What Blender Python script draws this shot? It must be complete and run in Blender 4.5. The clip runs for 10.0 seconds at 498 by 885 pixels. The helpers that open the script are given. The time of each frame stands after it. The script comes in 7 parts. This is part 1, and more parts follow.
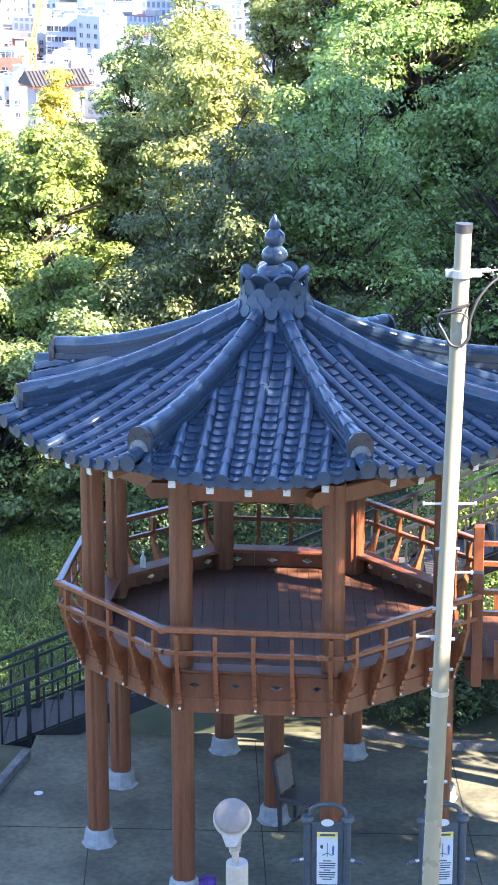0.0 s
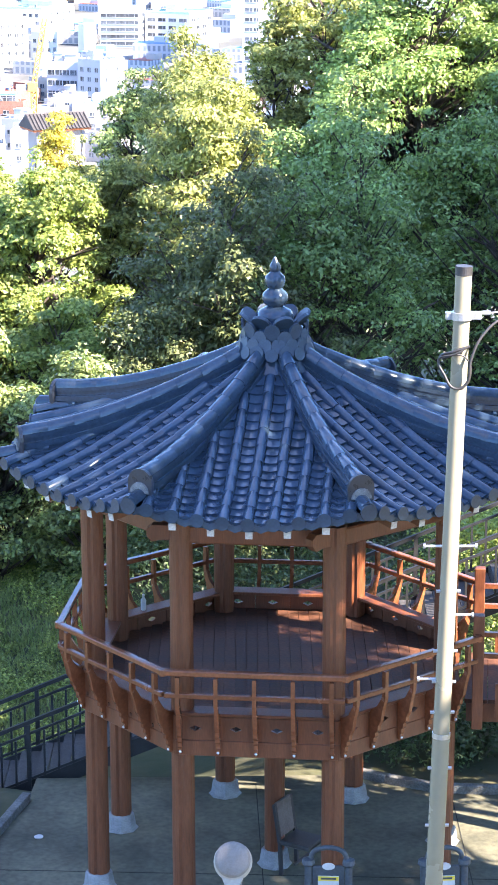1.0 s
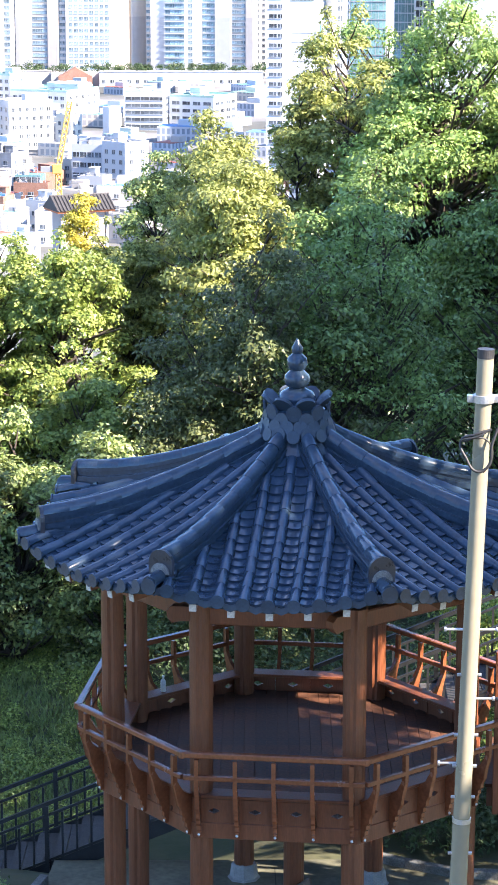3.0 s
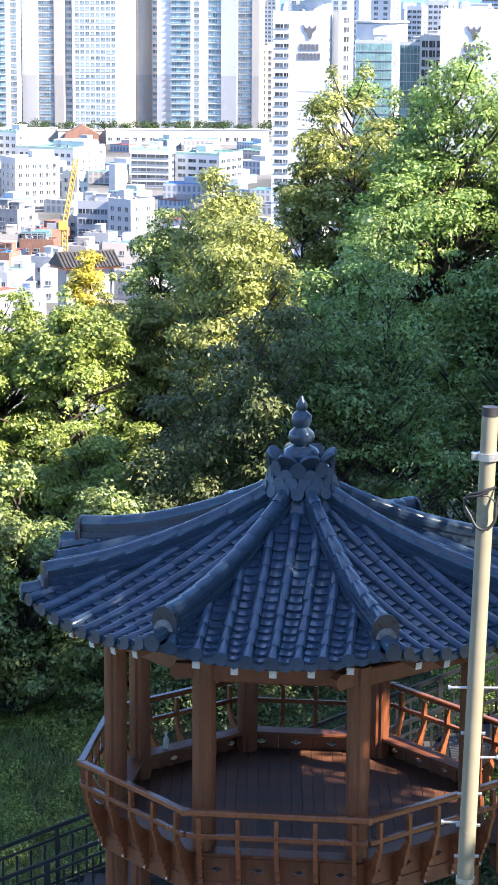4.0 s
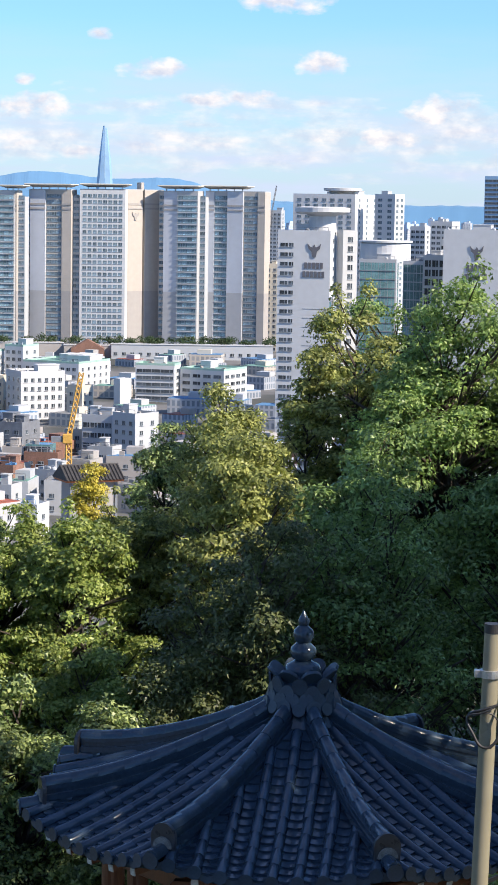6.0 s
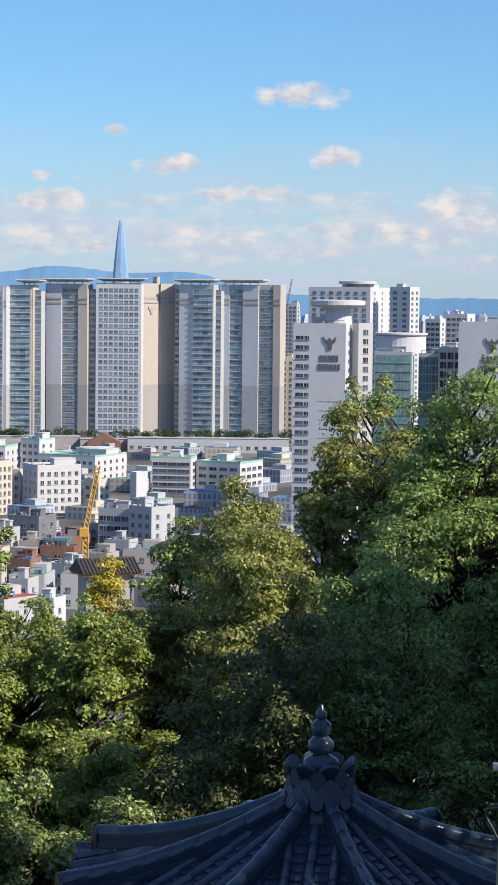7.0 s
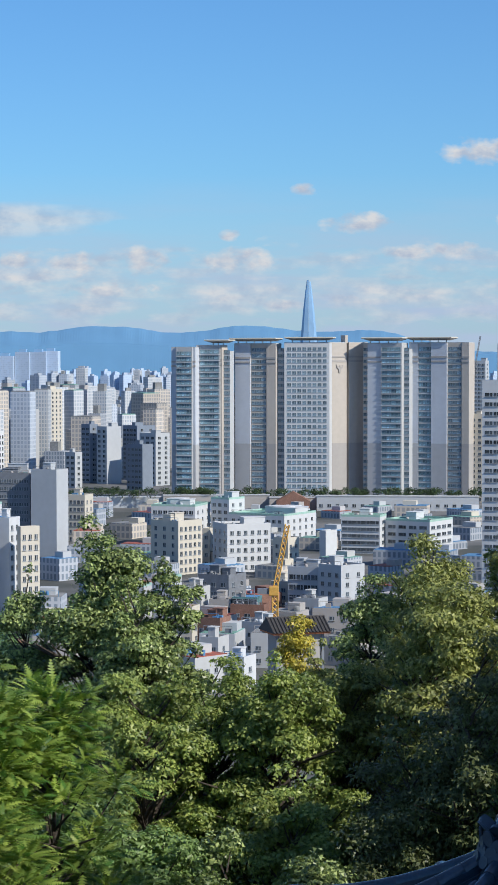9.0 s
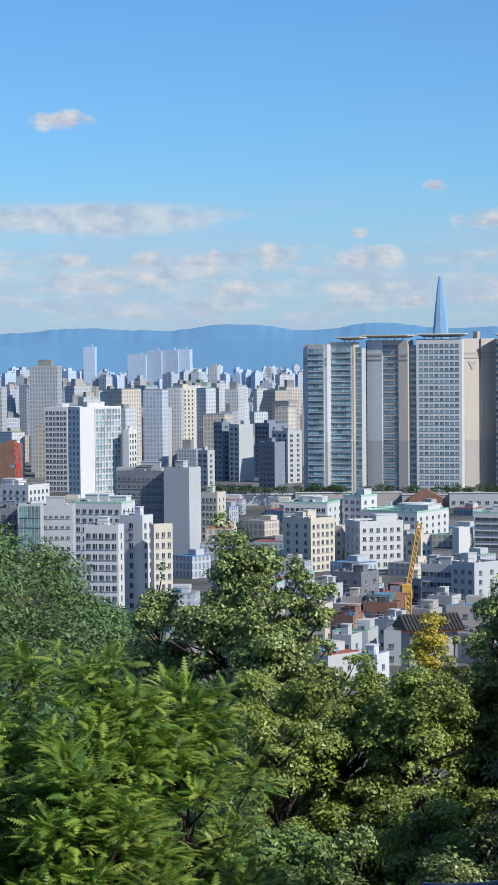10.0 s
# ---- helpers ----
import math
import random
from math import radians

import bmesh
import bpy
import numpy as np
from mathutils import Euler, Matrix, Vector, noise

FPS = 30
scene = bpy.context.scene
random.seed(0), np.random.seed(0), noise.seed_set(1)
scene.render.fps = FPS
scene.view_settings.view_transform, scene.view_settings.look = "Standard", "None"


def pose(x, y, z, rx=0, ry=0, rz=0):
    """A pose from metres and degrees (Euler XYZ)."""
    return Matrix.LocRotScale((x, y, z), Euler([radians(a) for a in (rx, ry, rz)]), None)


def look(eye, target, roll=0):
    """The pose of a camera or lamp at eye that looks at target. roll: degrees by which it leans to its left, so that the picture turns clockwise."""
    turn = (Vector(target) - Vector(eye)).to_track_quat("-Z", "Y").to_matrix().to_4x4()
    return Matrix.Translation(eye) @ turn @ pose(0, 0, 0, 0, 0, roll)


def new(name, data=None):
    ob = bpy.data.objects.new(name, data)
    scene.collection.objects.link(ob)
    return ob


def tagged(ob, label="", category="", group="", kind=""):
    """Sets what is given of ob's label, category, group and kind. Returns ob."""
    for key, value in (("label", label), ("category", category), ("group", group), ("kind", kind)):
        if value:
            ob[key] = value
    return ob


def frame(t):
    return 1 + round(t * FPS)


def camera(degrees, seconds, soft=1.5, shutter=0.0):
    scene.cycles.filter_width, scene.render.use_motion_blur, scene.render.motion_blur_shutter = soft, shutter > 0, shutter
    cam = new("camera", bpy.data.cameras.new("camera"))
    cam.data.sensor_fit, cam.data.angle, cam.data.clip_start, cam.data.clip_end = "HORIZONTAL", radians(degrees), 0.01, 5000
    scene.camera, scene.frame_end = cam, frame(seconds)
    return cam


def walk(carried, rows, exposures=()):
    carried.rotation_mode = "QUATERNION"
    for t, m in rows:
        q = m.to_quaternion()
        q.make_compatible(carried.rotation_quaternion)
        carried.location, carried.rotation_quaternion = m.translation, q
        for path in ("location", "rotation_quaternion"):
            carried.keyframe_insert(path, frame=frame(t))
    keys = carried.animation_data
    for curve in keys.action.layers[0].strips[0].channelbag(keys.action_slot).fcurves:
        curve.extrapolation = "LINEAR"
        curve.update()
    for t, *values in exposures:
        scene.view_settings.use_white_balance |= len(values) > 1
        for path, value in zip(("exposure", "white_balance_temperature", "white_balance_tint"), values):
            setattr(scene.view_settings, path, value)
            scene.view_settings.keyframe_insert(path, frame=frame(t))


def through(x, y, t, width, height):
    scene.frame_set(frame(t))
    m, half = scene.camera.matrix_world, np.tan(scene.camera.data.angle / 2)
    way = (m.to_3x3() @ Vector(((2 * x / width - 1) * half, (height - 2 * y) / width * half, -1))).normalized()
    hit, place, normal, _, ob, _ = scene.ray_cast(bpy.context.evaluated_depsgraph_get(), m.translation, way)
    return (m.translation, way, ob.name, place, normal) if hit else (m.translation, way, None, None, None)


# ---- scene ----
# camera: a hand-held phone at a lookout window, turning from the pavilion up to the skyline
EYE = 13.25
cam = camera(12.58, 10.0, soft=0.85)
TURNS = [
    (0.0, -0.034, -16.000, 0.095), (0.5, -0.023, -15.501, 0.132), (1.0, -0.023, -14.927, 0.134),
    (1.5, 0.041, -14.436, 0.126), (2.0, 0.220, -13.923, 0.082), (2.5, 0.424, -13.405, 0.001),
    (4.0, 0.652, -11.423, -0.347), (4.5, 0.638, -10.445, -0.567), (5.0, 0.659, -9.337, -0.784),
    (5.5, 0.712, -7.634, -0.862), (7.0, 1.218, -3.643, -0.562), (7.5, 1.866, -3.002, -0.435),
    (8.0, 2.860, -2.636, -0.347), (8.5, 4.143, -2.330, -0.168), (9.0, 6.018, -2.183, 0.074),
    (9.5, 7.835, -2.113, 0.250), (10.0, 9.369, -2.232, 0.465),
]
EXPOSURES = [(0.0, 3.1, 6950, 20), (2.5, 2.5, 6850, 19), (4.0, 2.0, 6900, 16), (5.0, 1.32, 6850, 16), (5.5, 0.92, 6800, 14), (7.0, 0.3, 6900, 14), (7.5, 0.1, 6600, 11), (8.0, 0.06, 6350, 9), (10.0, 0.08, 6250, 9)]
walk(cam, [(t, pose(0, 0, EYE, 0, 0, yaw) @ pose(0, 0, 0, 90 + pitch) @ pose(0, 0, 0, 0, 0, -roll)) for t, yaw, pitch, roll in TURNS], EXPOSURES)

# sun and sky: afternoon sun from the right, just behind the line of the lookout
SUN_AZ, SUN_EL = 118.0, 38.0


def toward(az, el, dist=1.0):
    """A point at a bearing (degrees right of straight ahead), an elevation and a ground distance from the lookout."""
    a = radians(az)
    return Vector((dist * math.sin(a), dist * math.cos(a), EYE + dist * math.tan(radians(el))))


def nodes_of(tree):
    tree.nodes.clear()

    def add(kind, **values):
        n = tree.nodes.new(kind)
        for key, value in values.items():
            n.inputs[key].default_value = value
        return n
    return add, tree.links.new


world = bpy.data.worlds.new("sky")
scene.world = world
world.use_nodes = True
add, link = nodes_of(world.node_tree)
sky = add("ShaderNodeTexSky")
sky.sky_type, sky.sun_disc = "NISHITA", False
sky.sun_elevation, sky.sun_rotation = radians(SUN_EL), radians(SUN_AZ)
sky.altitude, sky.air_density, sky.dust_density, sky.ozone_density = 100, 1.0, 0.25, 3.0
background = add("ShaderNodeBackground", Strength=0.085)
out = add("ShaderNodeOutputWorld")


def maths(op, x, y=None, clamp=False):
    n = add("ShaderNodeMath")
    n.operation, n.use_clamp = op, clamp
    for socket, value in zip(n.inputs, (x, y)):
        if value is None:
            continue
        if isinstance(value, (int, float)):
            socket.default_value = value
        else:
            link(value, socket)
    return n.outputs[0]


# fair-weather clouds: a row of puffs and thin veils low over the hills
heading = add("ShaderNodeSeparateXYZ")
link(add("ShaderNodeTexCoord").outputs["Generated"], heading.inputs[0])
bearing = maths("MULTIPLY", maths("ARCTAN2", heading.outputs[0], heading.outputs[1]), 57.2958)
height = maths("MULTIPLY", maths("ARCSINE", heading.outputs[2]), 57.2958)


def cloud_noise(sx, sy, scale, detail, shift=0.0):
    place = add("ShaderNodeCombineXYZ")
    link(maths("MULTIPLY", bearing, sx), place.inputs[0])
    link(maths("ADD", maths("MULTIPLY", height, sy), shift), place.inputs[1])
    n = add("ShaderNodeTexNoise", Scale=scale, Detail=detail, Roughness=0.56)
    link(place.outputs[0], n.inputs["Vector"])
    return n.outputs[0]


billow = cloud_noise(1.0, 1.6, 1.5, 7.0)
veil = cloud_noise(0.22, 1.3, 0.9, 4.0, 3.7)
shading = cloud_noise(1.0, 1.6, 1.5, 4.0, -0.25)
PUFFS = [(-14.1, 5.9, 0.95, 0.28), (-13.8, 2.4, 0.5, 0.22), (-11.9, 2.4, 0.7, 0.3), (-10.4, 2.3, 0.8, 0.35),
         (-8.7, 2.4, 0.75, 0.38), (-6.4, 2.4, 1.1, 0.38), (-3.3, 3.35, 0.9, 0.32), (-4.6, 4.2, 0.35, 0.18), (0.0, 5.1, 1.25, 0.38),
         (0.9, 3.55, 0.7, 0.36), (-0.9, 2.65, 0.7, 0.24), (3.95, 2.4, 1.0, 0.4), (2.65, 1.7, 1.2, 0.3), (-2.0, 2.6, 0.7, 0.25), (-6.5, 3.05, 0.3, 0.16), (-5.2, 1.3, 0.7, 0.25), (-3.6, 1.4, 0.6, 0.22), (-9.6, 1.7, 1.3, 0.25), (-13.0, 1.7, 1.2, 0.22)]
cover = None
for a0, e0, w0, h0 in PUFFS:
    dx = maths("POWER", maths("ABSOLUTE", maths("DIVIDE", maths("SUBTRACT", bearing, a0), w0)), 2.0)
    dy = maths("POWER", maths("ABSOLUTE", maths("DIVIDE", maths("SUBTRACT", height, e0), h0)), 2.0)
    one = maths("SUBTRACT", 1.0, maths("ADD", dx, dy))
    cover = one if cover is None else maths("MAXIMUM", cover, one)
puffs = maths("MULTIPLY", maths("ADD", cover, maths("MULTIPLY", maths("SUBTRACT", billow, 0.5), 3.4)), 1.0, True)
low = add("ShaderNodeMapRange", **{"From Min": 4.6, "From Max": 1.2})
link(height, low.inputs[0])
streaks = add("ShaderNodeMapRange", **{"From Min": 0.42, "From Max": 0.66, "To Max": 0.6})
link(veil, streaks.inputs[0])
veils = maths("MULTIPLY", low.outputs[0], maths("ADD", streaks.outputs[0], 0.55))
# one long flat cloud over the hills to the left
flat = maths("ADD", maths("POWER", maths("DIVIDE", maths("ADD", bearing, 13.2), 4.2), 2.0), maths("POWER", maths("DIVIDE", maths("SUBTRACT", height, 3.45), 0.5), 2.0))
sheet = maths("MULTIPLY", maths("ADD", maths("SUBTRACT", 1.0, flat), maths("MULTIPLY", maths("SUBTRACT", veil, 0.5), 2.0)), 1.3, True)
bank_noise = cloud_noise(0.5, 1.9, 1.1, 6.0, 9.3)
belt = maths("SUBTRACT", 0.75, maths("POWER", maths("ABSOLUTE", maths("DIVIDE", maths("SUBTRACT", height, 1.75), 1.15)), 2.0))
belt = maths("MULTIPLY", maths("ADD", belt, maths("MULTIPLY", maths("SUBTRACT", bank_noise, 0.52), 5.0)), 0.6, True)
amount = maths("MAXIMUM", maths("MAXIMUM", puffs, belt), maths("MULTIPLY", sheet, 0.75), True)
# scattered clouds added over the unseen sky, to whiten the light in the shade
spread = add("ShaderNodeTexNoise", Scale=3.2, Detail=5.0, Roughness=0.55)
link(heading.inputs[0].links[0].from_socket, spread.inputs["Vector"])
over = add("ShaderNodeMapRange", **{"From Min": 11.0, "From Max": 22.0})
link(height, over.inputs[0])
field = maths("MULTIPLY", maths("MULTIPLY", maths("SUBTRACT", spread.outputs[0], 0.47), 5.0, True), maths("MULTIPLY", over.outputs[0], 0.5))
amount = maths("MAXIMUM", amount, field)
tone = add("ShaderNodeValToRGB")
tone.color_ramp.elements[0].position, tone.color_ramp.elements[1].position = 0.38, 0.62
tone.color_ramp.elements[0].color, tone.color_ramp.elements[1].color = (5.0, 5.7, 6.9, 1), (7.7, 7.7, 7.8, 1)
link(shading, tone.inputs[0])
overcast = add("ShaderNodeMix")
overcast.data_type = "RGBA"
link(amount, overcast.inputs[0])
clear = add("ShaderNodeMix")
clear.data_type, clear.blend_type = "RGBA", "MULTIPLY"
clear.inputs[0].default_value, clear.inputs[7].default_value = 1.0, (0.63, 1.02, 1.41, 1)
link(sky.outputs[0], clear.inputs[6])
hazy = add("ShaderNodeMix")
hazy.data_type, hazy.clamp_factor = "RGBA", True
hazy.inputs[7].default_value = (4.9, 6.0, 7.7, 1)
link(veils, hazy.inputs[0])
link(clear.outputs[2], hazy.inputs[6])
link(hazy.outputs[2], overcast.inputs[6])
link(tone.outputs[0], overcast.inputs[7])
link(overcast.outputs[2], background.inputs[0])
link(background.outputs[0], out.inputs[0])

sun_data = bpy.data.lights.new("sun", "SUN")
sun_data.energy, sun_data.angle, sun_data.color = 5.0, radians(0.5), (1.0, 0.92, 0.80)
sun = new("sun", sun_data)
a, e = radians(SUN_AZ), radians(SUN_EL)
sun.matrix_world = look((0, 0, 300), Vector((0, 0, 300)) - Vector((math.sin(a) * math.cos(e), math.cos(a) * math.cos(e), math.sin(e))))


# ---- materials ----
def material(name, colour, rough=0.7, vary=0.15, scale=3.0, bump=0.1, metal=0.0, second=None, per_piece=0.0, fine=8.0, stretch=(1, 1, 1)):
    """A surface with blotches and grain at two scales; second: the colour that stains or grain go to."""
    m = bpy.data.materials.new(name)
    m.use_nodes = True
    add, link = nodes_of(m.node_tree)
    coords, mapping = add("ShaderNodeTexCoord"), add("ShaderNodeMapping", Scale=stretch)
    link(coords.outputs["Object"], mapping.inputs[0])
    broad = add("ShaderNodeTexNoise", Scale=scale, Detail=5.0, Roughness=0.6)
    grain = add("ShaderNodeTexNoise", Scale=scale * fine, Detail=3.0)
    link(mapping.outputs[0], broad.inputs["Vector"])
    link(mapping.outputs[0], grain.inputs["Vector"])
    ramp = add("ShaderNodeValToRGB")
    dark = second or [c * (1 - 2 * vary) for c in colour]
    ramp.color_ramp.elements[0].position, ramp.color_ramp.elements[1].position = 0.32, 0.62
    ramp.color_ramp.elements[0].color, ramp.color_ramp.elements[1].color = (*dark, 1), (*colour, 1)
    link(broad.outputs[0], ramp.inputs[0])
    spread = add("ShaderNodeMapRange", **{"From Min": 0.3, "From Max": 0.7, "To Min": 1 - vary, "To Max": 1 + vary})
    link(grain.outputs[0], spread.inputs[0])
    info = add("ShaderNodeObjectInfo")
    piece = add("ShaderNodeMapRange", **{"To Min": 1 - per_piece, "To Max": 1 + per_piece})
    link(info.outputs["Random"], piece.inputs[0])
    both = add("ShaderNodeMath")
    both.operation = "MULTIPLY"
    link(spread.outputs[0], both.inputs[0])
    link(piece.outputs[0], both.inputs[1])
    tint = add("ShaderNodeMix")
    tint.data_type, tint.blend_type = "RGBA", "MULTIPLY"
    tint.inputs[0].default_value = 1.0
    link(ramp.outputs[0], tint.inputs[6])
    link(both.outputs[0], tint.inputs[7])
    shade = add("ShaderNodeBsdfPrincipled", Metallic=metal)
    link(tint.outputs[2], shade.inputs["Base Color"])
    wear = add("ShaderNodeMapRange", **{"To Min": max(rough - 0.12, 0.03), "To Max": min(rough + 0.12, 1)})
    link(broad.outputs[0], wear.inputs[0])
    link(wear.outputs[0], shade.inputs["Roughness"])
    relief = add("ShaderNodeBump", Strength=bump, Distance=0.02)
    link(grain.outputs[0], relief.inputs["Height"])
    link(relief.outputs[0], shade.inputs["Normal"])
    link(shade.outputs[0], add("ShaderNodeOutputMaterial").inputs[0])
    return m


def leaf_material(name, colour, second, gloss=0.45, through=0.3):
    """Leaves, each with its own shade between two colours, that let some light through."""
    m = bpy.data.materials.new(name)
    m.use_nodes = True
    add, link = nodes_of(m.node_tree)
    geometry = add("ShaderNodeNewGeometry")
    ramp = add("ShaderNodeValToRGB")
    ramp.color_ramp.elements[0].color, ramp.color_ramp.elements[1].color = (*colour, 1), (*second, 1)
    link(geometry.outputs["Random Per Island"], ramp.inputs[0])
    coords = add("ShaderNodeTexCoord")
    patches = add("ShaderNodeTexNoise", Scale=0.7, Detail=2.0)
    link(coords.outputs["Object"], patches.inputs["Vector"])
    spread = add("ShaderNodeMapRange", **{"From Min": 0.3, "From Max": 0.7, "To Min": 0.7, "To Max": 1.3})
    link(patches.outputs[0], spread.inputs[0])
    tint = add("ShaderNodeMix")
    tint.data_type, tint.blend_type = "RGBA", "MULTIPLY"
    tint.inputs[0].default_value = 1.0
    link(ramp.outputs[0], tint.inputs[6])
    link(spread.outputs[0], tint.inputs[7])
    shade = add("ShaderNodeBsdfPrincipled", **{"Roughness": gloss, "Specular IOR Level": 0.45})
    glow = add("ShaderNodeBsdfTranslucent")
    link(tint.outputs[2], shade.inputs["Base Color"])
    warm = add("ShaderNodeMix")
    warm.data_type, warm.blend_type = "RGBA", "MULTIPLY"
    warm.inputs[0].default_value = 0.6
    warm.inputs[7].default_value = (0.88, 1.0, 0.5, 1)
    link(tint.outputs[2], warm.inputs[6])
    link(warm.outputs[2], glow.inputs[0])
    mix = add("ShaderNodeMixShader", Fac=through)
    link(shade.outputs[0], mix.inputs[1])
    link(glow.outputs[0], mix.inputs[2])
    link(mix.outputs[0], add("ShaderNodeOutputMaterial").inputs[0])
    return m


BLUE_TILE = material("glazed roof tile", (0.034, 0.061, 0.095), 0.15, 0.08, 4.0, 0.04, per_piece=0.18)
HIP_TILE = material("weathered hip tile", (0.035, 0.042, 0.055), 0.3, 0.15, 4.0, 0.08, per_piece=0.1)
RIDGE_TILE = material("ridge tile", (0.034, 0.060, 0.091), 0.17, 0.1, 3.0, 0.05, per_piece=0.12)
PETAL_TILE = material("matt petal tile", (0.034, 0.060, 0.091), 0.5, 0.12, 6.0, 0.08, per_piece=0.12)
MORTAR = material("lime mortar", (0.62, 0.6, 0.56), 0.9, 0.15, 6.0)
GREY_MORTAR = material("dark grey mortar", (0.24, 0.245, 0.24), 0.9, 0.25, 9.0)
KERB_STONE = material("grey kerb concrete", (0.17, 0.175, 0.165), 0.9, 0.25, 5.0, 0.2)
WOOD = material("oiled timber", (0.175, 0.055, 0.022), 0.45, 0.13, 2.0, 0.15, stretch=(4, 4, 0.6), per_piece=0.1)
RAIL_WOOD = material("rail timber", (0.23, 0.075, 0.032), 0.24, 0.14, 3.0, 0.12, per_piece=0.12)
TOP_RAIL_WOOD = material("varnished rail timber", (0.23, 0.075, 0.032), 0.13, 0.12, 3.0, 0.05, per_piece=0.1)
FLOOR_WOOD = material("floor boards", (0.10, 0.037, 0.017), 0.75, 0.25, 3.0, 0.12, per_piece=0.2)
STONE = material("dressed granite", (0.29, 0.30, 0.30), 0.85, 0.15, 8.0, 0.2)
PAVING = material("worn concrete", (0.130, 0.128, 0.085), 0.85, 0.22, 0.9, 0.2, second=(0.055, 0.057, 0.038), fine=14)
JOINT = material("dirt in a joint", (0.035, 0.035, 0.028), 0.95, 0.3, 6.0)
BLACK_STEEL = material("black painted steel", (0.025, 0.027, 0.03), 0.45, 0.2, 8.0, 0.05)
DECK_WOOD = material("grey deck boards", (0.06, 0.057, 0.054), 0.7, 0.25, 5.0, 0.2, per_piece=0.2)
WHITE_STEEL = material("cream painted steel", (0.254, 0.233, 0.167), 0.28, 0.03, 1.2, 0.01)
GALVANISED = material("galvanised steel", (0.55, 0.56, 0.57), 0.35, 0.1, 9.0, 0.05, metal=0.8)
DARK_PLASTIC = material("dark plastic", (0.03, 0.03, 0.032), 0.5, 0.1, 6.0)
LAMP_WHITE = material("lamp housing", (0.36, 0.335, 0.29), 0.45, 0.06, 5.0, 0.03)
BARK = material("bark", (0.075, 0.058, 0.045), 0.9, 0.3, 3.0, 0.6, stretch=(3, 3, 0.6))
# grass colour is brightened to carry the sunlight on the bank
GRASS = material("grass blades", (0.22, 0.27, 0.08), 0.7, 0.3, 2.0, second=(0.12, 0.17, 0.045))
CONCRETE = material("painted concrete", (0.44, 0.45, 0.455), 0.8, 0.03, 0.06, 0.05)
PALE_GREY = material("pale grey plaster", (0.44, 0.46, 0.48), 0.8, 0.03, 0.06, 0.05)
SLAB_WHITE = material("bright white plaster", (0.61, 0.62, 0.62), 0.8, 0.03, 0.06, 0.05)
WHITE_WALL = material("white plaster", (0.56, 0.575, 0.59), 0.8, 0.03, 0.06, 0.05)
CREAM_WALL = material("cream plaster", (0.56, 0.52, 0.44), 0.8, 0.03, 0.06, 0.05)
BEIGE_WALL = material("beige tower wall", (0.47, 0.43, 0.385), 0.8, 0.03, 0.05, 0.05)
# these tower walls are cooled to stand for the haze in front of them
COOL_WALL = material("haze-cooled white tower wall", (0.50, 0.535, 0.59), 0.8, 0.03, 0.05, 0.05)
LOWER_GREY = material("grey lower tower wall", (0.40, 0.41, 0.43), 0.8, 0.03, 0.05, 0.05)
TAUPE_WALL = material("taupe tower wall", (0.37, 0.35, 0.335), 0.8, 0.03, 0.05, 0.05)
BROWN_BRICK = material("brown brick", (0.25, 0.135, 0.10), 0.85, 0.15, 0.3, 0.1)
GREY_WALL = material("grey cladding", (0.44, 0.465, 0.49), 0.6, 0.03, 0.06, 0.05)
SLATE_WALL = material("blue grey cladding", (0.20, 0.24, 0.30), 0.6, 0.05, 0.08, 0.05)
DARK_WALL = material("dark cladding", (0.20, 0.215, 0.24), 0.5, 0.1, 0.1, 0.05)
ROOF_GREEN = material("green roof coating", (0.168, 0.336, 0.288), 0.8, 0.15, 0.2)
MINT = material("mint green parapet paint", (0.34, 0.52, 0.45), 0.7, 0.08, 0.4)
ROOF_GREY = material("grey roof coating", (0.252, 0.259, 0.259), 0.85, 0.15, 0.2)
ROOF_RED = material("red roof sheet", (0.36, 0.10, 0.06), 0.7, 0.2, 0.3)
ROOF_BLUE = material("blue roof sheet", (0.10, 0.25, 0.45), 0.6, 0.15, 0.3)
# glass colour is raised to imitate haze over the city windows
WINDOW = material("window glass", (0.085, 0.105, 0.125), 0.12, 0.3, 0.4, 0.0, per_piece=0.6)
TEAL_GLASS = material("teal glass", (0.15, 0.29, 0.30), 0.1, 0.2, 0.3, 0.0, per_piece=0.4)
# teal glazing lightened and blued: reflected sky is put into the colour
BALCONY_GLASS = material("balcony glazing", (0.29, 0.44, 0.50), 0.15, 0.3, 0.3, 0.0, per_piece=0.5)
TOWER_GLASS = material("tower glazing", (0.20, 0.28, 0.34), 0.15, 0.3, 0.3, 0.0, per_piece=0.5)
WINDOW_FRAME = material("grey window frames", (0.30, 0.32, 0.34), 0.5, 0.05, 1.0, 0.0)
TOWER_FRAME = material("dark window frames", (0.26, 0.33, 0.38), 0.4, 0.05, 1.0, 0.0)
SIGN_GREY = material("grey sign letters", (0.13, 0.13, 0.145), 0.5, 0.05, 1.0, 0.0)
CRANE_YELLOW = material("crane paint", (0.62, 0.36, 0.08), 0.5, 0.1, 1.0)
CRANE_RED = material("red paint", (0.6, 0.05, 0.05), 0.5, 0.1, 1.0)
# glass colour with the blue of distance haze mixed in
HAZE_BLUE = material("haze-blue glass tower", (0.25, 0.42, 0.62), 0.4, 0.05, 0.01)
# the hills' base colour holds the blue of distance haze
MOUNTAIN = material("haze-blue wooded hills", (0.105, 0.245, 0.41), 0.95, 0.03, 0.002, 0.0)


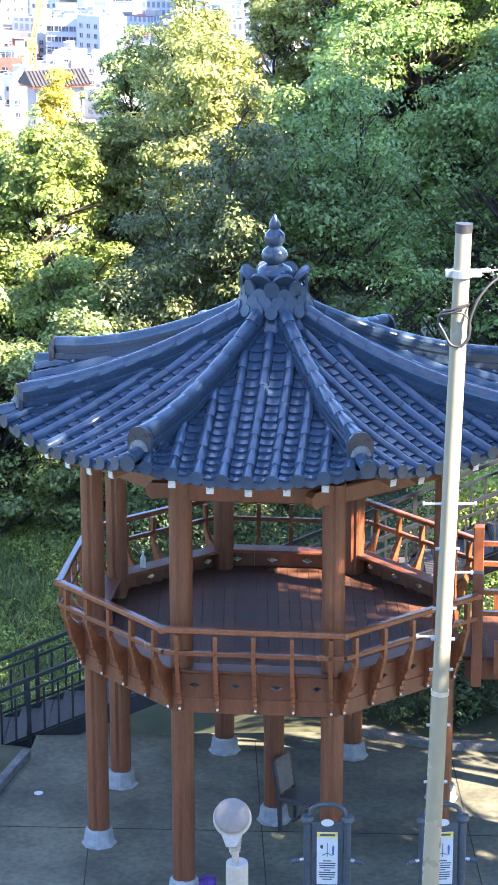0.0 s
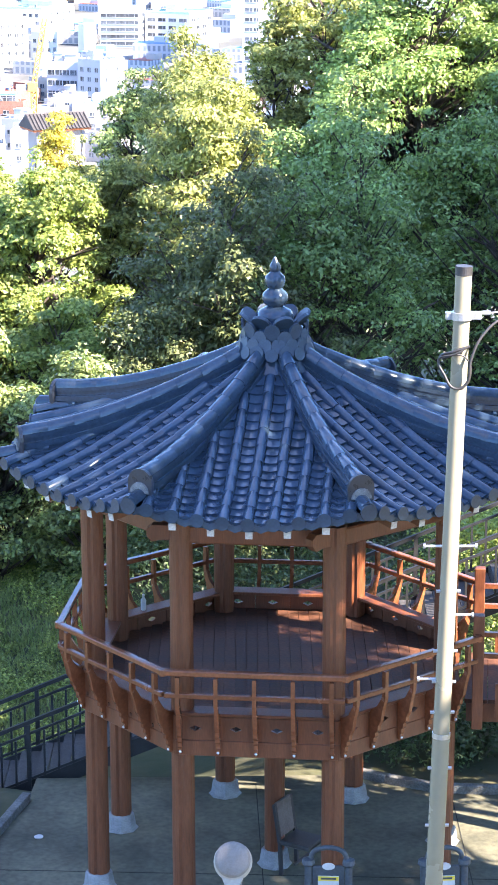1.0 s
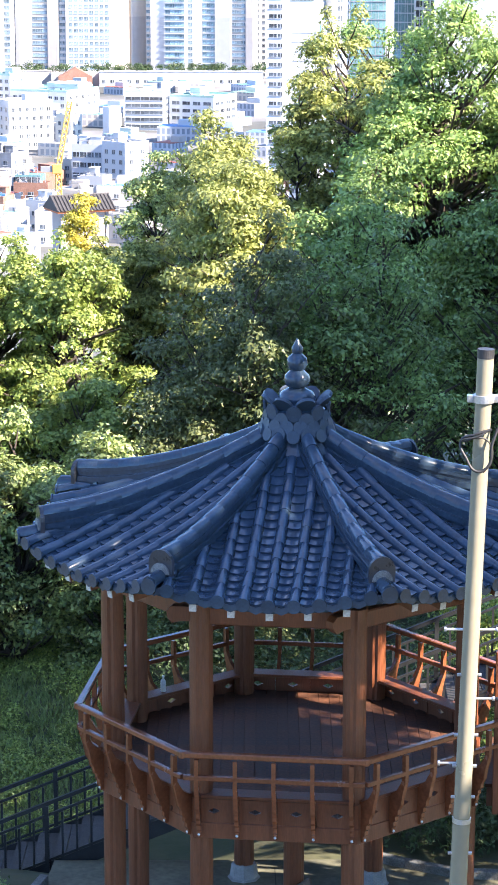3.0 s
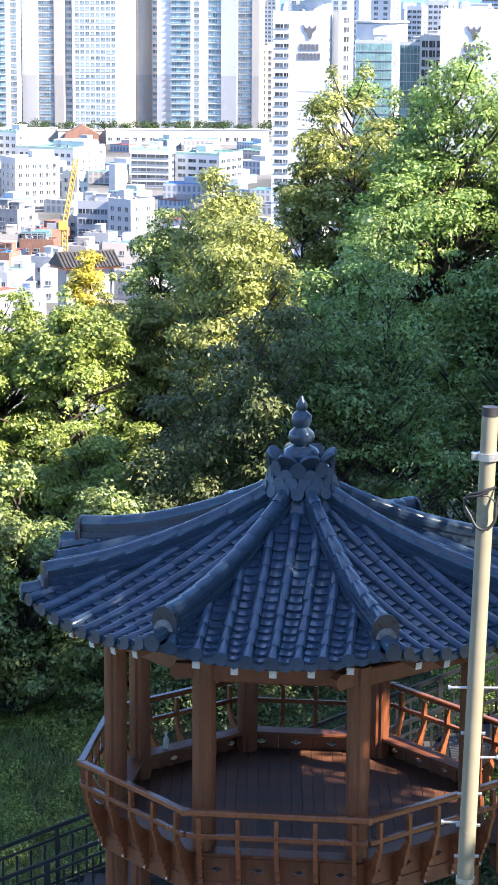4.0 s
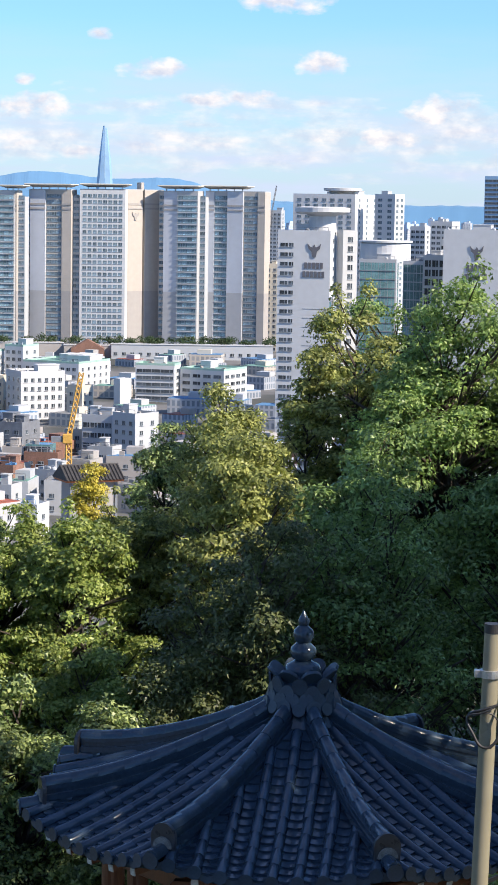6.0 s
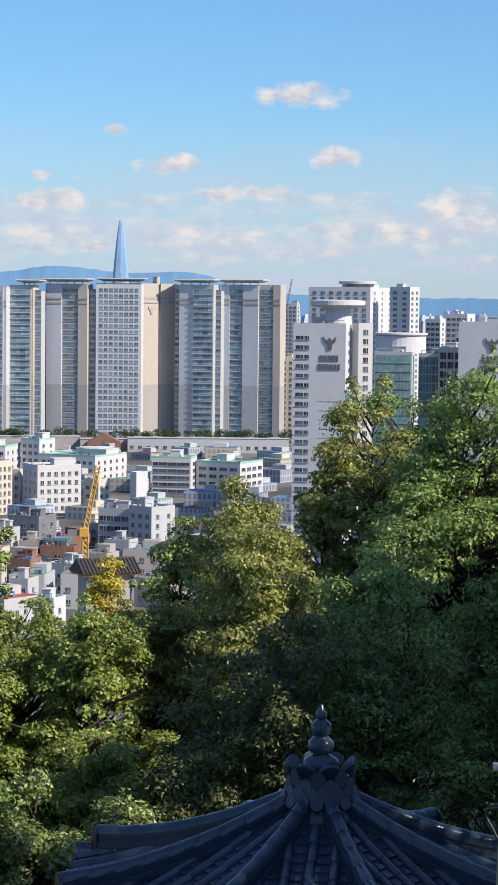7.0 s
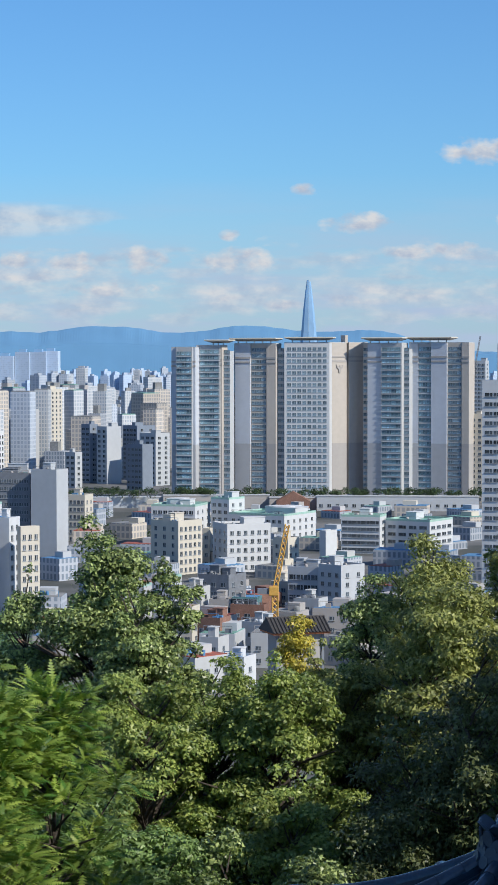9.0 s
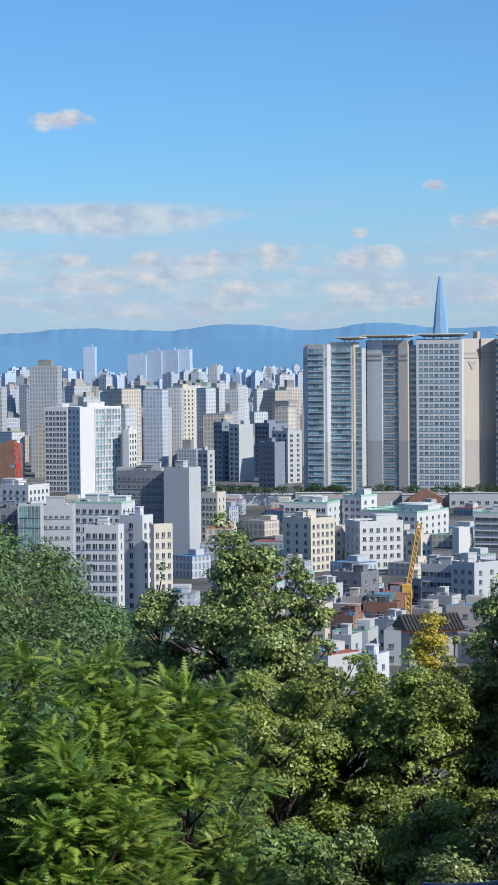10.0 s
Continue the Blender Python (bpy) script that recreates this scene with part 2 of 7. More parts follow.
# ---- mesh helpers ----
def finish(name, bm, mat, parent=None, smooth=False):
    me = bpy.data.meshes.new(name)
    bm.to_mesh(me)
    bm.free()
    for m in (mat if isinstance(mat, (list, tuple)) else (mat,)):
        me.materials.append(m)
    if smooth:
        me.shade_smooth()
        me.set_sharp_from_angle(angle=radians(40))
    ob = new(name, me)
    if parent is not None:
        ob.parent = parent
    return ob


def part(name, bm, mat, parent, label="", smooth=False):
    ob = finish(name, bm, mat, parent, smooth)
    return tagged(ob, label) if label else ob


def share(name, ob, m, parent):
    """Another piece on the same mesh."""
    o = new(name, ob.data)
    o.parent, o.matrix_basis = parent, m
    return o


def thing(name, label, category, at=(0, 0, 0), turn=0.0, group="", kind=""):
    ob = new(name)
    ob.matrix_basis = pose(*at, 0, 0, turn)
    return tagged(ob, label, category, group, kind)


def box(bm, x0, x1, y0, y1, z0, z1, m=None, mat=0, bevel=0.0):
    made = bmesh.ops.create_cube(bm, size=1, matrix=(m or Matrix()) @ Matrix.Translation(((x0 + x1) / 2, (y0 + y1) / 2, (z0 + z1) / 2)) @ Matrix.Diagonal((x1 - x0, y1 - y0, z1 - z0, 1)))
    faces = {f for v in made["verts"] for f in v.link_faces}
    for f in faces:
        f.material_index = mat
    if bevel:
        edges = {e for v in made["verts"] for e in v.link_edges}
        bmesh.ops.bevel(bm, geom=list(edges), offset=bevel, segments=1, affect="EDGES")
    return bm


def bar(bm, p, q, w, h=None, up=(0, 0, 1), bevel=0.0):
    """A square bar from p to q."""
    p, q = Vector(p), Vector(q)
    along = (q - p).normalized()
    side = along.cross(Vector(up)).normalized()
    top = side.cross(along)
    m = Matrix((( *side, 0), (*along, 0), (*top, 0), (0, 0, 0, 1))).transposed()
    m.translation = (p + q) / 2
    h = h or w
    return box(bm, -w / 2, w / 2, -(q - p).length / 2, (q - p).length / 2, -h / 2, h / 2, m, bevel=bevel)


def rod(bm, p, q, r0, r1=None, seg=10, caps=True):
    p, q = Vector(p), Vector(q)
    m = (q - p).to_track_quat("Z", "Y").to_matrix().to_4x4()
    m.translation = (p + q) / 2
    bmesh.ops.create_cone(bm, cap_ends=caps, segments=seg, radius1=r0, radius2=r0 if r1 is None else r1, depth=(q - p).length, matrix=m)
    return bm


def sweep(bm, pts, r, seg=8):
    """A round tube through points in one upright plane."""
    rings = []
    for i, p in enumerate(pts):
        along = (pts[min(i + 1, len(pts) - 1)] - pts[max(i - 1, 0)]).normalized()
        side = Vector((0, 1, 0))
        other = along.cross(side).normalized()
        rings.append([bm.verts.new(p + side * (r * math.cos(2 * math.pi * k / seg)) + other * (r * math.sin(2 * math.pi * k / seg))) for k in range(seg)])
    for a, b in zip(rings, rings[1:]):
        for k in range(seg):
            bm.faces.new((a[k], a[(k + 1) % seg], b[(k + 1) % seg], b[k]))
    bm.faces.new(rings[0][::-1])
    bm.faces.new(rings[-1])
    bmesh.ops.recalc_face_normals(bm, faces=bm.faces)
    return bm


def lathe(bm, profile, seg=24, m=None):
    """A turned body from (radius, height) pairs."""
    rings = []
    for r, z in profile:
        rings.append([bm.verts.new((m or Matrix()) @ Vector((r * math.cos(2 * math.pi * k / seg), r * math.sin(2 * math.pi * k / seg), z))) for k in range(seg)])
    for lo, hi in zip(rings, rings[1:]):
        for k in range(seg):
            bm.faces.new((lo[k], lo[(k + 1) % seg], hi[(k + 1) % seg], hi[k]))
    bm.faces.new(rings[0][::-1])
    bm.faces.new(rings[-1])
    return bm


def prism(bm, outline, depth, m=None):
    """A flat outline in x, z given a thickness along y."""
    m = m or Matrix()
    lo = [bm.verts.new(m @ Vector((x, -depth / 2, z))) for x, z in outline]
    hi = [bm.verts.new(m @ Vector((x, depth / 2, z))) for x, z in outline]
    n = len(outline)
    bm.faces.new(lo)
    bm.faces.new(hi[::-1])
    for k in range(n):
        bm.faces.new((lo[(k + 1) % n], lo[k], hi[k], hi[(k + 1) % n]))
    return bm


def mesh_object(name, verts, faces, mat, parent=None, smooth=False):
    me = bpy.data.meshes.new(name)
    me.from_pydata(verts, [], faces)
    me.materials.append(mat)
    if smooth:
        me.shade_smooth()
    ob = new(name, me)
    if parent is not None:
        ob.parent = parent
    return ob


# ---- ground: one sheet from the plaza over the hillside to the city and the horizon ----
CITY = -61.0


def smoothstep(a, b, x):
    t = np.clip((x - a) / (b - a), 0, 1)
    return t * t * (3 - 2 * t)


def ground_height(x, y):
    x, y = np.asarray(x, float), np.asarray(y, float)
    r = np.hypot(x, y)
    fall = smoothstep(36, 330, y + 0.25 * np.abs(x)) * (CITY - 0.0)
    z = np.where(r > 900, CITY, fall)
    ridge = np.exp(-((x + 62) / 30) ** 2 - ((y - 190) / 60) ** 2) * 35
    bank = smoothstep(6, 16, x) * smoothstep(24, 34, y) * (1 - smoothstep(50, 90, y)) * 3.0
    left = smoothstep(3.6, 6.5, -x) * smoothstep(20, 30, y) * (1 - smoothstep(30, 60, y)) * -0.8
    stair_cut = (1 - smoothstep(-1.5, 1.0, x)) * smoothstep(30.45, 30.95, y) * (1 - smoothstep(33, 40, y)) * -0.75
    bumps = 0.25 * np.sin(x * 0.31 + 1) * np.sin(y * 0.23) * smoothstep(38, 60, r) * (1 - smoothstep(400, 700, r))
    return z + ridge + bank + left + stair_cut + bumps


def build_ground():
    radii = np.concatenate([np.linspace(2, 60, 130), np.geomspace(62, 900, 50), np.geomspace(950, 4900, 16)])
    angles = np.radians(np.concatenate([np.linspace(-180, -32, 22), np.linspace(-30, 30, 90), np.linspace(32, 178, 22)]))
    rr, aa = np.meshgrid(radii, angles, indexing="ij")
    x, y = rr * np.sin(aa), rr * np.cos(aa)
    z = ground_height(x, y)
    verts = [(0.0, 0.0, 0.0)] + list(zip(x.ravel().tolist(), y.ravel().tolist(), z.ravel().tolist()))
    n = len(angles)
    faces = [(0, 1 + (k + 1) % n, 1 + k) for k in range(n)]
    for i in range(len(radii) - 1):
        for k in range(n):
            a, b = 1 + i * n + k, 1 + i * n + (k + 1) % n
            faces.append((a, b, b + n, a + n))
    m = bpy.data.materials.new("hillside and city ground")
    m.use_nodes = True
    add, link = nodes_of(m.node_tree)
    geometry = add("ShaderNodeNewGeometry")
    split = add("ShaderNodeSeparateXYZ")
    link(geometry.outputs["Position"], split.inputs[0])
    low = add("ShaderNodeMapRange", **{"From Min": -60.5, "From Max": -52.0})
    link(split.outputs["Z"], low.inputs[0])
    soil = add("ShaderNodeTexNoise", Scale=0.6, Detail=6.0, Roughness=0.65)
    link(geometry.outputs["Position"], soil.inputs["Vector"])
    wild = add("ShaderNodeValToRGB")
    wild.color_ramp.elements[0].position, wild.color_ramp.elements[1].position = 0.35, 0.65
    wild.color_ramp.elements[0].color, wild.color_ramp.elements[1].color = (0.035, 0.05, 0.02, 1), (0.09, 0.085, 0.045, 1)
    link(soil.outputs[0], wild.inputs[0])
    blocks = add("ShaderNodeTexNoise", Scale=0.02, Detail=4.0)
    link(geometry.outputs["Position"], blocks.inputs["Vector"])
    town = add("ShaderNodeValToRGB")
    town.color_ramp.elements[0].position, town.color_ramp.elements[1].position = 0.42, 0.6
    town.color_ramp.elements[0].color, town.color_ramp.elements[1].color = (0.06, 0.065, 0.06, 1), (0.15, 0.15, 0.15, 1)
    link(blocks.outputs[0], town.inputs[0])
    mix = add("ShaderNodeMix")
    mix.data_type = "RGBA"
    link(low.outputs[0], mix.inputs[0])
    link(town.outputs[0], mix.inputs[6])
    link(wild.outputs[0], mix.inputs[7])
    shade = add("ShaderNodeBsdfPrincipled", Roughness=0.95)
    link(mix.outputs[2], shade.inputs["Base Color"])
    relief = add("ShaderNodeBump", Strength=0.5, Distance=0.1)
    link(soil.outputs[0], relief.inputs["Height"])
    link(relief.outputs[0], shade.inputs["Normal"])
    link(shade.outputs[0], add("ShaderNodeOutputMaterial").inputs[0])
    ob = mesh_object("ground", verts, faces, m, smooth=True)
    tagged(ob, "wooded hillside falling from a plaza to a wide city plain", "ground", kind="structure")


build_ground()
PLAZA = [(-4.2, 6.0), (-3.75, 27.4), (-3.5, 28.6), (-3.15, 29.9), (-3.1, 30.62), (1.5, 30.72), (2.0, 30.45), (2.7, 30.12), (4.5, 29.95), (9.0, 29.9), (9.0, 6.0)]
bm = bmesh.new()
lo = [bm.verts.new((x, y, -0.3)) for x, y in PLAZA]
hi = [bm.verts.new((x, y, 0.02)) for x, y in PLAZA]
bm.faces.new(hi[::-1])
for i in range(len(PLAZA)):
    j = (i + 1) % len(PLAZA)
    bm.faces.new((lo[i], lo[j], hi[j], hi[i]))
bmesh.ops.recalc_face_normals(bm, faces=bm.faces)
plaza = tagged(finish("pavement", bm, PAVING), "stained grey concrete plaza under the pavilion", "pavement", kind="structure")
for p, q in (((-3.7, 27.6), (4.4, 27.2)), ((-3.9, 23.9), (8.5, 23.6)), ((0.35, 21.0), (0.1, 30.4)), ((-2.0, 21.0), (-2.15, 30.3)), ((3.0, 21.0), (2.9, 29.9))):
    bm = bar(bmesh.new(), (*p, 0.0215), (*q, 0.0215), 0.014, 0.005)
    part("expansion_joint", bm, JOINT, plaza)
for i, pts in enumerate(([(-4.0, 25.0), (-3.75, 27.4), (-3.5, 28.6), (-3.17, 29.85)], [(1.52, 30.72), (2.0, 30.45), (2.7, 30.12), (4.5, 29.95), (7.0, 29.92)])):
    kerb = thing("kerb", "low pale concrete kerb round the plaza", "kerb", kind="structure")
    for p, q in zip(pts, pts[1:]):
        part("kerb_stone", bar(bmesh.new(), (*p, 0.04), (*q, 0.04), 0.13, 0.2, bevel=0.01), KERB_STONE, kerb)


# ---- the pavilion ----
AXIS = Vector((0.341, 27.77, 0.0))
HEAD = 16.48
COLUMN_R, RAIL_R, SKIRT_R, EAVE_R = 2.4, 2.85, 2.59, 3.58
FLOOR_Z, RAIL_Z, BEAM_Z = 2.80, 3.69, 5.30
EAVE_IN = EAVE_R * math.cos(radians(22.5))
T8 = math.tan(radians(22.5))


def corner(k, r, z=0.0):
    a = radians(HEAD + 45 * k)
    return Vector((r * math.cos(a), r * math.sin(a), z))


def side_frame(k):
    """The side from corner k to the next: x along it, y outwards, z up."""
    return pose(0, 0, 0, 0, 0, HEAD + 45 * k + 22.5 - 90) @ Matrix.Diagonal((1, 1, 1, 1))


def roof_z(u, rho):
    s = rho / EAVE_IN
    edge = min(abs(u) / max(rho * T8, 0.01), 1.0)
    return 5.74 + (1 - s) * 0.78 + (1 - s) ** 2 * 0.62 + 0.2 * edge * edge * s ** 3


pavilion = thing("pavilion", "octagonal timber pavilion on tall columns with a blue tiled roof", "pavilion", AXIS)


def build_frame():
    stone = column = None
    for k in range(8):
        at = corner(k, COLUMN_R)
        if stone is None:
            stone = part("stone_base", lathe(bmesh.new(), [(0.235, 0.0), (0.235, 0.03), (0.205, 0.045), (0.178, 0.23), (0.165, 0.245)], 8), STONE, pavilion)
            bm = bmesh.new()
            ring = []
            for i in range(24):
                r = 0.12 if i % 6 == 0 else 0.141
                ring.append((r * math.cos(radians(15 * i + 8)), r * math.sin(radians(15 * i + 8))))
            prism(bm, ring, 5.22, pose(0, 0, 2.84, 90))
            column = part("column", bm, WOOD, pavilion, "reddish oiled timber column")
            stone.location = column.location = at
        else:
            share("stone_base", stone, Matrix.Translation(at), pavilion)
            share("column", column, Matrix.Translation(at), pavilion)
    post = part("column", lathe(bmesh.new(), [(0.135, 0.24), (0.135, 2.6)], 16), WOOD, pavilion)
    share("stone_base", stone, Matrix(), pavilion)
    length = 2 * COLUMN_R * math.sin(radians(22.5))
    r_in = COLUMN_R * math.cos(radians(22.5))
    bm = box(bmesh.new(), -length / 2 + 0.1, length / 2 - 0.1, -0.075, 0.075, -0.11, 0.11, bevel=0.02)
    beam = part("eave_beam", bm, WOOD, pavilion)
    stub = part("beam_end", prism(bmesh.new(), [(-0.40, 0.05), (-0.34, 0.105), (0.34, 0.105), (0.40, 0.05), (0.40, -0.03), (0.34, -0.1), (0.24, -0.075), (-0.24, -0.075), (-0.34, -0.1), (-0.40, -0.03)], 0.13), WOOD, pavilion)
    bm = box(bmesh.new(), -length / 2 + 0.02, length / 2 - 0.02, -0.07, 0.07, -0.12, 0.12)
    sill = part("floor_beam", bm, WOOD, pavilion)
    for k in range(8):
        m = side_frame(k)
        for first, name, at in ((beam, "eave_beam", (0, r_in, BEAM_Z)), (sill, "floor_beam", (0, r_in, 2.62))):
            if k == 0:
                first.matrix_basis = m @ Matrix.Translation(at)
            else:
                share(name, first, m @ Matrix.Translation(at), pavilion)
        mc = pose(*corner(k, COLUMN_R, BEAM_Z), 0, 0, HEAD + 45 * k - 90 + 22.5)
        mc2 = pose(*corner(k, COLUMN_R, BEAM_Z), 0, 0, HEAD + 45 * k - 90 - 22.5)
        if k == 0:
            stub.matrix_basis = mc
        else:
            share("beam_end", stub, mc, pavilion)
    # joists under the floor
    bm = box(bmesh.new(), -2.25, 2.25, -0.05, 0.05, -0.1, 0.1)
    joist = part("joist", bm, WOOD, pavilion)
    joist.matrix_basis = pose(0, 0, 2.62, 0, 0, HEAD)
    for a in (45, 90, 135):
        share("joist", joist, pose(0, 0, 2.618 - a * 0.00005, 0, 0, HEAD + a), pavilion)


def build_floor():
    floor = part("floor", lathe(bmesh.new(), [(2.5, 2.70), (2.5, 2.755)], 8), FLOOR_WOOD, pavilion, "dark boarded floor of the pavilion")
    floor.matrix_basis = pose(0, 0, 0, 0, 0, HEAD)
    width, r_in = 0.145, 2.44
    ends = [corner(k, 2.6) for k in range(8)]
    n = int(2 * 2.4 / width)
    for i in range(n):
        x0 = -2.4 + i * width
        xc = x0 + width / 2
        hits = []
        for k in range(8):
            a, b = ends[k], ends[(k + 1) % 8]
            if (a.x - xc) * (b.x - xc) < 0:
                t = (xc - a.x) / (b.x - a.x)
                hits.append(a.y + t * (b.y - a.y))
        if len(hits) < 2:
            continue
        lo, hi = min(hits) + 0.08, max(hits) - 0.08
        bm = box(bmesh.new(), -width / 2 + 0.0025, width / 2 - 0.0025, lo, hi, 2.757, FLOOR_Z + 0.003 * math.sin(i * 2.3))
        board = part("floor_board", bm, FLOOR_WOOD, floor)
        board.parent = floor
        board.matrix_basis = pose(0, 0, 0, 0, 0, -HEAD) @ Matrix.Translation((xc, 0, 0))


def diamond_panel(w, h, d):
    """A board with a lozenge cut through it."""
    bm = bmesh.new()
    outer = [(-w / 2, -h / 2), (w / 2, -h / 2), (w / 2, h / 2), (-w / 2, h / 2)]
    dw, dh = 0.075, 0.036
    inner = [(0, -dh), (dw, 0), (0, dh), (-dw, 0)]
    vo = [[bm.verts.new((x, y, z)) for x, z in outer] for y in (-d / 2, d / 2)]
    vi = [[bm.verts.new((x, y, z)) for x, z in inner] for y in (-d / 2, d / 2)]
    for s in (0, 1):
        for k in range(4):
            j = (k + 1) % 4
            quad = (vo[s][k], vo[s][j], vi[s][k])
            tri = (vo[s][j], vi[s][j], vi[s][k])
            for f in (quad, tri):
                bm.faces.new(f if s == 0 else f[::-1])
    for k in range(4):
        j = (k + 1) % 4
        bm.faces.new((vo[0][j], vo[0][k], vo[1][k], vo[1][j]))
        bm.faces.new((vi[0][k], vi[0][j], vi[1][j], vi[1][k]))
    return bm


def build_skirt():
    """The low wall round the floor, its brackets and the two rails that they carry outside it."""
    half = SKIRT_R * math.sin(radians(22.5))
    r_in = SKIRT_R * math.cos(radians(22.5))
    rail_half = RAIL_R * math.sin(radians(22.5))
    rail_in = RAIL_R * math.cos(radians(22.5))
    out = rail_in - r_in
    fascia = part("fascia", box(bmesh.new(), -half, half, -0.05, 0.0, -0.1, 0.1, bevel=0.008), WOOD, pavilion)
    panel = part("panel", diamond_panel(half / 2 - 0.01, 0.30, 0.035), WOOD, pavilion, "timber panel with a lozenge cut through it")
    cap = part("cap_board", box(bmesh.new(), -half + 0.06, half - 0.06, -0.24, 0.01, -0.02, 0.02, bevel=0.006), WOOD, pavilion)
    outline = [(-0.02, 0.0), (0.035, 0.0), (0.05, 0.03), (0.045, 0.07), (0.07, 0.10), (0.068, 0.15), (0.10, 0.18), (0.10, 0.23), (0.14, 0.27), (0.145, 0.33), (0.19, 0.40),
               (out - 0.02, 0.55), (out + 0.03, 0.72), (out + 0.03, RAIL_Z - 2.63), (out - 0.03, RAIL_Z - 2.63), (out - 0.035, 0.72), (0.12, 0.58), (0.03, 0.52), (-0.02, 0.5)]
    bracket = part("bracket", prism(bmesh.new(), [(-y, z) for y, z in outline][::-1], 0.05), RAIL_WOOD, pavilion, "scalloped timber bracket that carries the rail")
    bm = bmesh.new()
    bmesh.ops.create_uvsphere(bm, u_segments=8, v_segments=6, radius=0.02)
    bolt = part("bolt", bm, GALVANISED, pavilion)
    top = part("top_rail", box(bmesh.new(), -rail_half, rail_half, -0.045, 0.045, -0.035, 0.035, bevel=0.012), TOP_RAIL_WOOD, pavilion, "glossy timber handrail")
    mid = part("middle_rail", box(bmesh.new(), -rail_half + 0.01, rail_half - 0.01, -0.03, 0.03, -0.03, 0.03, bevel=0.008), RAIL_WOOD, pavilion)
    joint = part("rail_joint", lathe(bmesh.new(), [(0.05, -0.04), (0.055, -0.03), (0.055, 0.03), (0.05, 0.04)], 8), RAIL_WOOD, pavilion)
    used = set()

    def put(ob, name, m):
        if ob in used:
            share(name, ob, m, pavilion)
        else:
            used.add(ob)
            ob.matrix_basis = m

    for k in range(8):
        m = side_frame(k)
        put(fascia, "fascia", m @ Matrix.Translation((0, r_in, 2.635)))
        if k == 7:
            continue
        put(cap, "cap_board", m @ Matrix.Translation((0, r_in, 3.07)))
        for i in range(4):
            put(panel, "panel", m @ Matrix.Translation(((i - 1.5) * half / 2, r_in - 0.025, 2.89)))
        for i in range(5):
            x = (i - 2) / 2 * (half - 0.07)
            put(bracket, "bracket", m @ Matrix.Translation((x, r_in, 2.57)) @ pose(0, 0, 0, 0, 0, -90))
            put(bolt, "bolt", m @ Matrix.Translation((x, r_in + 0.045, 2.60)))
        put(top, "top_rail", m @ Matrix.Translation((0, rail_in, RAIL_Z)))
        put(mid, "middle_rail", m @ Matrix.Translation((0, rail_in, 3.40)))
        put(joint, "rail_joint", Matrix.Translation(corner(k, RAIL_R, RAIL_Z)))
    put(joint, "rail_joint", Matrix.Translation(corner(7, RAIL_R, RAIL_Z)))


def tube_mesh(r0, r1, length):
    """A half-round cover tile along y, closed below, from its lower end."""
    bm = bmesh.new()
    seg = 8
    rings = []
    for r, y in ((r0, 0.0), (r0, length * 0.93), (r1, length)):
        rings.append([bm.verts.new((r * math.cos(math.pi * i / seg), y, r * math.sin(math.pi * i / seg) * 1.1)) for i in range(seg + 1)])
    for a, b in zip(rings, rings[1:]):
        for i in range(seg):
            bm.faces.new((a[i], a[i + 1], b[i + 1], b[i]))
    bm.faces.new(rings[0][::-1])
    bm.faces.new(rings[-1])
    return bm


def tray_mesh(w, length):
    """A shallow dished roof tile along y."""
    bm = bmesh.new()
    n = 4
    pts = [(w * (i / n - 0.5), 0.022 * (2 * i / n - 1) ** 2) for i in range(n + 1)]
    lo = [[bm.verts.new((x, y, z + dz + (0.03 if y == 0 else 0.0))) for x, z in pts] for y, dz in ((0, 0), (length, 0), (length, -0.018), (0, -0.03))]
    for a, b in zip(lo, lo[1:] + lo[:1]):
        for i in range(n):
            bm.faces.new((a[i], a[i + 1], b[i + 1], b[i]))
    bm.faces.new([r[0] for r in lo])
    bm.faces.new([r[-1] for r in lo][::-1])
    return bm


def slope_pose(u, rho, step):
    """Pose of a tile lying on a roof side with its lower end at (u, rho) and y pointing up the slope."""
    p = Vector((u, rho, roof_z(u, rho)))
    q = Vector((u, rho - step, roof_z(u, rho - step)))
    y = (q - p).normalized()
    x = Vector((-1, 0, 0))
    z = x.cross(y).normalized()
    m = Matrix(((*x, 0), (*y, 0), (*z, 0), (0, 0, 0, 1))).transposed()
    m.translation = p
    return m


def join_copies(name, source, poses, mat, parent):
    """One mesh of many copies of a piece."""
    v0 = np.array([v.co[:] for v in source.data.vertices])
    f0 = [tuple(p.vertices) for p in source.data.polygons]
    verts, faces = [], []
    for i, m in enumerate(poses):
        a = np.array(m)
        verts.append(v0 @ a[:3, :3].T + a[:3, 3])
        faces += [tuple(j + i * len(v0) for j in f) for f in f0]
    ob = mesh_object(name, np.concatenate(verts).tolist(), faces, mat, parent, True)
    ob.data.set_sharp_from_angle(angle=radians(40))
    return tagged(ob, kind="stuff")


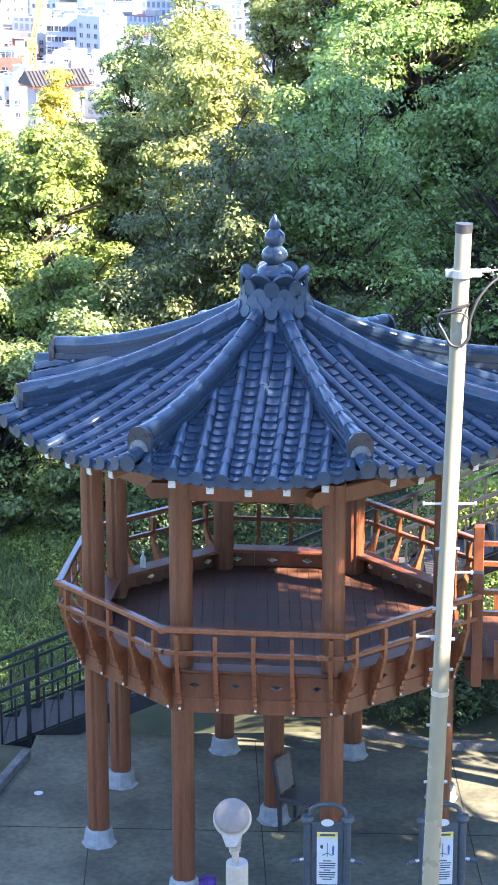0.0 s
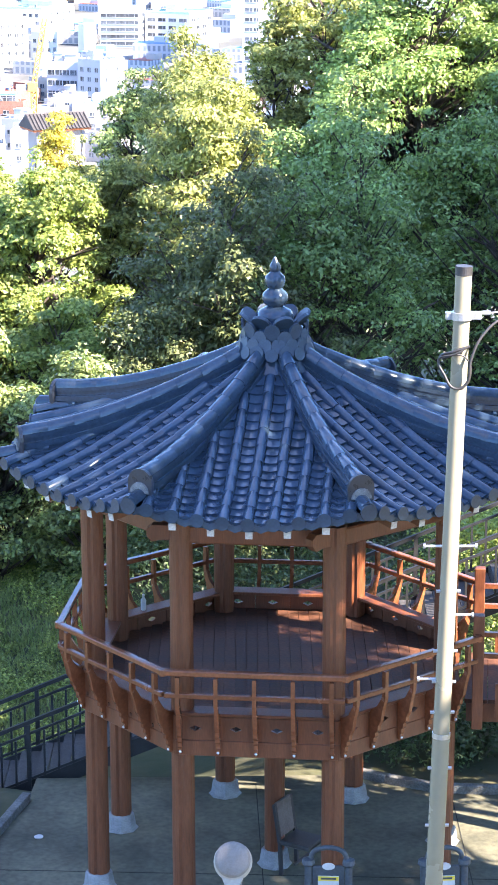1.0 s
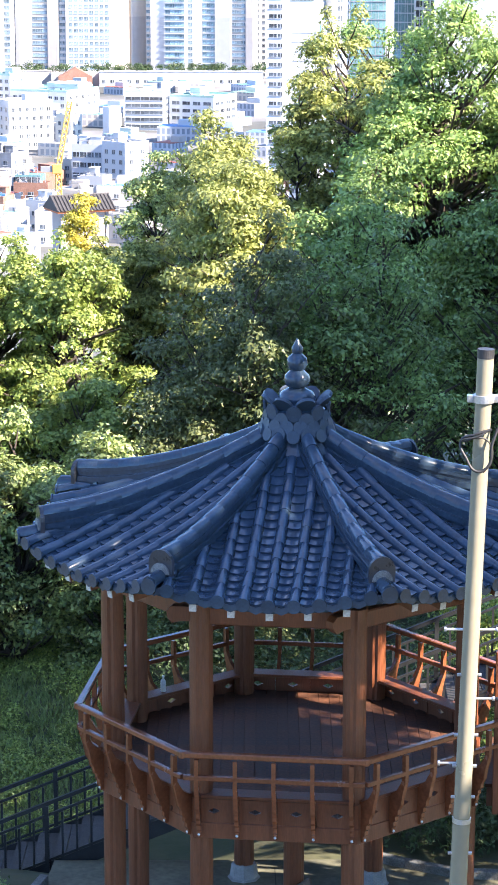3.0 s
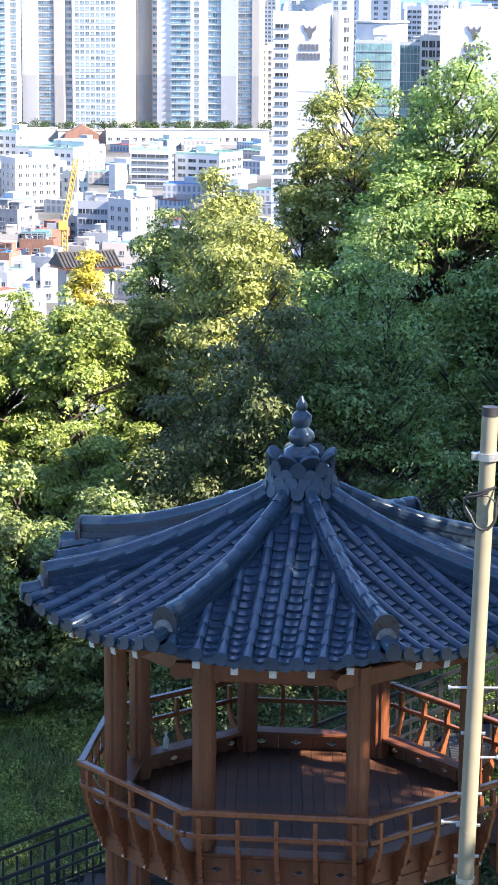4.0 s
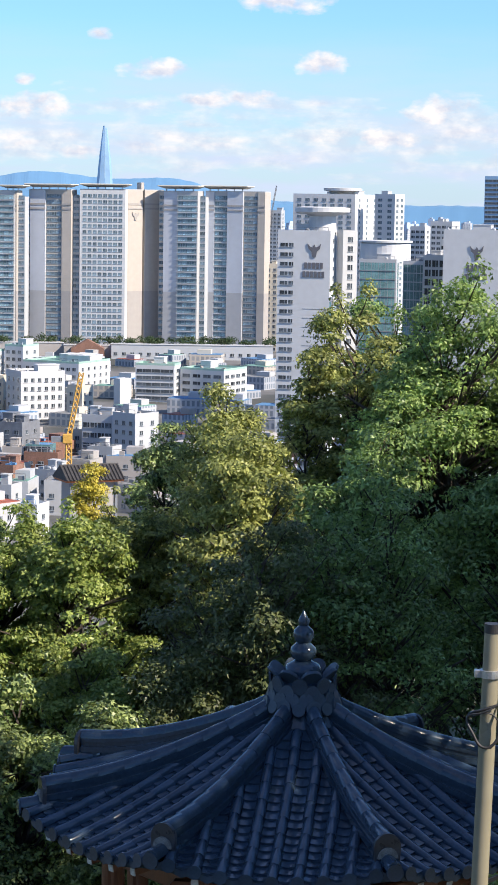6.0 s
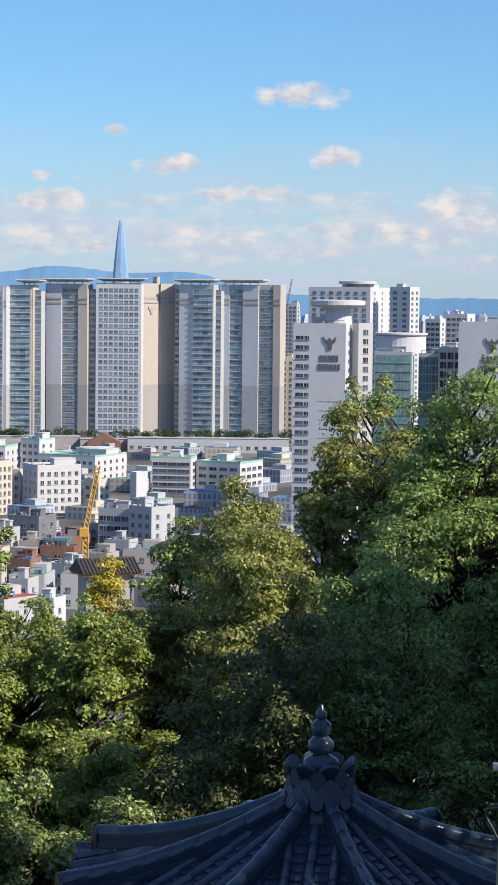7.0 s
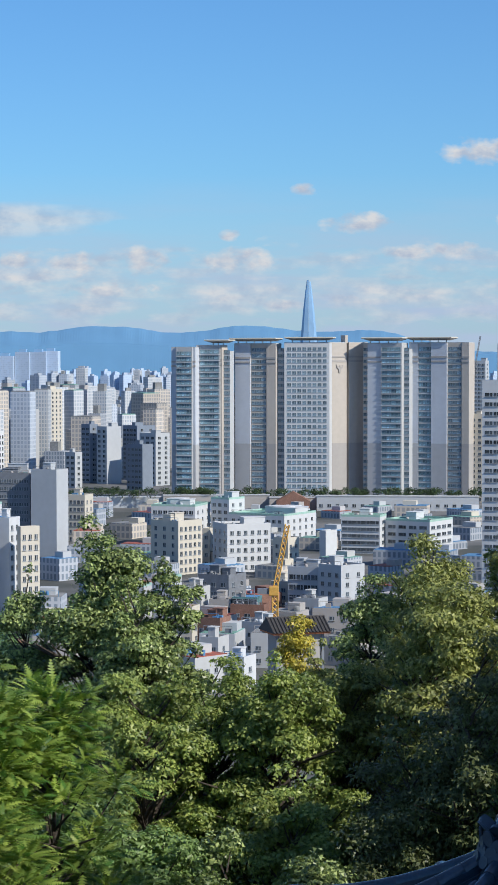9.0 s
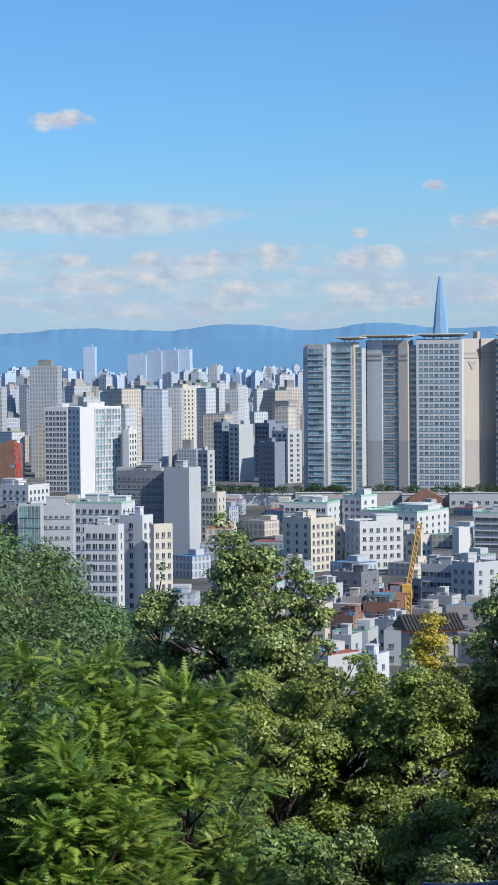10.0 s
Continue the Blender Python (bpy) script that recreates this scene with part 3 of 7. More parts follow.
def build_roof():
    bm = bmesh.new()
    for k in range(8):
        m = side_frame(k)
        rows = []
        for i in range(9):
            rho = 0.25 + (EAVE_IN - 0.3) * i / 8
            rows.append([bm.verts.new(m @ Vector((t * rho * T8, rho, roof_z(t * rho * T8, rho) - 0.04))) for t in (-1, -0.5, 0, 0.5, 1)])
        low = [bm.verts.new(m @ Vector((t * 3.2 * T8, 3.2, roof_z(t * 3.2 * T8, 3.2) - 0.13))) for t in (-1, -0.5, 0, 0.5, 1)]
        inner = [bm.verts.new(m @ Vector((t * 2.0 * T8, 2.0, 5.95))) for t in (-1, -0.5, 0, 0.5, 1)]
        rows += [low, inner]
        for a, b in zip(rows, rows[1:]):
            for i in range(4):
                bm.faces.new((a[i], a[i + 1], b[i + 1], b[i]))
    bmesh.ops.remove_doubles(bm, verts=bm.verts, dist=0.001)
    bmesh.ops.recalc_face_normals(bm, faces=bm.faces)
    roof = part("roof", bm, RIDGE_TILE, pavilion, "blue glazed tile roof with eight hips")

    tube = part("cover_tile", tube_mesh(0.072, 0.064, 0.34), BLUE_TILE, roof, smooth=True)
    tray = part("tray_tile", tray_mesh(0.19, 0.20), BLUE_TILE, roof, smooth=True)
    end = part("end_tile", lathe(bmesh.new(), [(0.082, -0.02), (0.085, 0.0), (0.07, 0.015)], 14, pose(0, 0, 0, 90)), BLUE_TILE, roof, "round eave tile")
    eave_tray = part("eave_tile", prism(bmesh.new(), [(-0.1, 0.03), (-0.08, -0.05), (0, -0.085), (0.08, -0.05), (0.1, 0.03), (0, 0.0)], 0.02), BLUE_TILE, roof)
    raft = part("rafter", box(bmesh.new(), -0.04, 0.04, 0.0, 1.3, -0.04, 0.04), WOOD, roof)
    tip = part("rafter_end", box(bmesh.new(), -0.042, 0.042, -0.012, 0.0, -0.042, 0.042), MORTAR, roof, "white painted rafter end")
    used, loose_tubes, loose_trays = set(), [], []

    def put(ob, name, m):
        if ob in used:
            share(name, ob, m, roof)
        else:
            used.add(ob)
            ob.matrix_basis = m

    rnd = random.Random(4)
    for k in range(8):
        m = side_frame(k)
        near = k in (4, 5, 6)
        for j in range(-4, 5):
            u = j * 0.29
            stop = max(abs(u) / T8 + 0.2, 0.62)
            rho = EAVE_IN
            while rho > stop:
                step = min(0.325, rho - stop + 0.03)
                p = m @ slope_pose(u, rho, step) @ pose(rnd.uniform(-0.006, 0.006), 0, 0.012, rnd.uniform(-0.6, 0.6), 0, rnd.uniform(-1.2, 1.2))
                if near:
                    put(tube, "cover_tile", p)
                else:
                    loose_tubes.append(p)
                rho -= 0.325 * 0.94
            put(end, "end_tile", m @ Matrix.Translation((u, EAVE_IN + 0.01, roof_z(u, EAVE_IN) + 0.02)))
        for j in range(-5, 5):
            u = (j + 0.5) * 0.29
            stop = max(abs(u) / T8 + 0.15, 0.6)
            rho = EAVE_IN - 0.03
            while rho > stop:
                p = m @ slope_pose(u, rho, 0.15) @ pose(rnd.uniform(-0.004, 0.004), 0, -0.012, rnd.uniform(-0.8, 0.8), 0, rnd.uniform(-1.0, 1.0))
                if k == 5 or (near and rho > 2.2):
                    put(tray, "tray_tile", p)
                else:
                    loose_trays.append(p)
                rho -= 0.152
            put(eave_tray, "eave_tile", m @ Matrix.Translation((u, EAVE_IN - 0.02, roof_z(u, EAVE_IN) - 0.005)))
        for i in range(5):
            u = (i - 2) * 0.44
            rise = math.degrees(math.atan2(0.28, 1.3))
            at = (u, 3.19, roof_z(u, 3.2) - 0.17)
            put(raft, "rafter", m @ Matrix.Translation(at) @ pose(0, 0, 0, 0, 0, 180) @ pose(0, 0, 0, 8))
            put(tip, "rafter_end", m @ Matrix.Translation(at) @ pose(0, 0, 0, 0, 0, 180) @ pose(0, 0, 0, 8))
    join_copies("cover_tiles", tube, loose_tubes, BLUE_TILE, roof)
    join_copies("tray_tiles", tray, loose_trays, BLUE_TILE, roof)

    # hips: a walled ridge with half-round caps, an end plate and a short tail to the corner
    cap = part("ridge_cap", tube_mesh(0.095, 0.085, 0.36), RIDGE_TILE, roof, smooth=True)
    plate_shape = [(-0.145, -0.18), (0.145, -0.18)] + [(0.16 * math.cos(math.pi * i / 10), 0.0 + 0.17 * math.sin(math.pi * i / 10)) for i in range(11)]
    plate = part("hip_end", prism(bmesh.new(), plate_shape, 0.05), HIP_TILE, roof, "arched dark tile that closes a hip")
    mortar_shape = [(0.12 * math.cos(math.pi * i / 10), 0.125 * math.sin(math.pi * i / 10)) for i in range(11)]
    fill = part("mortar_fill", prism(bmesh.new(), mortar_shape, 0.03), GREY_MORTAR, roof, "grey mortar under the arched tile")
    tail = part("tail_tile", tube_mesh(0.092, 0.08, 0.40), RIDGE_TILE, roof, smooth=True)
    disc = part("corner_tile", lathe(bmesh.new(), [(0.098, -0.02), (0.102, 0.0), (0.08, 0.02)], 14, pose(0, 0, 0, 90)), BLUE_TILE, roof)
    for k in range(8):
        m = pose(0, 0, 0, 0, 0, HEAD + 45 * k - 90)

        def hip_z(r):
            rho = r * math.cos(radians(22.5))
            return roof_z(rho * T8, rho)

        def ridge_z(r):
            return hip_z(r) + 0.11 * max(0.0, (r - 0.5) / 2.75) ** 1.1

        rs = [0.42 + (3.25 - 0.42) * i / 14 for i in range(15)]
        bm = bmesh.new()
        shape = [(-0.12, -0.26), (-0.12, -0.10), (-0.085, -0.095), (-0.085, -0.045), (-0.11, -0.04), (-0.11, 0.03), (-0.082, 0.035), (-0.082, 0.085), (-0.1, 0.09), (-0.1, 0.14)]
        shape += [(-x, z) for x, z in shape[::-1]]
        rings = [[bm.verts.new((x, r, max(ridge_z(r) + z, hip_z(r) - 0.08) if z < -0.2 else ridge_z(r) + z)) for x, z in shape] for r in rs]
        for a, b in zip(rings, rings[1:]):
            for i in range(len(shape)):
                j = (i + 1) % len(shape)
                bm.faces.new((a[i], a[j], b[j], b[i]))
        bm.faces.new(rings[0])
        bm.faces.new(rings[-1][::-1])
        bmesh.ops.recalc_face_normals(bm, faces=bm.faces)
        ridge = part("hip_ridge", bm, RIDGE_TILE, roof)
        ridge.matrix_basis = m
        r = 3.27
        while r > 0.5:
            step = 0.335
            p, q = Vector((0, r, ridge_z(r) + 0.14)), Vector((0, r - step, ridge_z(r - step) + 0.14))
            y = (q - p).normalized()
            z = Vector((-1, 0, 0)).cross(y)
            mm = Matrix(((-1, 0, 0, 0), (*y, 0), (*z, 0), (0, 0, 0, 1))).transposed()
            mm.translation = p
            put(cap, "ridge_cap", m @ mm)
            r -= step * 0.985
        put(plate, "hip_end", m @ Matrix.Translation((0, 3.29, ridge_z(3.28) + 0.07)))
        put(fill, "mortar_fill", m @ Matrix.Translation((0, 3.325, ridge_z(3.3) - 0.04)))
        p = Vector((0, 3.56, hip_z(3.56) + 0.02))
        put(tail, "tail_tile", m @ Matrix.Translation(p) @ pose(0, 0, 0, 6, 0, 180))
        put(disc, "corner_tile", m @ Matrix.Translation((0, 3.57, hip_z(3.57) + 0.0)))

    # the finial and its collar of petal tiles
    profile = [(0.30, 7.15), (0.30, 7.36), (0.235, 7.44), (0.24, 7.50), (0.20, 7.57), (0.10, 7.62), (0.15, 7.66), (0.17, 7.72), (0.155, 7.78), (0.085, 7.845),
               (0.12, 7.88), (0.135, 7.94), (0.12, 8.0), (0.06, 8.055), (0.075, 8.09), (0.07, 8.13), (0.035, 8.19), (0.01, 8.24)]
    part("finial", lathe(bmesh.new(), profile, 24), RIDGE_TILE, roof, "turned blue tile finial of stacked balls", smooth=True)
    petal_shape = [(0.15 * math.cos(a), 0.15 * math.sin(a)) for a in [2 * math.pi * i / 16 for i in range(16)]]
    petal = part("petal_tile", prism(bmesh.new(), petal_shape, 0.05), PETAL_TILE, roof)
    for i in range(8):
        for r, z, tilt, s, off in ((0.36, 7.46, -42, 0.85, 0.0), (0.40, 7.36, -6, 0.66, 22.5), (0.405, 7.27, 8, 0.66, 0.0), (0.43, 7.19, 14, 0.6, 11.25), (0.43, 7.19, 14, 0.6, 33.75), (0.48, 7.10, 18, 0.62, 0.0), (0.47, 7.08, 18, 0.55, 22.5)):
            mm = pose(0, 0, 0, 0, 0, HEAD + 45 * i + off - 90) @ pose(0, r, z, tilt) @ Matrix.Scale(s, 4)
            put(petal, "petal_tile", mm)
    core = part("collar", lathe(bmesh.new(), [(0.52, 6.85), (0.42, 7.0), (0.36, 7.35), (0.3, 7.4)], 16), RIDGE_TILE, roof)


build_frame()
build_floor()
build_skirt()
build_roof()


# ---- the city ----
def window_grid(width, height, columns, rows, w, h, sill):
    """Centres of windows spread evenly over a wall."""
    dx, dz = width / columns, height / rows
    return [(-width / 2 + dx * (i + 0.5), dz * j + sill + h / 2) for j in range(rows) for i in range(columns)]


PANES = {}


def pane(w, h, mat, border):
    """One shared window mesh a size: a frame with two panes set back in it and a sill."""
    key = (round(w, 2), round(h, 2), mat.name, border.name)
    if key not in PANES:
        bm = box(bmesh.new(), -w / 2, w / 2, -0.03, 0.08, -h / 2, h / 2)
        for f in list(bm.faces):
            f.material_index = 0
        cut = 0.12 * w
        for x0, x1 in ((-w / 2, cut - 0.05), (cut + 0.05, w / 2)):
            box(bm, x0 + 0.06, x1 - 0.06, -0.05, 0.0, -h / 2 + 0.08, h / 2 - 0.08, mat=1)
        box(bm, -w / 2 - 0.1, w / 2 + 0.1, -0.22, 0.0, -h / 2 - 0.12, -h / 2 - 0.003)
        me = bpy.data.meshes.new("window")
        bm.to_mesh(me)
        bm.free()
        me.materials.append(border)
        me.materials.append(mat)
        PANES[key] = me
    return PANES[key]


def windows(parent, m, centres, w, h, mat, limit=300, border=None):
    """Windows on one wall; m takes the wall's x, z with y outwards to the building."""
    border = border or WINDOW_FRAME
    me = pane(w, h, mat, border)
    for x, z in centres[:limit]:
        o = new("window", me)
        o.parent, o.matrix_basis = parent, m @ Matrix.Translation((x, 0, z))
    rest = centres[limit:]
    if rest:
        verts, faces = [], []
        v0 = np.array([v.co[:] for v in me.vertices])
        for i, (x, z) in enumerate(rest):
            a = np.array(m @ Matrix.Translation((x, 0, z)))
            verts += (v0 @ a[:3, :3].T + a[:3, 3]).tolist()
            faces += [tuple(j + len(v0) * i for j in p.vertices) for p in me.polygons]
        ob = tagged(mesh_object("glazing", verts, faces, border, parent), kind="stuff")
        ob.data.materials.append(mat)
        ob.data.polygons.foreach_set("material_index", [p.material_index for p in me.polygons] * len(rest))


def roof_clutter(ob, rnd, x0, x1, y0, y1, z):
    """Water tanks, cooling boxes and a clothes rail on a flat roof, as one small body."""
    bm = bmesh.new()
    for i in range(rnd.randrange(2, 5)):
        x, y, a = rnd.uniform(x0, x1), rnd.uniform(y0, y1), rnd.uniform(0.35, 0.8)
        if rnd.random() < 0.3:
            lathe(bm, [(a * 0.9, z), (a, z + 0.2), (a, z + 1.0), (a * 0.6, z + 1.3)], 10, Matrix.Translation((x, y, 0)))
        else:
            box(bm, x - a, x + a, y - a * 0.6, y + a * 0.6, z, z + rnd.uniform(0.5, 1.3))
    bar(bm, (x0, y0, z), (x0, y0, z + 1.6), 0.12, 0.12, (0, 1, 0))
    bar(bm, (x1, y0, z), (x1, y0, z + 1.6), 0.12, 0.12, (0, 1, 0))
    bar(bm, (x0, y0, z + 1.6), (x1, y0, z + 1.6), 0.12)
    tagged(part("roof_clutter", bm, rnd.choice((ROOF_GREY, DARK_WALL, ROOF_BLUE, TAUPE_WALL, GREY_WALL)), ob), kind="stuff")


def building(label, az, dist, width, depth, top, turn=14.0, wall=WHITE_WALL, roof=ROOF_GREY, floors=0, front=4, side=3,
             w=1.3, h=1.4, glass=WINDOW, category="building", base=CITY, parapet=0.8, extras=1, limit=36, name="building", seed=0):
    """A block on the city plain: its near corner walls at a bearing and distance, top as a height over the plain of the sea of roofs."""
    p = toward(az, 0, dist)
    ob = thing(name, label, category, (p.x, p.y, base), -turn - az)
    high = top - base
    bm = box(bmesh.new(), -width / 2, width / 2, 0, depth, -3, high)
    part("wall", bm, wall, ob)
    bm = bmesh.new()
    box(bm, -width / 2 + 0.3, width / 2 - 0.3, 0.3, depth - 0.3, high, high + 0.12)
    part("roof", bm, roof, ob)
    if parapet:
        bm = bmesh.new()
        for x0, x1, y0, y1 in ((-width / 2, width / 2, 0, 0.3), (-width / 2, width / 2, depth - 0.3, depth), (-width / 2, -width / 2 + 0.3, 0.3, depth - 0.3), (width / 2 - 0.3, width / 2, 0.3, depth - 0.3)):
            box(bm, x0, x1, y0, y1, high, high + parapet)
        part("parapet", bm, MINT if roof is ROOF_GREEN else wall, ob)
    rnd = random.Random(seed + int(az * 100))
    for i in range(extras):
        bw, bd, bh = rnd.uniform(0.22, 0.42) * width, rnd.uniform(0.3, 0.5) * depth, rnd.uniform(2.0, 2.8)
        x, y = rnd.uniform(-0.3, 0.3) * width, rnd.uniform(0.3, 0.6) * depth
        bm = box(bmesh.new(), x - bw / 2, x + bw / 2, y, y + bd, high + 0.12, high + bh)
        box(bm, x - bw / 2 - 0.15, x + bw / 2 + 0.15, y - 0.15, y + bd + 0.15, high + bh, high + bh + 0.25)
        part("stair_head", bm, wall, ob)
    if dist < 1000 and width > 5:
        roof_clutter(ob, rnd, -width / 2 + 0.8, width / 2 - 0.8, 0.7, depth * 0.3, high + 0.12)
    if floors > 1:
        floors = max(2, round(high / 3.0))
    if floors:
        storey = high / floors
        if front:
            windows(ob, Matrix(), window_grid(width * 0.94, high - 1.0, front, floors, w, h, storey * 0.3), w, h, glass, limit)
        if side:
            m = Matrix.Translation((width / 2, depth / 2, 0)) @ pose(0, 0, 0, 0, 0, 90)
            windows(ob, m, window_grid(depth * 0.94, high - 1.0, side, floors, w, h, storey * 0.3), w, h, glass, limit)
    return ob


def apartment_tower(label, az, dist, bays, top, turn=8.0, two_tone=-31.0, seed=0):
    """A tower of flats as bays side by side: (width, how far it stands out, kind, panes across)."""
    p = toward(az, 0, dist)
    ob = thing("apartment_tower", label, "apartment tower", (p.x, p.y, CITY), -turn - az, "towers over the podium")
    high, floors = top - CITY, 26
    storey = (high - 2.5) / floors
    x = 0.0
    split = two_tone - CITY
    for width, out, kind, across in bays:
        wall = {"dark": PALE_GREY, "grid": WHITE_WALL, "balcony": CONCRETE, "pale": COOL_WALL, "beige": BEIGE_WALL, "window": BEIGE_WALL}[kind]
        drop = 0.0 if kind != "dark" else 3.0
        part("wall_bay", box(bmesh.new(), x, x + width, -out, 9, split, high - drop), wall, ob)
        part("lower_wall_bay", box(bmesh.new(), x, x + width, -out, 9, -3, split), {"beige": TAUPE_WALL, "window": TAUPE_WALL, "pale": LOWER_GREY}.get(kind, wall), ob)
        if kind in ("pale", "beige"):
            for z in (high - 9.6, high - 7.4):
                part("band", box(bmesh.new(), x - 0.05, x + width + 0.05, -out - 0.25, -out + 0.3, z, z + 0.9), TAUPE_WALL, ob)
        part("roof_edge", box(bmesh.new(), x + 0.02, x + width - 0.02, -out + 0.02, 8.9, high - drop, high - drop + 0.5), CONCRETE, ob)
        if across:
            glass = BALCONY_GLASS if kind == "balcony" else TOWER_GLASS
            w = width * 0.94 / across - (0.75 if kind == "grid" else 0.15)
            h = storey * (0.56 if kind != "balcony" else 0.66)
            centres = [(x + width * 0.05 + width * 0.9 / across * (i + 0.5), storey * j + storey * 0.55 + 1.0) for j in range(floors) for i in range(across)]
            windows(ob, Matrix.Translation((0, -out, 0)), centres, w, h, glass, 200, TOWER_FRAME)
            if kind == "balcony":
                for j in range(floors):
                    part("slab", box(bmesh.new(), x + 0.1, x + width - 0.1, -out - 0.5, -out, storey * j + 0.95, storey * j + 1.25), WHITE_WALL, ob)
        x += width
    return ob


def roof_canopy(ob, x0, x1, y0, y1, z):
    """A broad flat roof canopy over a tapered soffit, on short posts."""
    high = z
    part("canopy", box(bmesh.new(), x0 - 2.0, x1 + 2.0, y0 - 2.4, y1, high + 2.5, high + 3.2, bevel=0.2), CREAM_WALL, ob)
    bm = bmesh.new()
    rings = [(x0 + 1.5, x1 - 1.5, y0 + 0.6, y1 - 0.8, high + 1.5), (x0 - 1.6, x1 + 1.6, y0 - 2.0, y1 - 0.2, high + 2.5)]
    verts = [[bm.verts.new((x, y, h)) for x, y in ((a, c), (b, c), (b, d), (a, d))] for a, b, c, d, h in rings]
    bm.faces.new(verts[0][::-1])
    bm.faces.new(verts[1])
    for k in range(4):
        bm.faces.new((verts[0][k], verts[0][(k + 1) % 4], verts[1][(k + 1) % 4], verts[1][k]))
    part("soffit", bm, TAUPE_WALL, ob)
    n = max(2, int((x1 - x0) / 5))
    for i in range(n + 1):
        x = x0 + 1.8 + (x1 - x0 - 3.6) * i / n
        part("canopy_post", box(bmesh.new(), x - 0.2, x + 0.2, y0 + 0.9, y0 + 1.3, high + 0.3, high + 1.6), CONCRETE, ob)


PX = 1150 / 4000
tower = apartment_tower("pale apartment tower with teal glazed balconies", -7.98, 1137, [(9 * PX, 0, "pale", 0), (30 * PX, 0.8, "balcony", 3), (5 * PX, 0, "pale", 0)], 17.6, 19)
tower = apartment_tower("pale apartment tower with white balcony slabs", -7.36, 1140, [(7 * PX, 0, "pale", 0), (38 * PX, 0.8, "balcony", 4), (3 * PX, 0, "beige", 0), (12 * PX, -2.6, "dark", 2)], 18.5, 19)
roof_canopy(tower, 7, 16, 0, 9, 18.5 - CITY)
tower = apartment_tower("beige apartment tower with a dark recess", -6.42, 1150, [(5 * PX, -2, "window", 1), (28 * PX, 1.0, "pale", 0), (30 * PX, 0.0, "window", 3), (17 * PX, 0.6, "beige", 0), (12 * PX, -2.6, "dark", 2)], 19.4, 19)
roof_canopy(tower, 1, 22, -1, 9, 19.4 - CITY)
tower = apartment_tower("apartment tower with a full grid of windows", -5.12, 1142, [(80 * PX, 0, "grid", 8)], 19.8, 9)
roof_canopy(tower, 2, 23, 1, 10, 19.8 - CITY)
emblem_tower = apartment_tower("blank beige end wall of a tower with an emblem", -3.97, 1150, [(29 * PX * 1.25, 0, "beige", 0), (4 * PX, -2.0, "dark", 0), (33 * PX * 1.25, 0.3, "beige", 0)], 20.0, -34)
part("roof_fin", box(bmesh.new(), 9.5, 11.2, 0, 4, 81, 85), BEIGE_WALL, emblem_tower)
tower = apartment_tower("beige apartment tower with blue glazed balconies", -3.14, 1152, [(10 * PX, -1, "window", 1), (26 * PX, 0.6, "pale", 0), (38 * PX, 1.2, "balcony", 4), (10 * PX, -2.6, "dark", 1)], 19.6, 19)
roof_canopy(tower, 2, 20, 0, 9, 19.6 - CITY)
tower = apartment_tower("beige apartment tower at the end of the row", -1.95, 1153, [(16 * PX, 0.6, "pale", 0), (25 * PX, 0, "balcony", 3), (29 * PX, 1.0, "pale", 0), (27 * PX, 0, "window", 3), (13 * PX, 0.4, "beige", 0)], 19.8, 19)
roof_canopy(tower, 0, 21, 0, 9, 19.8 - CITY)


def emblem(ob, m, size, mat):
    """A plain winged shape."""
    bm = bmesh.new()
    prism(bm, [(-0.5, 0.5), (-0.42, 0.1), (-0.2, -0.1), (-0.12, -0.5), (0.12, -0.5), (0.2, -0.1), (0.42, 0.1), (0.5, 0.5), (0.3, 0.25), (0.12, 0.2), (0, 0.42), (-0.12, 0.2), (-0.3, 0.25)], 0.05, m @ Matrix.Scale(size, 4))
    part("emblem", bm, mat, ob)


emblem(emblem_tower, Matrix.Translation((6.0, -0.3, 68.0)), 4.2, TAUPE_WALL)

# the blocks between the hill and the towers
slab = building("tall white slab block with a grid of windows", -13.80, 1080, 9.0, 26.0, -11.9, 50, SLAB_WHITE, ROOF_GREY, 0, 0, 0, 1.9, 2.1, WINDOW, extras=2)
windows(slab, pose(4.5, 13.0, 0, 0, 0, 90), [(-2.6 + 2.0 * i, 2.0 + 2.85 * j) for j in range(17) for i in range(8)], 1.35, 2.0, BALCONY_GLASS, 140)
windows(slab, Matrix(), [(-2.8 + 2.8 * i, 2.0 + 2.85 * j) for j in range(17) for i in range(3)], 1.2, 1.6, TEAL_GLASS, 60)
for i in range(9):
    part("fin", box(bmesh.new(), 4.5, 4.85, 9.2 + 2.0 * i, 9.5 + 2.0 * i, 0, 49.1), SLAB_WHITE, slab)
building("white slab block behind a taller white one", -14.25, 1240, 13.2, 28.1, -15.5, 20, WHITE_WALL, ROOF_GREY, 16, 6, 2, 1.6, 1.6, WINDOW)
building("low white annex of a slab block", -12.49, 1085, 3.0, 9.5, -23.1, 25, SLAB_WHITE, ROOF_GREY, 12, 0, 3, 1.6, 1.6, WINDOW)
building("dark office block with rows of small windows", -12.16, 850, 18.5, 8.3, -31.0, 18, DARK_WALL, ROOF_GREY, 7, 9, 0, 1.5, 1.4, WINDOW, extras=2)
building("glazed attic storey over a dark office block", -12.17, 855, 18.0, 6.0, -30.0, 18, GREY_WALL, ROOF_GREY, 1, 10, 0, 2, 3, TEAL_GLASS, base=-34.5)
building("tall blank grey concrete stair tower", -11.22, 840, 10.7, 9.4, -29.3, 28, GREY_WALL, ROOF_GREY, 0, 0, 0, 1, 1, WINDOW, extras=1)
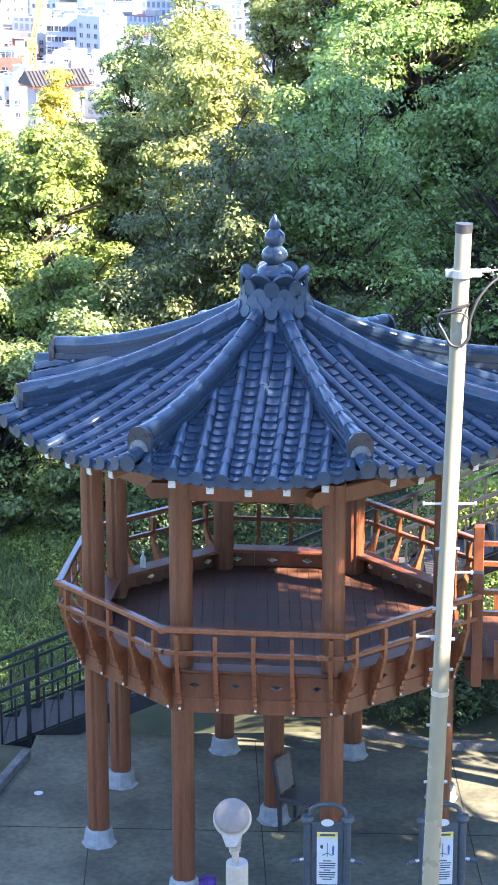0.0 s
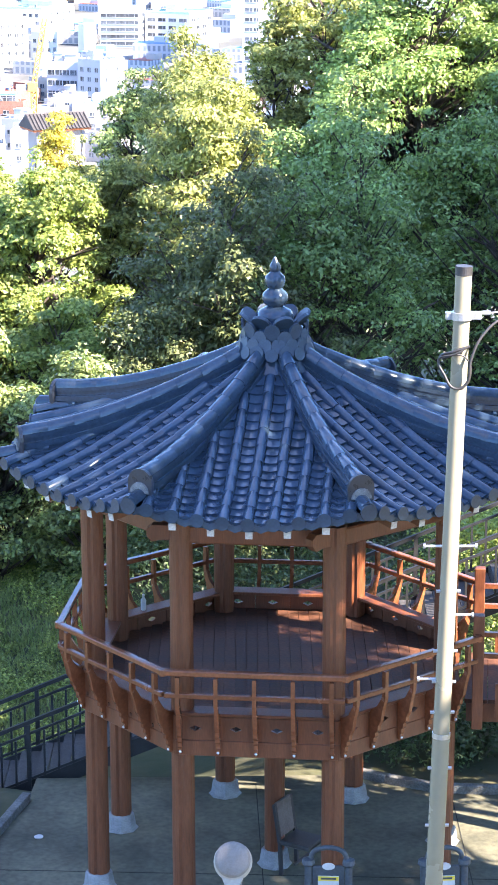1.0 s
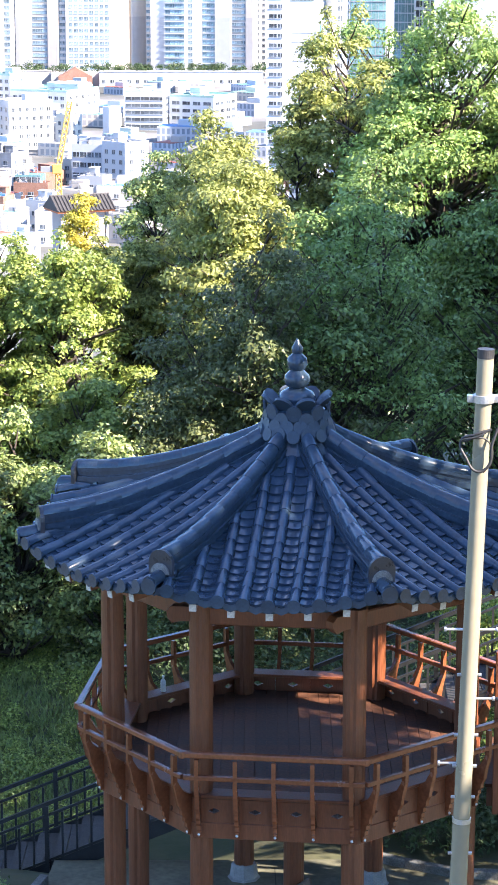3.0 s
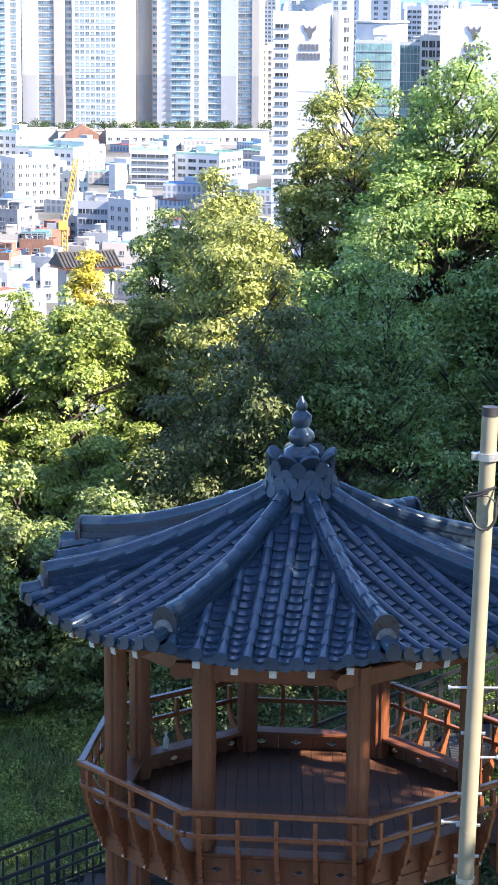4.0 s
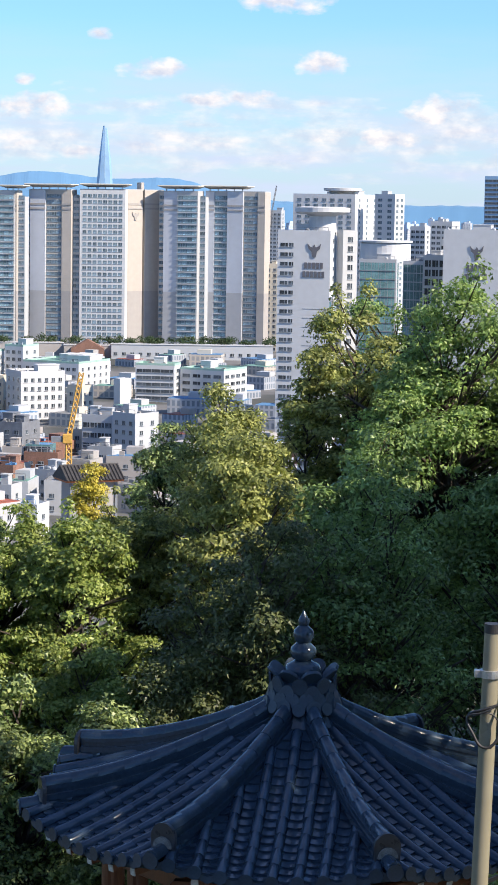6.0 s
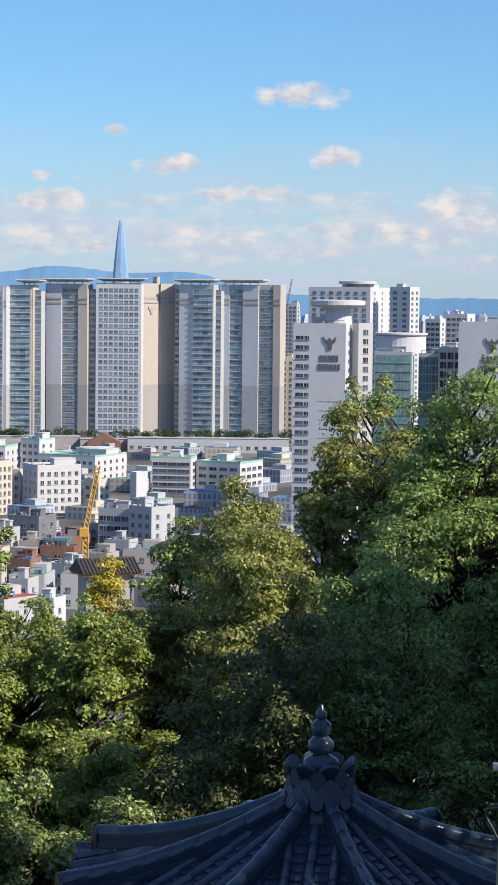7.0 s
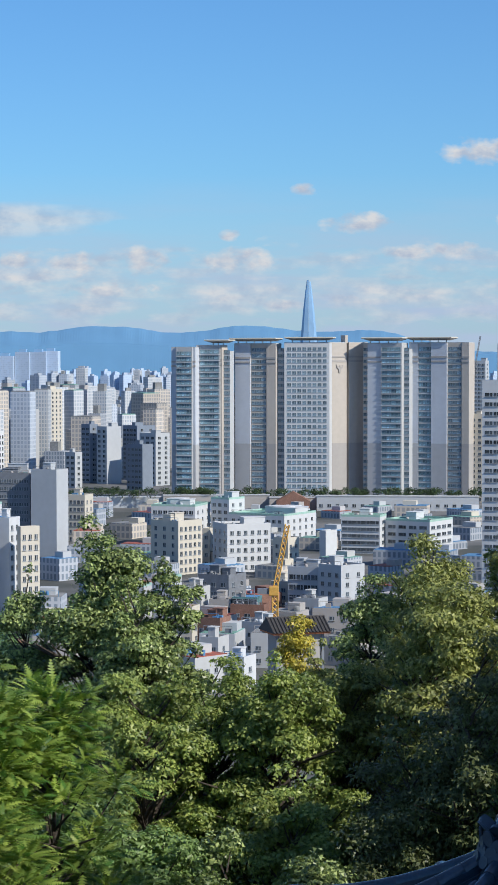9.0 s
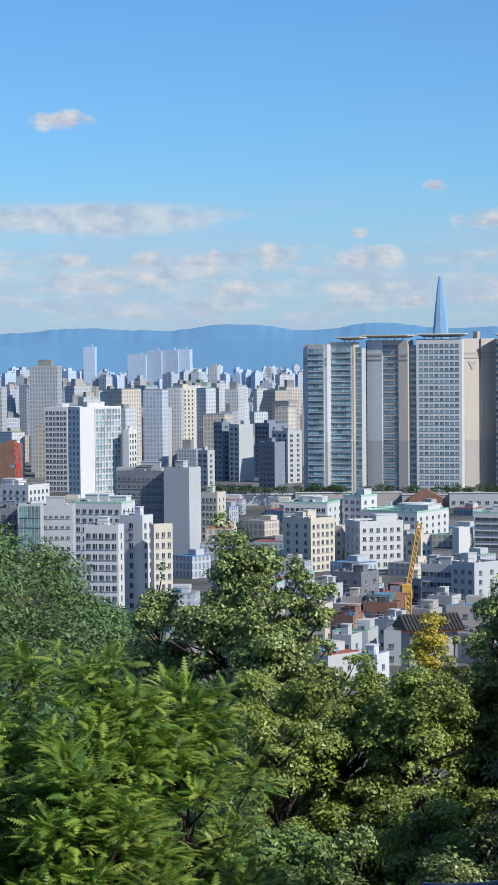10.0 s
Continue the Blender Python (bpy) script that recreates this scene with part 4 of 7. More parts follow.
building("white office block with rows of dark windows", -13.14, 620, 9.7, 6.0, -34.0, 16, WHITE_WALL, ROOF_GREY, 6, 5, 1, 1.3, 1.5, WINDOW)
building("white office block with beige piers", -12.38, 630, 7.3, 6.0, -32.1, 30, WHITE_WALL, ROOF_GREY, 7, 1, 2, 1.2, 1.5, WINDOW, extras=1)
building("narrow cream wing of an office block", -11.85, 622, 1.9, 6.0, -34.1, 60, CREAM_WALL, ROOF_GREY, 6, 0, 3, 1, 1.5, WINDOW, extras=0)
building("dark grey office block with wide windows", -15.62, 660, 8.4, 7.9, -31.6, 12, DARK_WALL, ROOF_GREY, 6, 4, 1, 2.4, 1.8, WINDOW)
building("long grey block with small square windows", -14.55, 650, 15.8, 7.0, -30.3, 8, GREY_WALL, ROOF_GREY, 6, 9, 0, 1, 0.8, WINDOW)
building("glass bay on a long grey block", -14.94, 640, 6.3, 6.0, -29.3, 8, GREY_WALL, ROOF_GREY, 3, 5, 0, 1.1, 3.2, TEAL_GLASS, base=-42.0, extras=0)
building("stepped white block with roof terraces", -13.23, 720, 16.5, 12.0, -34.0, 22, WHITE_WALL, ROOF_GREEN, 8, 7, 3, 1.3, 1.3, WINDOW, extras=3)
building("white low-rise flats with roof huts", -15.40, 900, 16.5, 14.9, -38.4, 35, WHITE_WALL, ROOF_GREY, 7, 5, 5, 1.3, 1.4, WINDOW, extras=3)
building("red brick block beside a red crane", -15.62, 1200, 14.2, 17.4, -34.0, 14, BROWN_BRICK, ROOF_GREY, 9, 0, 0, 1.3, 1.4, WINDOW)
building("sand coloured low office block", -10.39, 900, 7.1, 8.3, -42.4, 24, CREAM_WALL, ROOF_GREY, 4, 4, 2, 1.1, 1.5, WINDOW)
building("pale slab flats with dark slit windows", -11.65, 1500, 11.7, 10.9, -22.2, 16, CONCRETE, ROOF_GREY, 18, 2, 0, 1, 2, WINDOW)
building("cream apartment tower with a dark top", -11.18, 1560, 10.2, 12.7, -9.7, 40, CREAM_WALL, TAUPE_WALL, 22, 2, 3, 1.5, 1.6, WINDOW)
building("pale grey apartment tower", -12.11, 1580, 10.7, 8.6, -25.5, 16, PALE_GREY, ROOF_GREY, 18, 3, 0, 1.6, 1.6, WINDOW)
building("blue grey apartment tower", -10.16, 1330, 7.4, 6.8, -27.1, 48, SLATE_WALL, ROOF_GREY, 20, 2, 1, 2.2, 1.6, WINDOW)
building("apartment tower with a blank end wall", -9.75, 1320, 9.5, 10.8, -28.2, 52, GREY_WALL, ROOF_GREY, 20, 2, 0, 2.2, 1.6, WINDOW)
building("grey apartment tower between paler ones", -9.04, 1360, 12.5, 15.5, -28.9, 46, SLATE_WALL, ROOF_GREY, 20, 4, 2, 2.2, 1.6, WINDOW)
building("pale apartment tower with grey bands", -8.59, 1300, 12.8, 11.7, -31.4, 44, GREY_WALL, ROOF_GREY, 19, 3, 2, 2.2, 1.6, WINDOW)
building("white mid-rise apartment block", -10.55, 1280, 7.5, 6.0, -41.5, 42, GREY_WALL, ROOF_GREY, 14, 2, 1, 2, 1.6, WINDOW)
building("white apartment block with grey balconies", -8.92, 1250, 11.3, 9.0, -35.9, 40, SLATE_WALL, ROOF_GREY, 16, 4, 0, 1.8, 1.5, WINDOW)
building("cream block of flats with dark windows", -8.17, 770, 13.1, 11.9, -43.3, 44, CREAM_WALL, ROOF_GREY, 7, 3, 5, 1.2, 1.5, WINDOW, extras=2)
building("narrow cream flats beside a larger block", -7.11, 790, 2.7, 6.0, -47.7, 20, CREAM_WALL, ROOF_GREY, 7, 1, 1, 1.1, 1.3, WINDOW, extras=0)
building("white flats with a sunlit window wall", -6.76, 780, 13.5, 16.2, -45.1, 68, WHITE_WALL, ROOF_GREY, 10, 3, 6, 1.3, 1.4, WINDOW, extras=2)
building("low white block with a green roof", -7.95, 880, 18.0, 19.9, -45.2, 18, WHITE_WALL, ROOF_GREEN, 5, 8, 3, 1.6, 1.4, WINDOW, extras=3)
building("white block with a roof hut and green roof", -6.76, 890, 8.7, 10.9, -43.1, 35, WHITE_WALL, ROOF_GREEN, 6, 3, 2, 1.6, 1.4, WINDOW, extras=2)
building("wide white block with a sunlit end wall", -5.83, 880, 24.9, 25.5, -48.7, 30, WHITE_WALL, ROOF_GREEN, 6, 9, 5, 1.5, 1.3, WINDOW, extras=3)
building("small cream flats behind a yellow crane", -5.22, 760, 6.3, 6.2, -48.5, 38, CREAM_WALL, ROOF_GREY, 5, 2, 2, 1.3, 1.3, WINDOW)
building("slender white stair tower", -4.15, 800, 3.0, 6.0, -49.2, 42, WHITE_WALL, ROOF_GREY, 4, 0, 0, 1, 1, WINDOW, extras=0)
building("white school block with long windows", -3.19, 850, 15.1, 10.5, -47.2, 14, WHITE_WALL, ROOF_GREEN, 5, 4, 1, 3.6, 1.3, WINDOW, extras=1)
building("white school wing with long windows", -2.00, 850, 18.8, 19.0, -48.8, 28, WHITE_WALL, ROOF_GREEN, 5, 4, 4, 3.2, 1.3, WINDOW, extras=1)
building("grey villa with glazed balconies", -4.64, 650, 9.6, 6.0, -48.2, 22, GREY_WALL, ROOF_GREY, 4, 4, 2, 2, 1.5, WINDOW, extras=2)
building("pale villa with a blank sunlit wall", -3.97, 640, 9.1, 9.5, -46.6, 45, PALE_GREY, ROOF_GREY, 4, 3, 2, 1.3, 1.3, WINDOW, extras=1)
building("dark villa with a sloping attic", -6.93, 640, 10.0, 10.2, -49.4, 30, DARK_WALL, DARK_WALL, 4, 3, 2, 1.4, 1.3, WINDOW, extras=2)
building("old flats with open dark balconies", -6.77, 600, 5.9, 6.0, -52.2, 14, TAUPE_WALL, ROOF_GREY, 4, 3, 1, 2.4, 1.4, WINDOW, extras=2)
building("brown brick house with a red roof edge", -6.07, 595, 9.2, 6.0, -53.1, 14, BROWN_BRICK, ROOF_RED, 3, 3, 0, 1.6, 0.9, WINDOW, extras=0)
building("teal roof-top room on a brick house", -6.14, 598, 6.8, 6.0, -50.8, 14, TEAL_GLASS, ROOF_BLUE, 1, 4, 0, 2, 1.6, WINDOW, base=-53.5, extras=0, parapet=0.2)
building("low lilac grey house with a flat roof", -6.00, 560, 7.0, 6.0, -53.5, 30, PALE_GREY, ROOF_GREY, 3, 3, 1, 1.2, 1.2, WINDOW, extras=2)
building("low house with a green flat roof", -8.17, 600, 5.8, 6.0, -45.8, 18, PALE_GREY, ROOF_GREEN, 4, 3, 1, 1.4, 1.3, WINDOW, extras=1)
building("low grey house with roof clutter", -7.50, 605, 6.1, 6.0, -49.3, 24, CONCRETE, ROOF_GREY, 4, 3, 1, 1.4, 1.3, WINDOW, extras=2)
building("cream house with a red roof sheet", -7.87, 560, 8.2, 6.0, -49.6, 20, CREAM_WALL, ROOF_RED, 3, 4, 1, 1.3, 1.2, WINDOW, extras=1)
building("brick house with a grey flat roof", -7.05, 545, 6.1, 6.0, -50.7, 26, BROWN_BRICK, ROOF_GREY, 3, 3, 1, 1.2, 1.2, WINDOW, extras=2)
building("white house with a blue roof sheet", -6.46, 500, 5.9, 6.5, -54.2, 25, WHITE_WALL, ROOF_BLUE, 3, 3, 1, 1.5, 1.2, WINDOW, extras=1)
building("small concrete house with a parapet", -7.04, 520, 4.6, 6.0, -52.3, 25, CONCRETE, ROOF_GREY, 3, 2, 1, 1.2, 1.2, WINDOW, extras=1)
building("cream house with a pale blue roof", -5.15, 660, 8.0, 6.0, -53.4, 22, CREAM_WALL, ROOF_BLUE, 3, 3, 1, 1.3, 1.2, WINDOW, extras=1)
building("concrete house half hidden by trees", -9.05, 640, 8.6, 6.0, -52.0, 22, CONCRETE, ROOF_GREEN, 4, 4, 1, 1.3, 1.2, WINDOW, extras=1)
building("grey house half hidden by trees", -9.35, 580, 7.8, 6.0, -51.7, 22, PALE_GREY, ROOF_GREY, 3, 4, 1, 1.3, 1.2, WINDOW, extras=1)
building("concrete house beside dark trees", -4.54, 600, 6.6, 6.0, -51.9, 25, CONCRETE, ROOF_GREY, 3, 3, 1, 1.3, 1.2, WINDOW, extras=1)
building("brick house among low roofs", -5.20, 620, 7.0, 6.0, -59.3, 22, BROWN_BRICK, ROOF_GREY, 3, 3, 1, 1.3, 1.2, WINDOW, extras=1)
building("white house with a pale red roof between trees", 0.82, 520, 6.9, 6.0, -38.4, 20, WHITE_WALL, ROOF_RED, 3, 3, 1, 1.3, 1.2, WINDOW, extras=1)
sign_block = building("tall white block with an emblem and lettering bars", 0.54, 720, 17.1, 10.4, 4.9, 12, WHITE_WALL, ROOF_GREY, 21, 0, 1, 1.6, 1.2, WINDOW, extras=2)
building("white wing with a dark window column", 1.45, 724, 3.1, 6.0, 5.0, 50, CONCRETE, ROOF_GREY, 21, 0, 1, 2.2, 1.8, WINDOW, extras=0)
building("cream high-rise apartment block with a roof crown", 1.03, 1200, 34.0, 49.0, 19.1, 16, WHITE_WALL, ROOF_GREY, 24, 7, 3, 2.4, 1.5, TOWER_GLASS, extras=2)
building("cream end wing of a high-rise block", 2.56, 1194, 11.9, 10.8, 19.4, 28, WHITE_WALL, ROOF_GREY, 24, 2, 2, 2.4, 1.5, TOWER_GLASS, extras=1)
building("office block with a teal glass front", 2.41, 760, 12.7, 6.6, -4.8, 10, GREY_WALL, ROOF_GREY, 14, 5, 1, 2.3, 2.7, TEAL_GLASS, extras=1)
building("curved teal glass office block", 3.31, 740, 6.8, 7.1, -4.8, 12, GREY_WALL, ROOF_GREY, 14, 3, 1, 2.1, 2.7, TEAL_GLASS, extras=1)
building("pale office block with a roof pergola", 4.04, 735, 12.7, 10.6, -2.6, 10, CONCRETE, ROOF_GREY, 14, 5, 0, 2, 2.2, WINDOW, extras=1)
building("white apartment tower beyond the offices", 3.40, 1300, 9.0, 9.5, 2.0, 20, WHITE_WALL, ROOF_GREY, 20, 3, 1, 2.2, 1.5, WINDOW, extras=1)
building("white apartment tower with stepped top", 3.99, 1250, 12.6, 12.8, 5.3, 20, WHITE_WALL, ROOF_GREY, 20, 4, 1, 2.2, 1.5, WINDOW, extras=2)
building("pale apartment block with wide balconies", 4.36, 900, 12.3, 9.3, 0.2, 14, CONCRETE, ROOF_GREY, 18, 4, 1, 3, 1.4, WINDOW, extras=1)
sign_block_two = building("white block with an emblem beside glass offices", 4.80, 722, 19.2, 10.4, 5.8, 10, WHITE_WALL, ROOF_GREY, 21, 0, 0, 1.6, 1.2, WINDOW, extras=1)
building("slender blue glass tower in the distance", 5.28, 1500, 12.3, 18.0, 33.9, 12, HAZE_BLUE, ROOF_GREY, 30, 4, 1, 3, 1.6, WINDOW, extras=0)
building("cream flats seen between two larger blocks", -0.26, 1150, 6.6, 7.3, -16.9, 16, CREAM_WALL, ROOF_GREY, 14, 2, 1, 1.6, 1.5, WINDOW)
building("grey apartment tower in the distance", -0.20, 1700, 9.7, 9.3, 9.1, 16, GREY_WALL, ROOF_GREY, 24, 3, 1, 2.2, 1.6, WINDOW)
building("low teal glass shop block", 0.89, 719.2, 10.4, 6.9, -16.1, 12, CONCRETE, ROOF_GREY, 13, 4, 1, 2.0, 2.4, TEAL_GLASS, extras=0)

windows(sign_block, Matrix(), [(-6.4, 1.6 + 3.02 * j) for j in range(21)], 2.5, 1.25, WINDOW)
windows(sign_block, Matrix(), [(-4.1, 1.6 + 3.02 * j) for j in range(21)], 1.5, 1.25, WINDOW)
for block, x in ((sign_block, 3.4), (sign_block_two, 1.2)):
    emblem(block, Matrix.Translation((x, -0.15, 60.4)), 4.4, SIGN_GREY)
    for z, w, count in ((54.6, 6.4, 5), (51.8, 7.4, 6)):
        for i in range(count):
            left = x - w / 2 + w * i / count
            part("lettering_bar", box(bmesh.new(), left, left + w / count * 0.72, -0.2, 0, z, z + 1.9), SIGN_GREY, block)


drum = thing("roof_drum", "round white plant drum on an office block", "drum", toward(2.6, 0, 772))
drum.location.z = toward(2.6, -1.35, 772).z
part("wall", lathe(bmesh.new(), [(8.6, 0), (8.6, 6.0), (8.0, 6.4)], 32), WHITE_WALL, drum)
part("rim", lathe(bmesh.new(), [(9.2, 6.4), (9.2, 7.0), (8.6, 7.1)], 32), WHITE_WALL, drum)
canopy = thing("rotunda", "round white rooftop pavilion on a high-rise", "rotunda", toward(1.5, 0, 1217))
canopy.location.z, canopy.scale = 19.2, (0.85, 0.85, 0.8)
part("stem", lathe(bmesh.new(), [(7.0, 0), (7.0, 3.2)], 24), BEIGE_WALL, canopy)
part("disc", lathe(bmesh.new(), [(9.0, 2.8), (12.0, 3.2), (12.2, 4.8), (8.0, 5.2)], 32), WHITE_WALL, canopy)
canopy = thing("rotunda", "white rooftop rotunda with a wide rim", "rotunda", toward(1.0, 0, 727))
canopy.location.z = 4.9
part("stem", lathe(bmesh.new(), [(4.6, 0), (4.2, 5.2), (6.5, 6.4)], 24), WHITE_WALL, canopy)
part("disc", lathe(bmesh.new(), [(7.0, 5.8), (8.8, 6.6), (8.8, 8.0), (6.0, 8.3)], 32), WHITE_WALL, canopy)


def podium(label, az0, az1, dist, z0, z1, mat, glass_rows=0):
    """A long low wall or podium between two bearings."""
    p, q = toward(az0, 0, dist), toward(az1, 0, dist)
    length = (q - p).length
    turn = math.degrees(math.atan2(q.y - p.y, q.x - p.x))
    ob = thing("podium", label, "podium", (p.x, p.y, z0), turn)
    part("wall", box(bmesh.new(), 0, length, 0, 14, -4, z1 - z0), mat, ob)
    part("coping", box(bmesh.new(), -0.2, length + 0.2, -0.3, 0.6, z1 - z0, z1 - z0 + 0.5), WHITE_WALL, ob)
    if glass_rows:
        n = int(length / 4)
        for r in range(glass_rows):
            windows(ob, Matrix(), [(4 * i + 2, 2.5 + 3.5 * r) for i in range(n)], 1.8, 1.5, WINDOW, 120)


# taupe and grey walls carry the shade on the podium fronts
podium("grey car park wall below the towers", -10.6, -8.2, 1110, CITY, CITY + 5, GREY_WALL)
podium("pale podium wall below the towers", -8.2, -5.5, 1100, CITY, CITY + 6.5, TAUPE_WALL)
podium("brown podium house below the towers", -5.5, -4.3, 1090, CITY, CITY + 6.0, TAUPE_WALL)
podium("long pale podium with windows below the towers", -4.3, -0.2, 1085, CITY, CITY + 7.0, GREY_WALL, 1)
house = thing("gable_house", "brown gabled house in front of the towers", "house", toward(-4.9, 0, 1080), 4.9)
house.location.z = CITY
part("wall", prism(bmesh.new(), [(-8, 0), (8, 0), (8, 5), (0, 9.5), (-8, 5)], 10, Matrix.Translation((0, 5, 0))), BROWN_BRICK, house)


# cranes
def lattice(bm, p, q, w, step, r):
    p, q = Vector(p), Vector(q)
    d = (q - p).normalized()
    s = d.cross(Vector((0, 1, 0.01))).normalized() * w / 2
    f = d.cross(s).normalized() * w / 2
    n = max(2, int((q - p).length / step))
    legs = [s + f, s - f, -s - f, -s + f]
    for leg in legs:
        rod(bm, p + leg, q + leg, r, r, 5)
    for i in range(n):
        a, b = p + (q - p) * (i / n), p + (q - p) * ((i + 1) / n)
        for j in range(4):
            rod(bm, a + legs[j], b + legs[(j + 1) % 4], r * 0.7, r * 0.7, 4)
    return bm


def crane(label, az, dist, base, mast, jib, lean, mat, w=1.8):
    p = toward(az, 0, dist)
    ob = thing("tower_crane", label, "crane", (p.x, p.y, base), -az)
    part("mast", lattice(bmesh.new(), (0, 0, 0), (0, 0, mast), w, w, 0.22), mat, ob)
    part("cab", box(bmesh.new(), -1.6, 0.9, -1.2, 1.2, mast, mast + 2.4, bevel=0.15), mat, ob)
    part("jib", lattice(bmesh.new(), (0, 0, mast + 1.5), (jib * math.sin(radians(lean)), 0, mast + 1.5 + jib * math.cos(radians(lean))), w * 0.8, w, 0.18), mat, ob)
    part("counterweight", box(bmesh.new(), -4.5, -1.6, -0.8, 0.8, mast + 0.4, mast + 1.8), DARK_WALL, ob)
    return ob


crane("yellow tower crane with a raised jib", -5.36, 577, CITY, 13.0, 17.0, 10.8, CRANE_YELLOW, 1.35)
crane("red tower crane beside a brick block", -15.2, 1180, CITY, 16.0, 12.0, -8, CRANE_RED, 2.4)
crane("far tower crane with a thin jib", -0.3, 1700, CITY + 60, 6.0, 22.0, 10, DARK_WALL, 1.0)


# the far city: apartment slabs in rows, thinning out to the hills
def facade_material(name, wall, glass, bay, storey):
    """Rows of windows as a surface, for walls too far off to show more."""
    m = bpy.data.materials.new(name)
    m.use_nodes = True
    add, link = nodes_of(m.node_tree)
    coords, split = add("ShaderNodeTexCoord"), add("ShaderNodeSeparateXYZ")
    link(coords.outputs["Object"], split.inputs[0])
    total, place = add("ShaderNodeMath"), add("ShaderNodeCombineXYZ")
    link(split.outputs[0], total.inputs[0])
    link(split.outputs[1], total.inputs[1])
    link(total.outputs[0], place.inputs[0])
    link(split.outputs[2], place.inputs[1])
    bricks = add("ShaderNodeTexBrick", Scale=1.0)
    bricks.offset = 0.0
    for key, value in (("Color1", (*glass, 1)), ("Color2", (*[c * 1.3 for c in glass], 1)), ("Mortar", (*wall, 1)), ("Mortar Size", 0.42), ("Mortar Smooth", 0.1), ("Brick Width", bay), ("Row Height", storey)):
        bricks.inputs[key].default_value = value
    link(place.outputs[0], bricks.inputs["Vector"])
    info = add("ShaderNodeObjectInfo")
    piece = add("ShaderNodeMapRange", **{"To Min": 0.75, "To Max": 1.15})
    link(info.outputs["Random"], piece.inputs[0])
    tint = add("ShaderNodeMix")
    tint.data_type, tint.blend_type = "RGBA", "MULTIPLY"
    tint.inputs[0].default_value = 1.0
    link(bricks.outputs[0], tint.inputs[6])
    link(piece.outputs[0], tint.inputs[7])
    shade = add("ShaderNodeBsdfPrincipled", Roughness=0.6)
    link(tint.outputs[2], shade.inputs["Base Color"])
    link(shade.outputs[0], add("ShaderNodeOutputMaterial").inputs[0])
    return m


FACADES = [facade_material("white far flats", (0.54, 0.55, 0.565), (0.27, 0.32, 0.37), 1.9, 2.7), facade_material("cream far flats", (0.55, 0.49, 0.42), (0.27, 0.27, 0.27), 2.2, 2.7),
           facade_material("grey far flats", (0.42, 0.45, 0.50), (0.17, 0.21, 0.26), 1.8, 2.7), facade_material("blue far flats", (0.45, 0.49, 0.55), (0.26, 0.31, 0.38), 2.3, 2.7),
           # wall and glass here are tinted with distance haze
           facade_material("haze-blue far flats", (0.44, 0.54, 0.68), (0.33, 0.42, 0.55), 2.3, 2.7)]


FAR_VERTS, FAR_FACES, FAR_KINDS = [], [], []


def far_body(m, x0, x1, y0, y1, z0, z1, kind):
    """One plain block of the most distant rows, joined with the others."""
    n = len(FAR_VERTS)
    FAR_VERTS.extend(tuple(m @ Vector((x, y, z))) for z in (z0, z1) for x, y in ((x0, y0), (x1, y0), (x1, y1), (x0, y1)))
    FAR_FACES.extend(tuple(n + i for i in f) for f in ((0, 1, 5, 4), (1, 2, 6, 5), (2, 3, 7, 6), (3, 0, 4, 7), (4, 5, 6, 7)))
    FAR_KINDS.extend([kind] * 5)


def far_block(rnd, az, dist, w, d, h, turn):
    p = toward(az, 0, dist)
    # farther rows draw more of the blue facades, as haze put into colour
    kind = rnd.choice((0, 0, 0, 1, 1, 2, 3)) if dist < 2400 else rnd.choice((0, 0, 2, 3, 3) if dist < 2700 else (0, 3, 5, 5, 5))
    if dist > 2200:
        m = pose(p.x, p.y, CITY, 0, 0, -turn - az)
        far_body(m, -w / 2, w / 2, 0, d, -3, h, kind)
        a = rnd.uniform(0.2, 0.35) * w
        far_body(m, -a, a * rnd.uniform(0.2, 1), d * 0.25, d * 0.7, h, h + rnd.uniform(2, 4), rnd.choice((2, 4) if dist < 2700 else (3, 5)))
        return
    words = ("white", "cream", "grey", "blue grey")[kind]
    ob = thing("far_block", "%s apartment block in the hazy distance" % words, "apartment block", (p.x, p.y, CITY), -turn - az, "far apartment blocks")
    part("wall", box(bmesh.new(), -w / 2, w / 2, 0, d, -3, h), FACADES[kind], ob)
    if rnd.random() < 0.7:
        a = rnd.uniform(0.2, 0.35) * w
        part("roof_house", box(bmesh.new(), -a, a * rnd.uniform(0.2, 1), d * 0.25, d * 0.7, h, h + rnd.uniform(2.5, 6)), ROOF_GREY if rnd.random() < 0.6 else TAUPE_WALL, ob)
    else:
        part("roof_slab", box(bmesh.new(), -w / 2 + 0.4, w / 2 - 0.4, 0.4, d - 0.4, h, h + 0.6), ROOF_GREEN if rnd.random() < 0.3 else ROOF_GREY, ob)


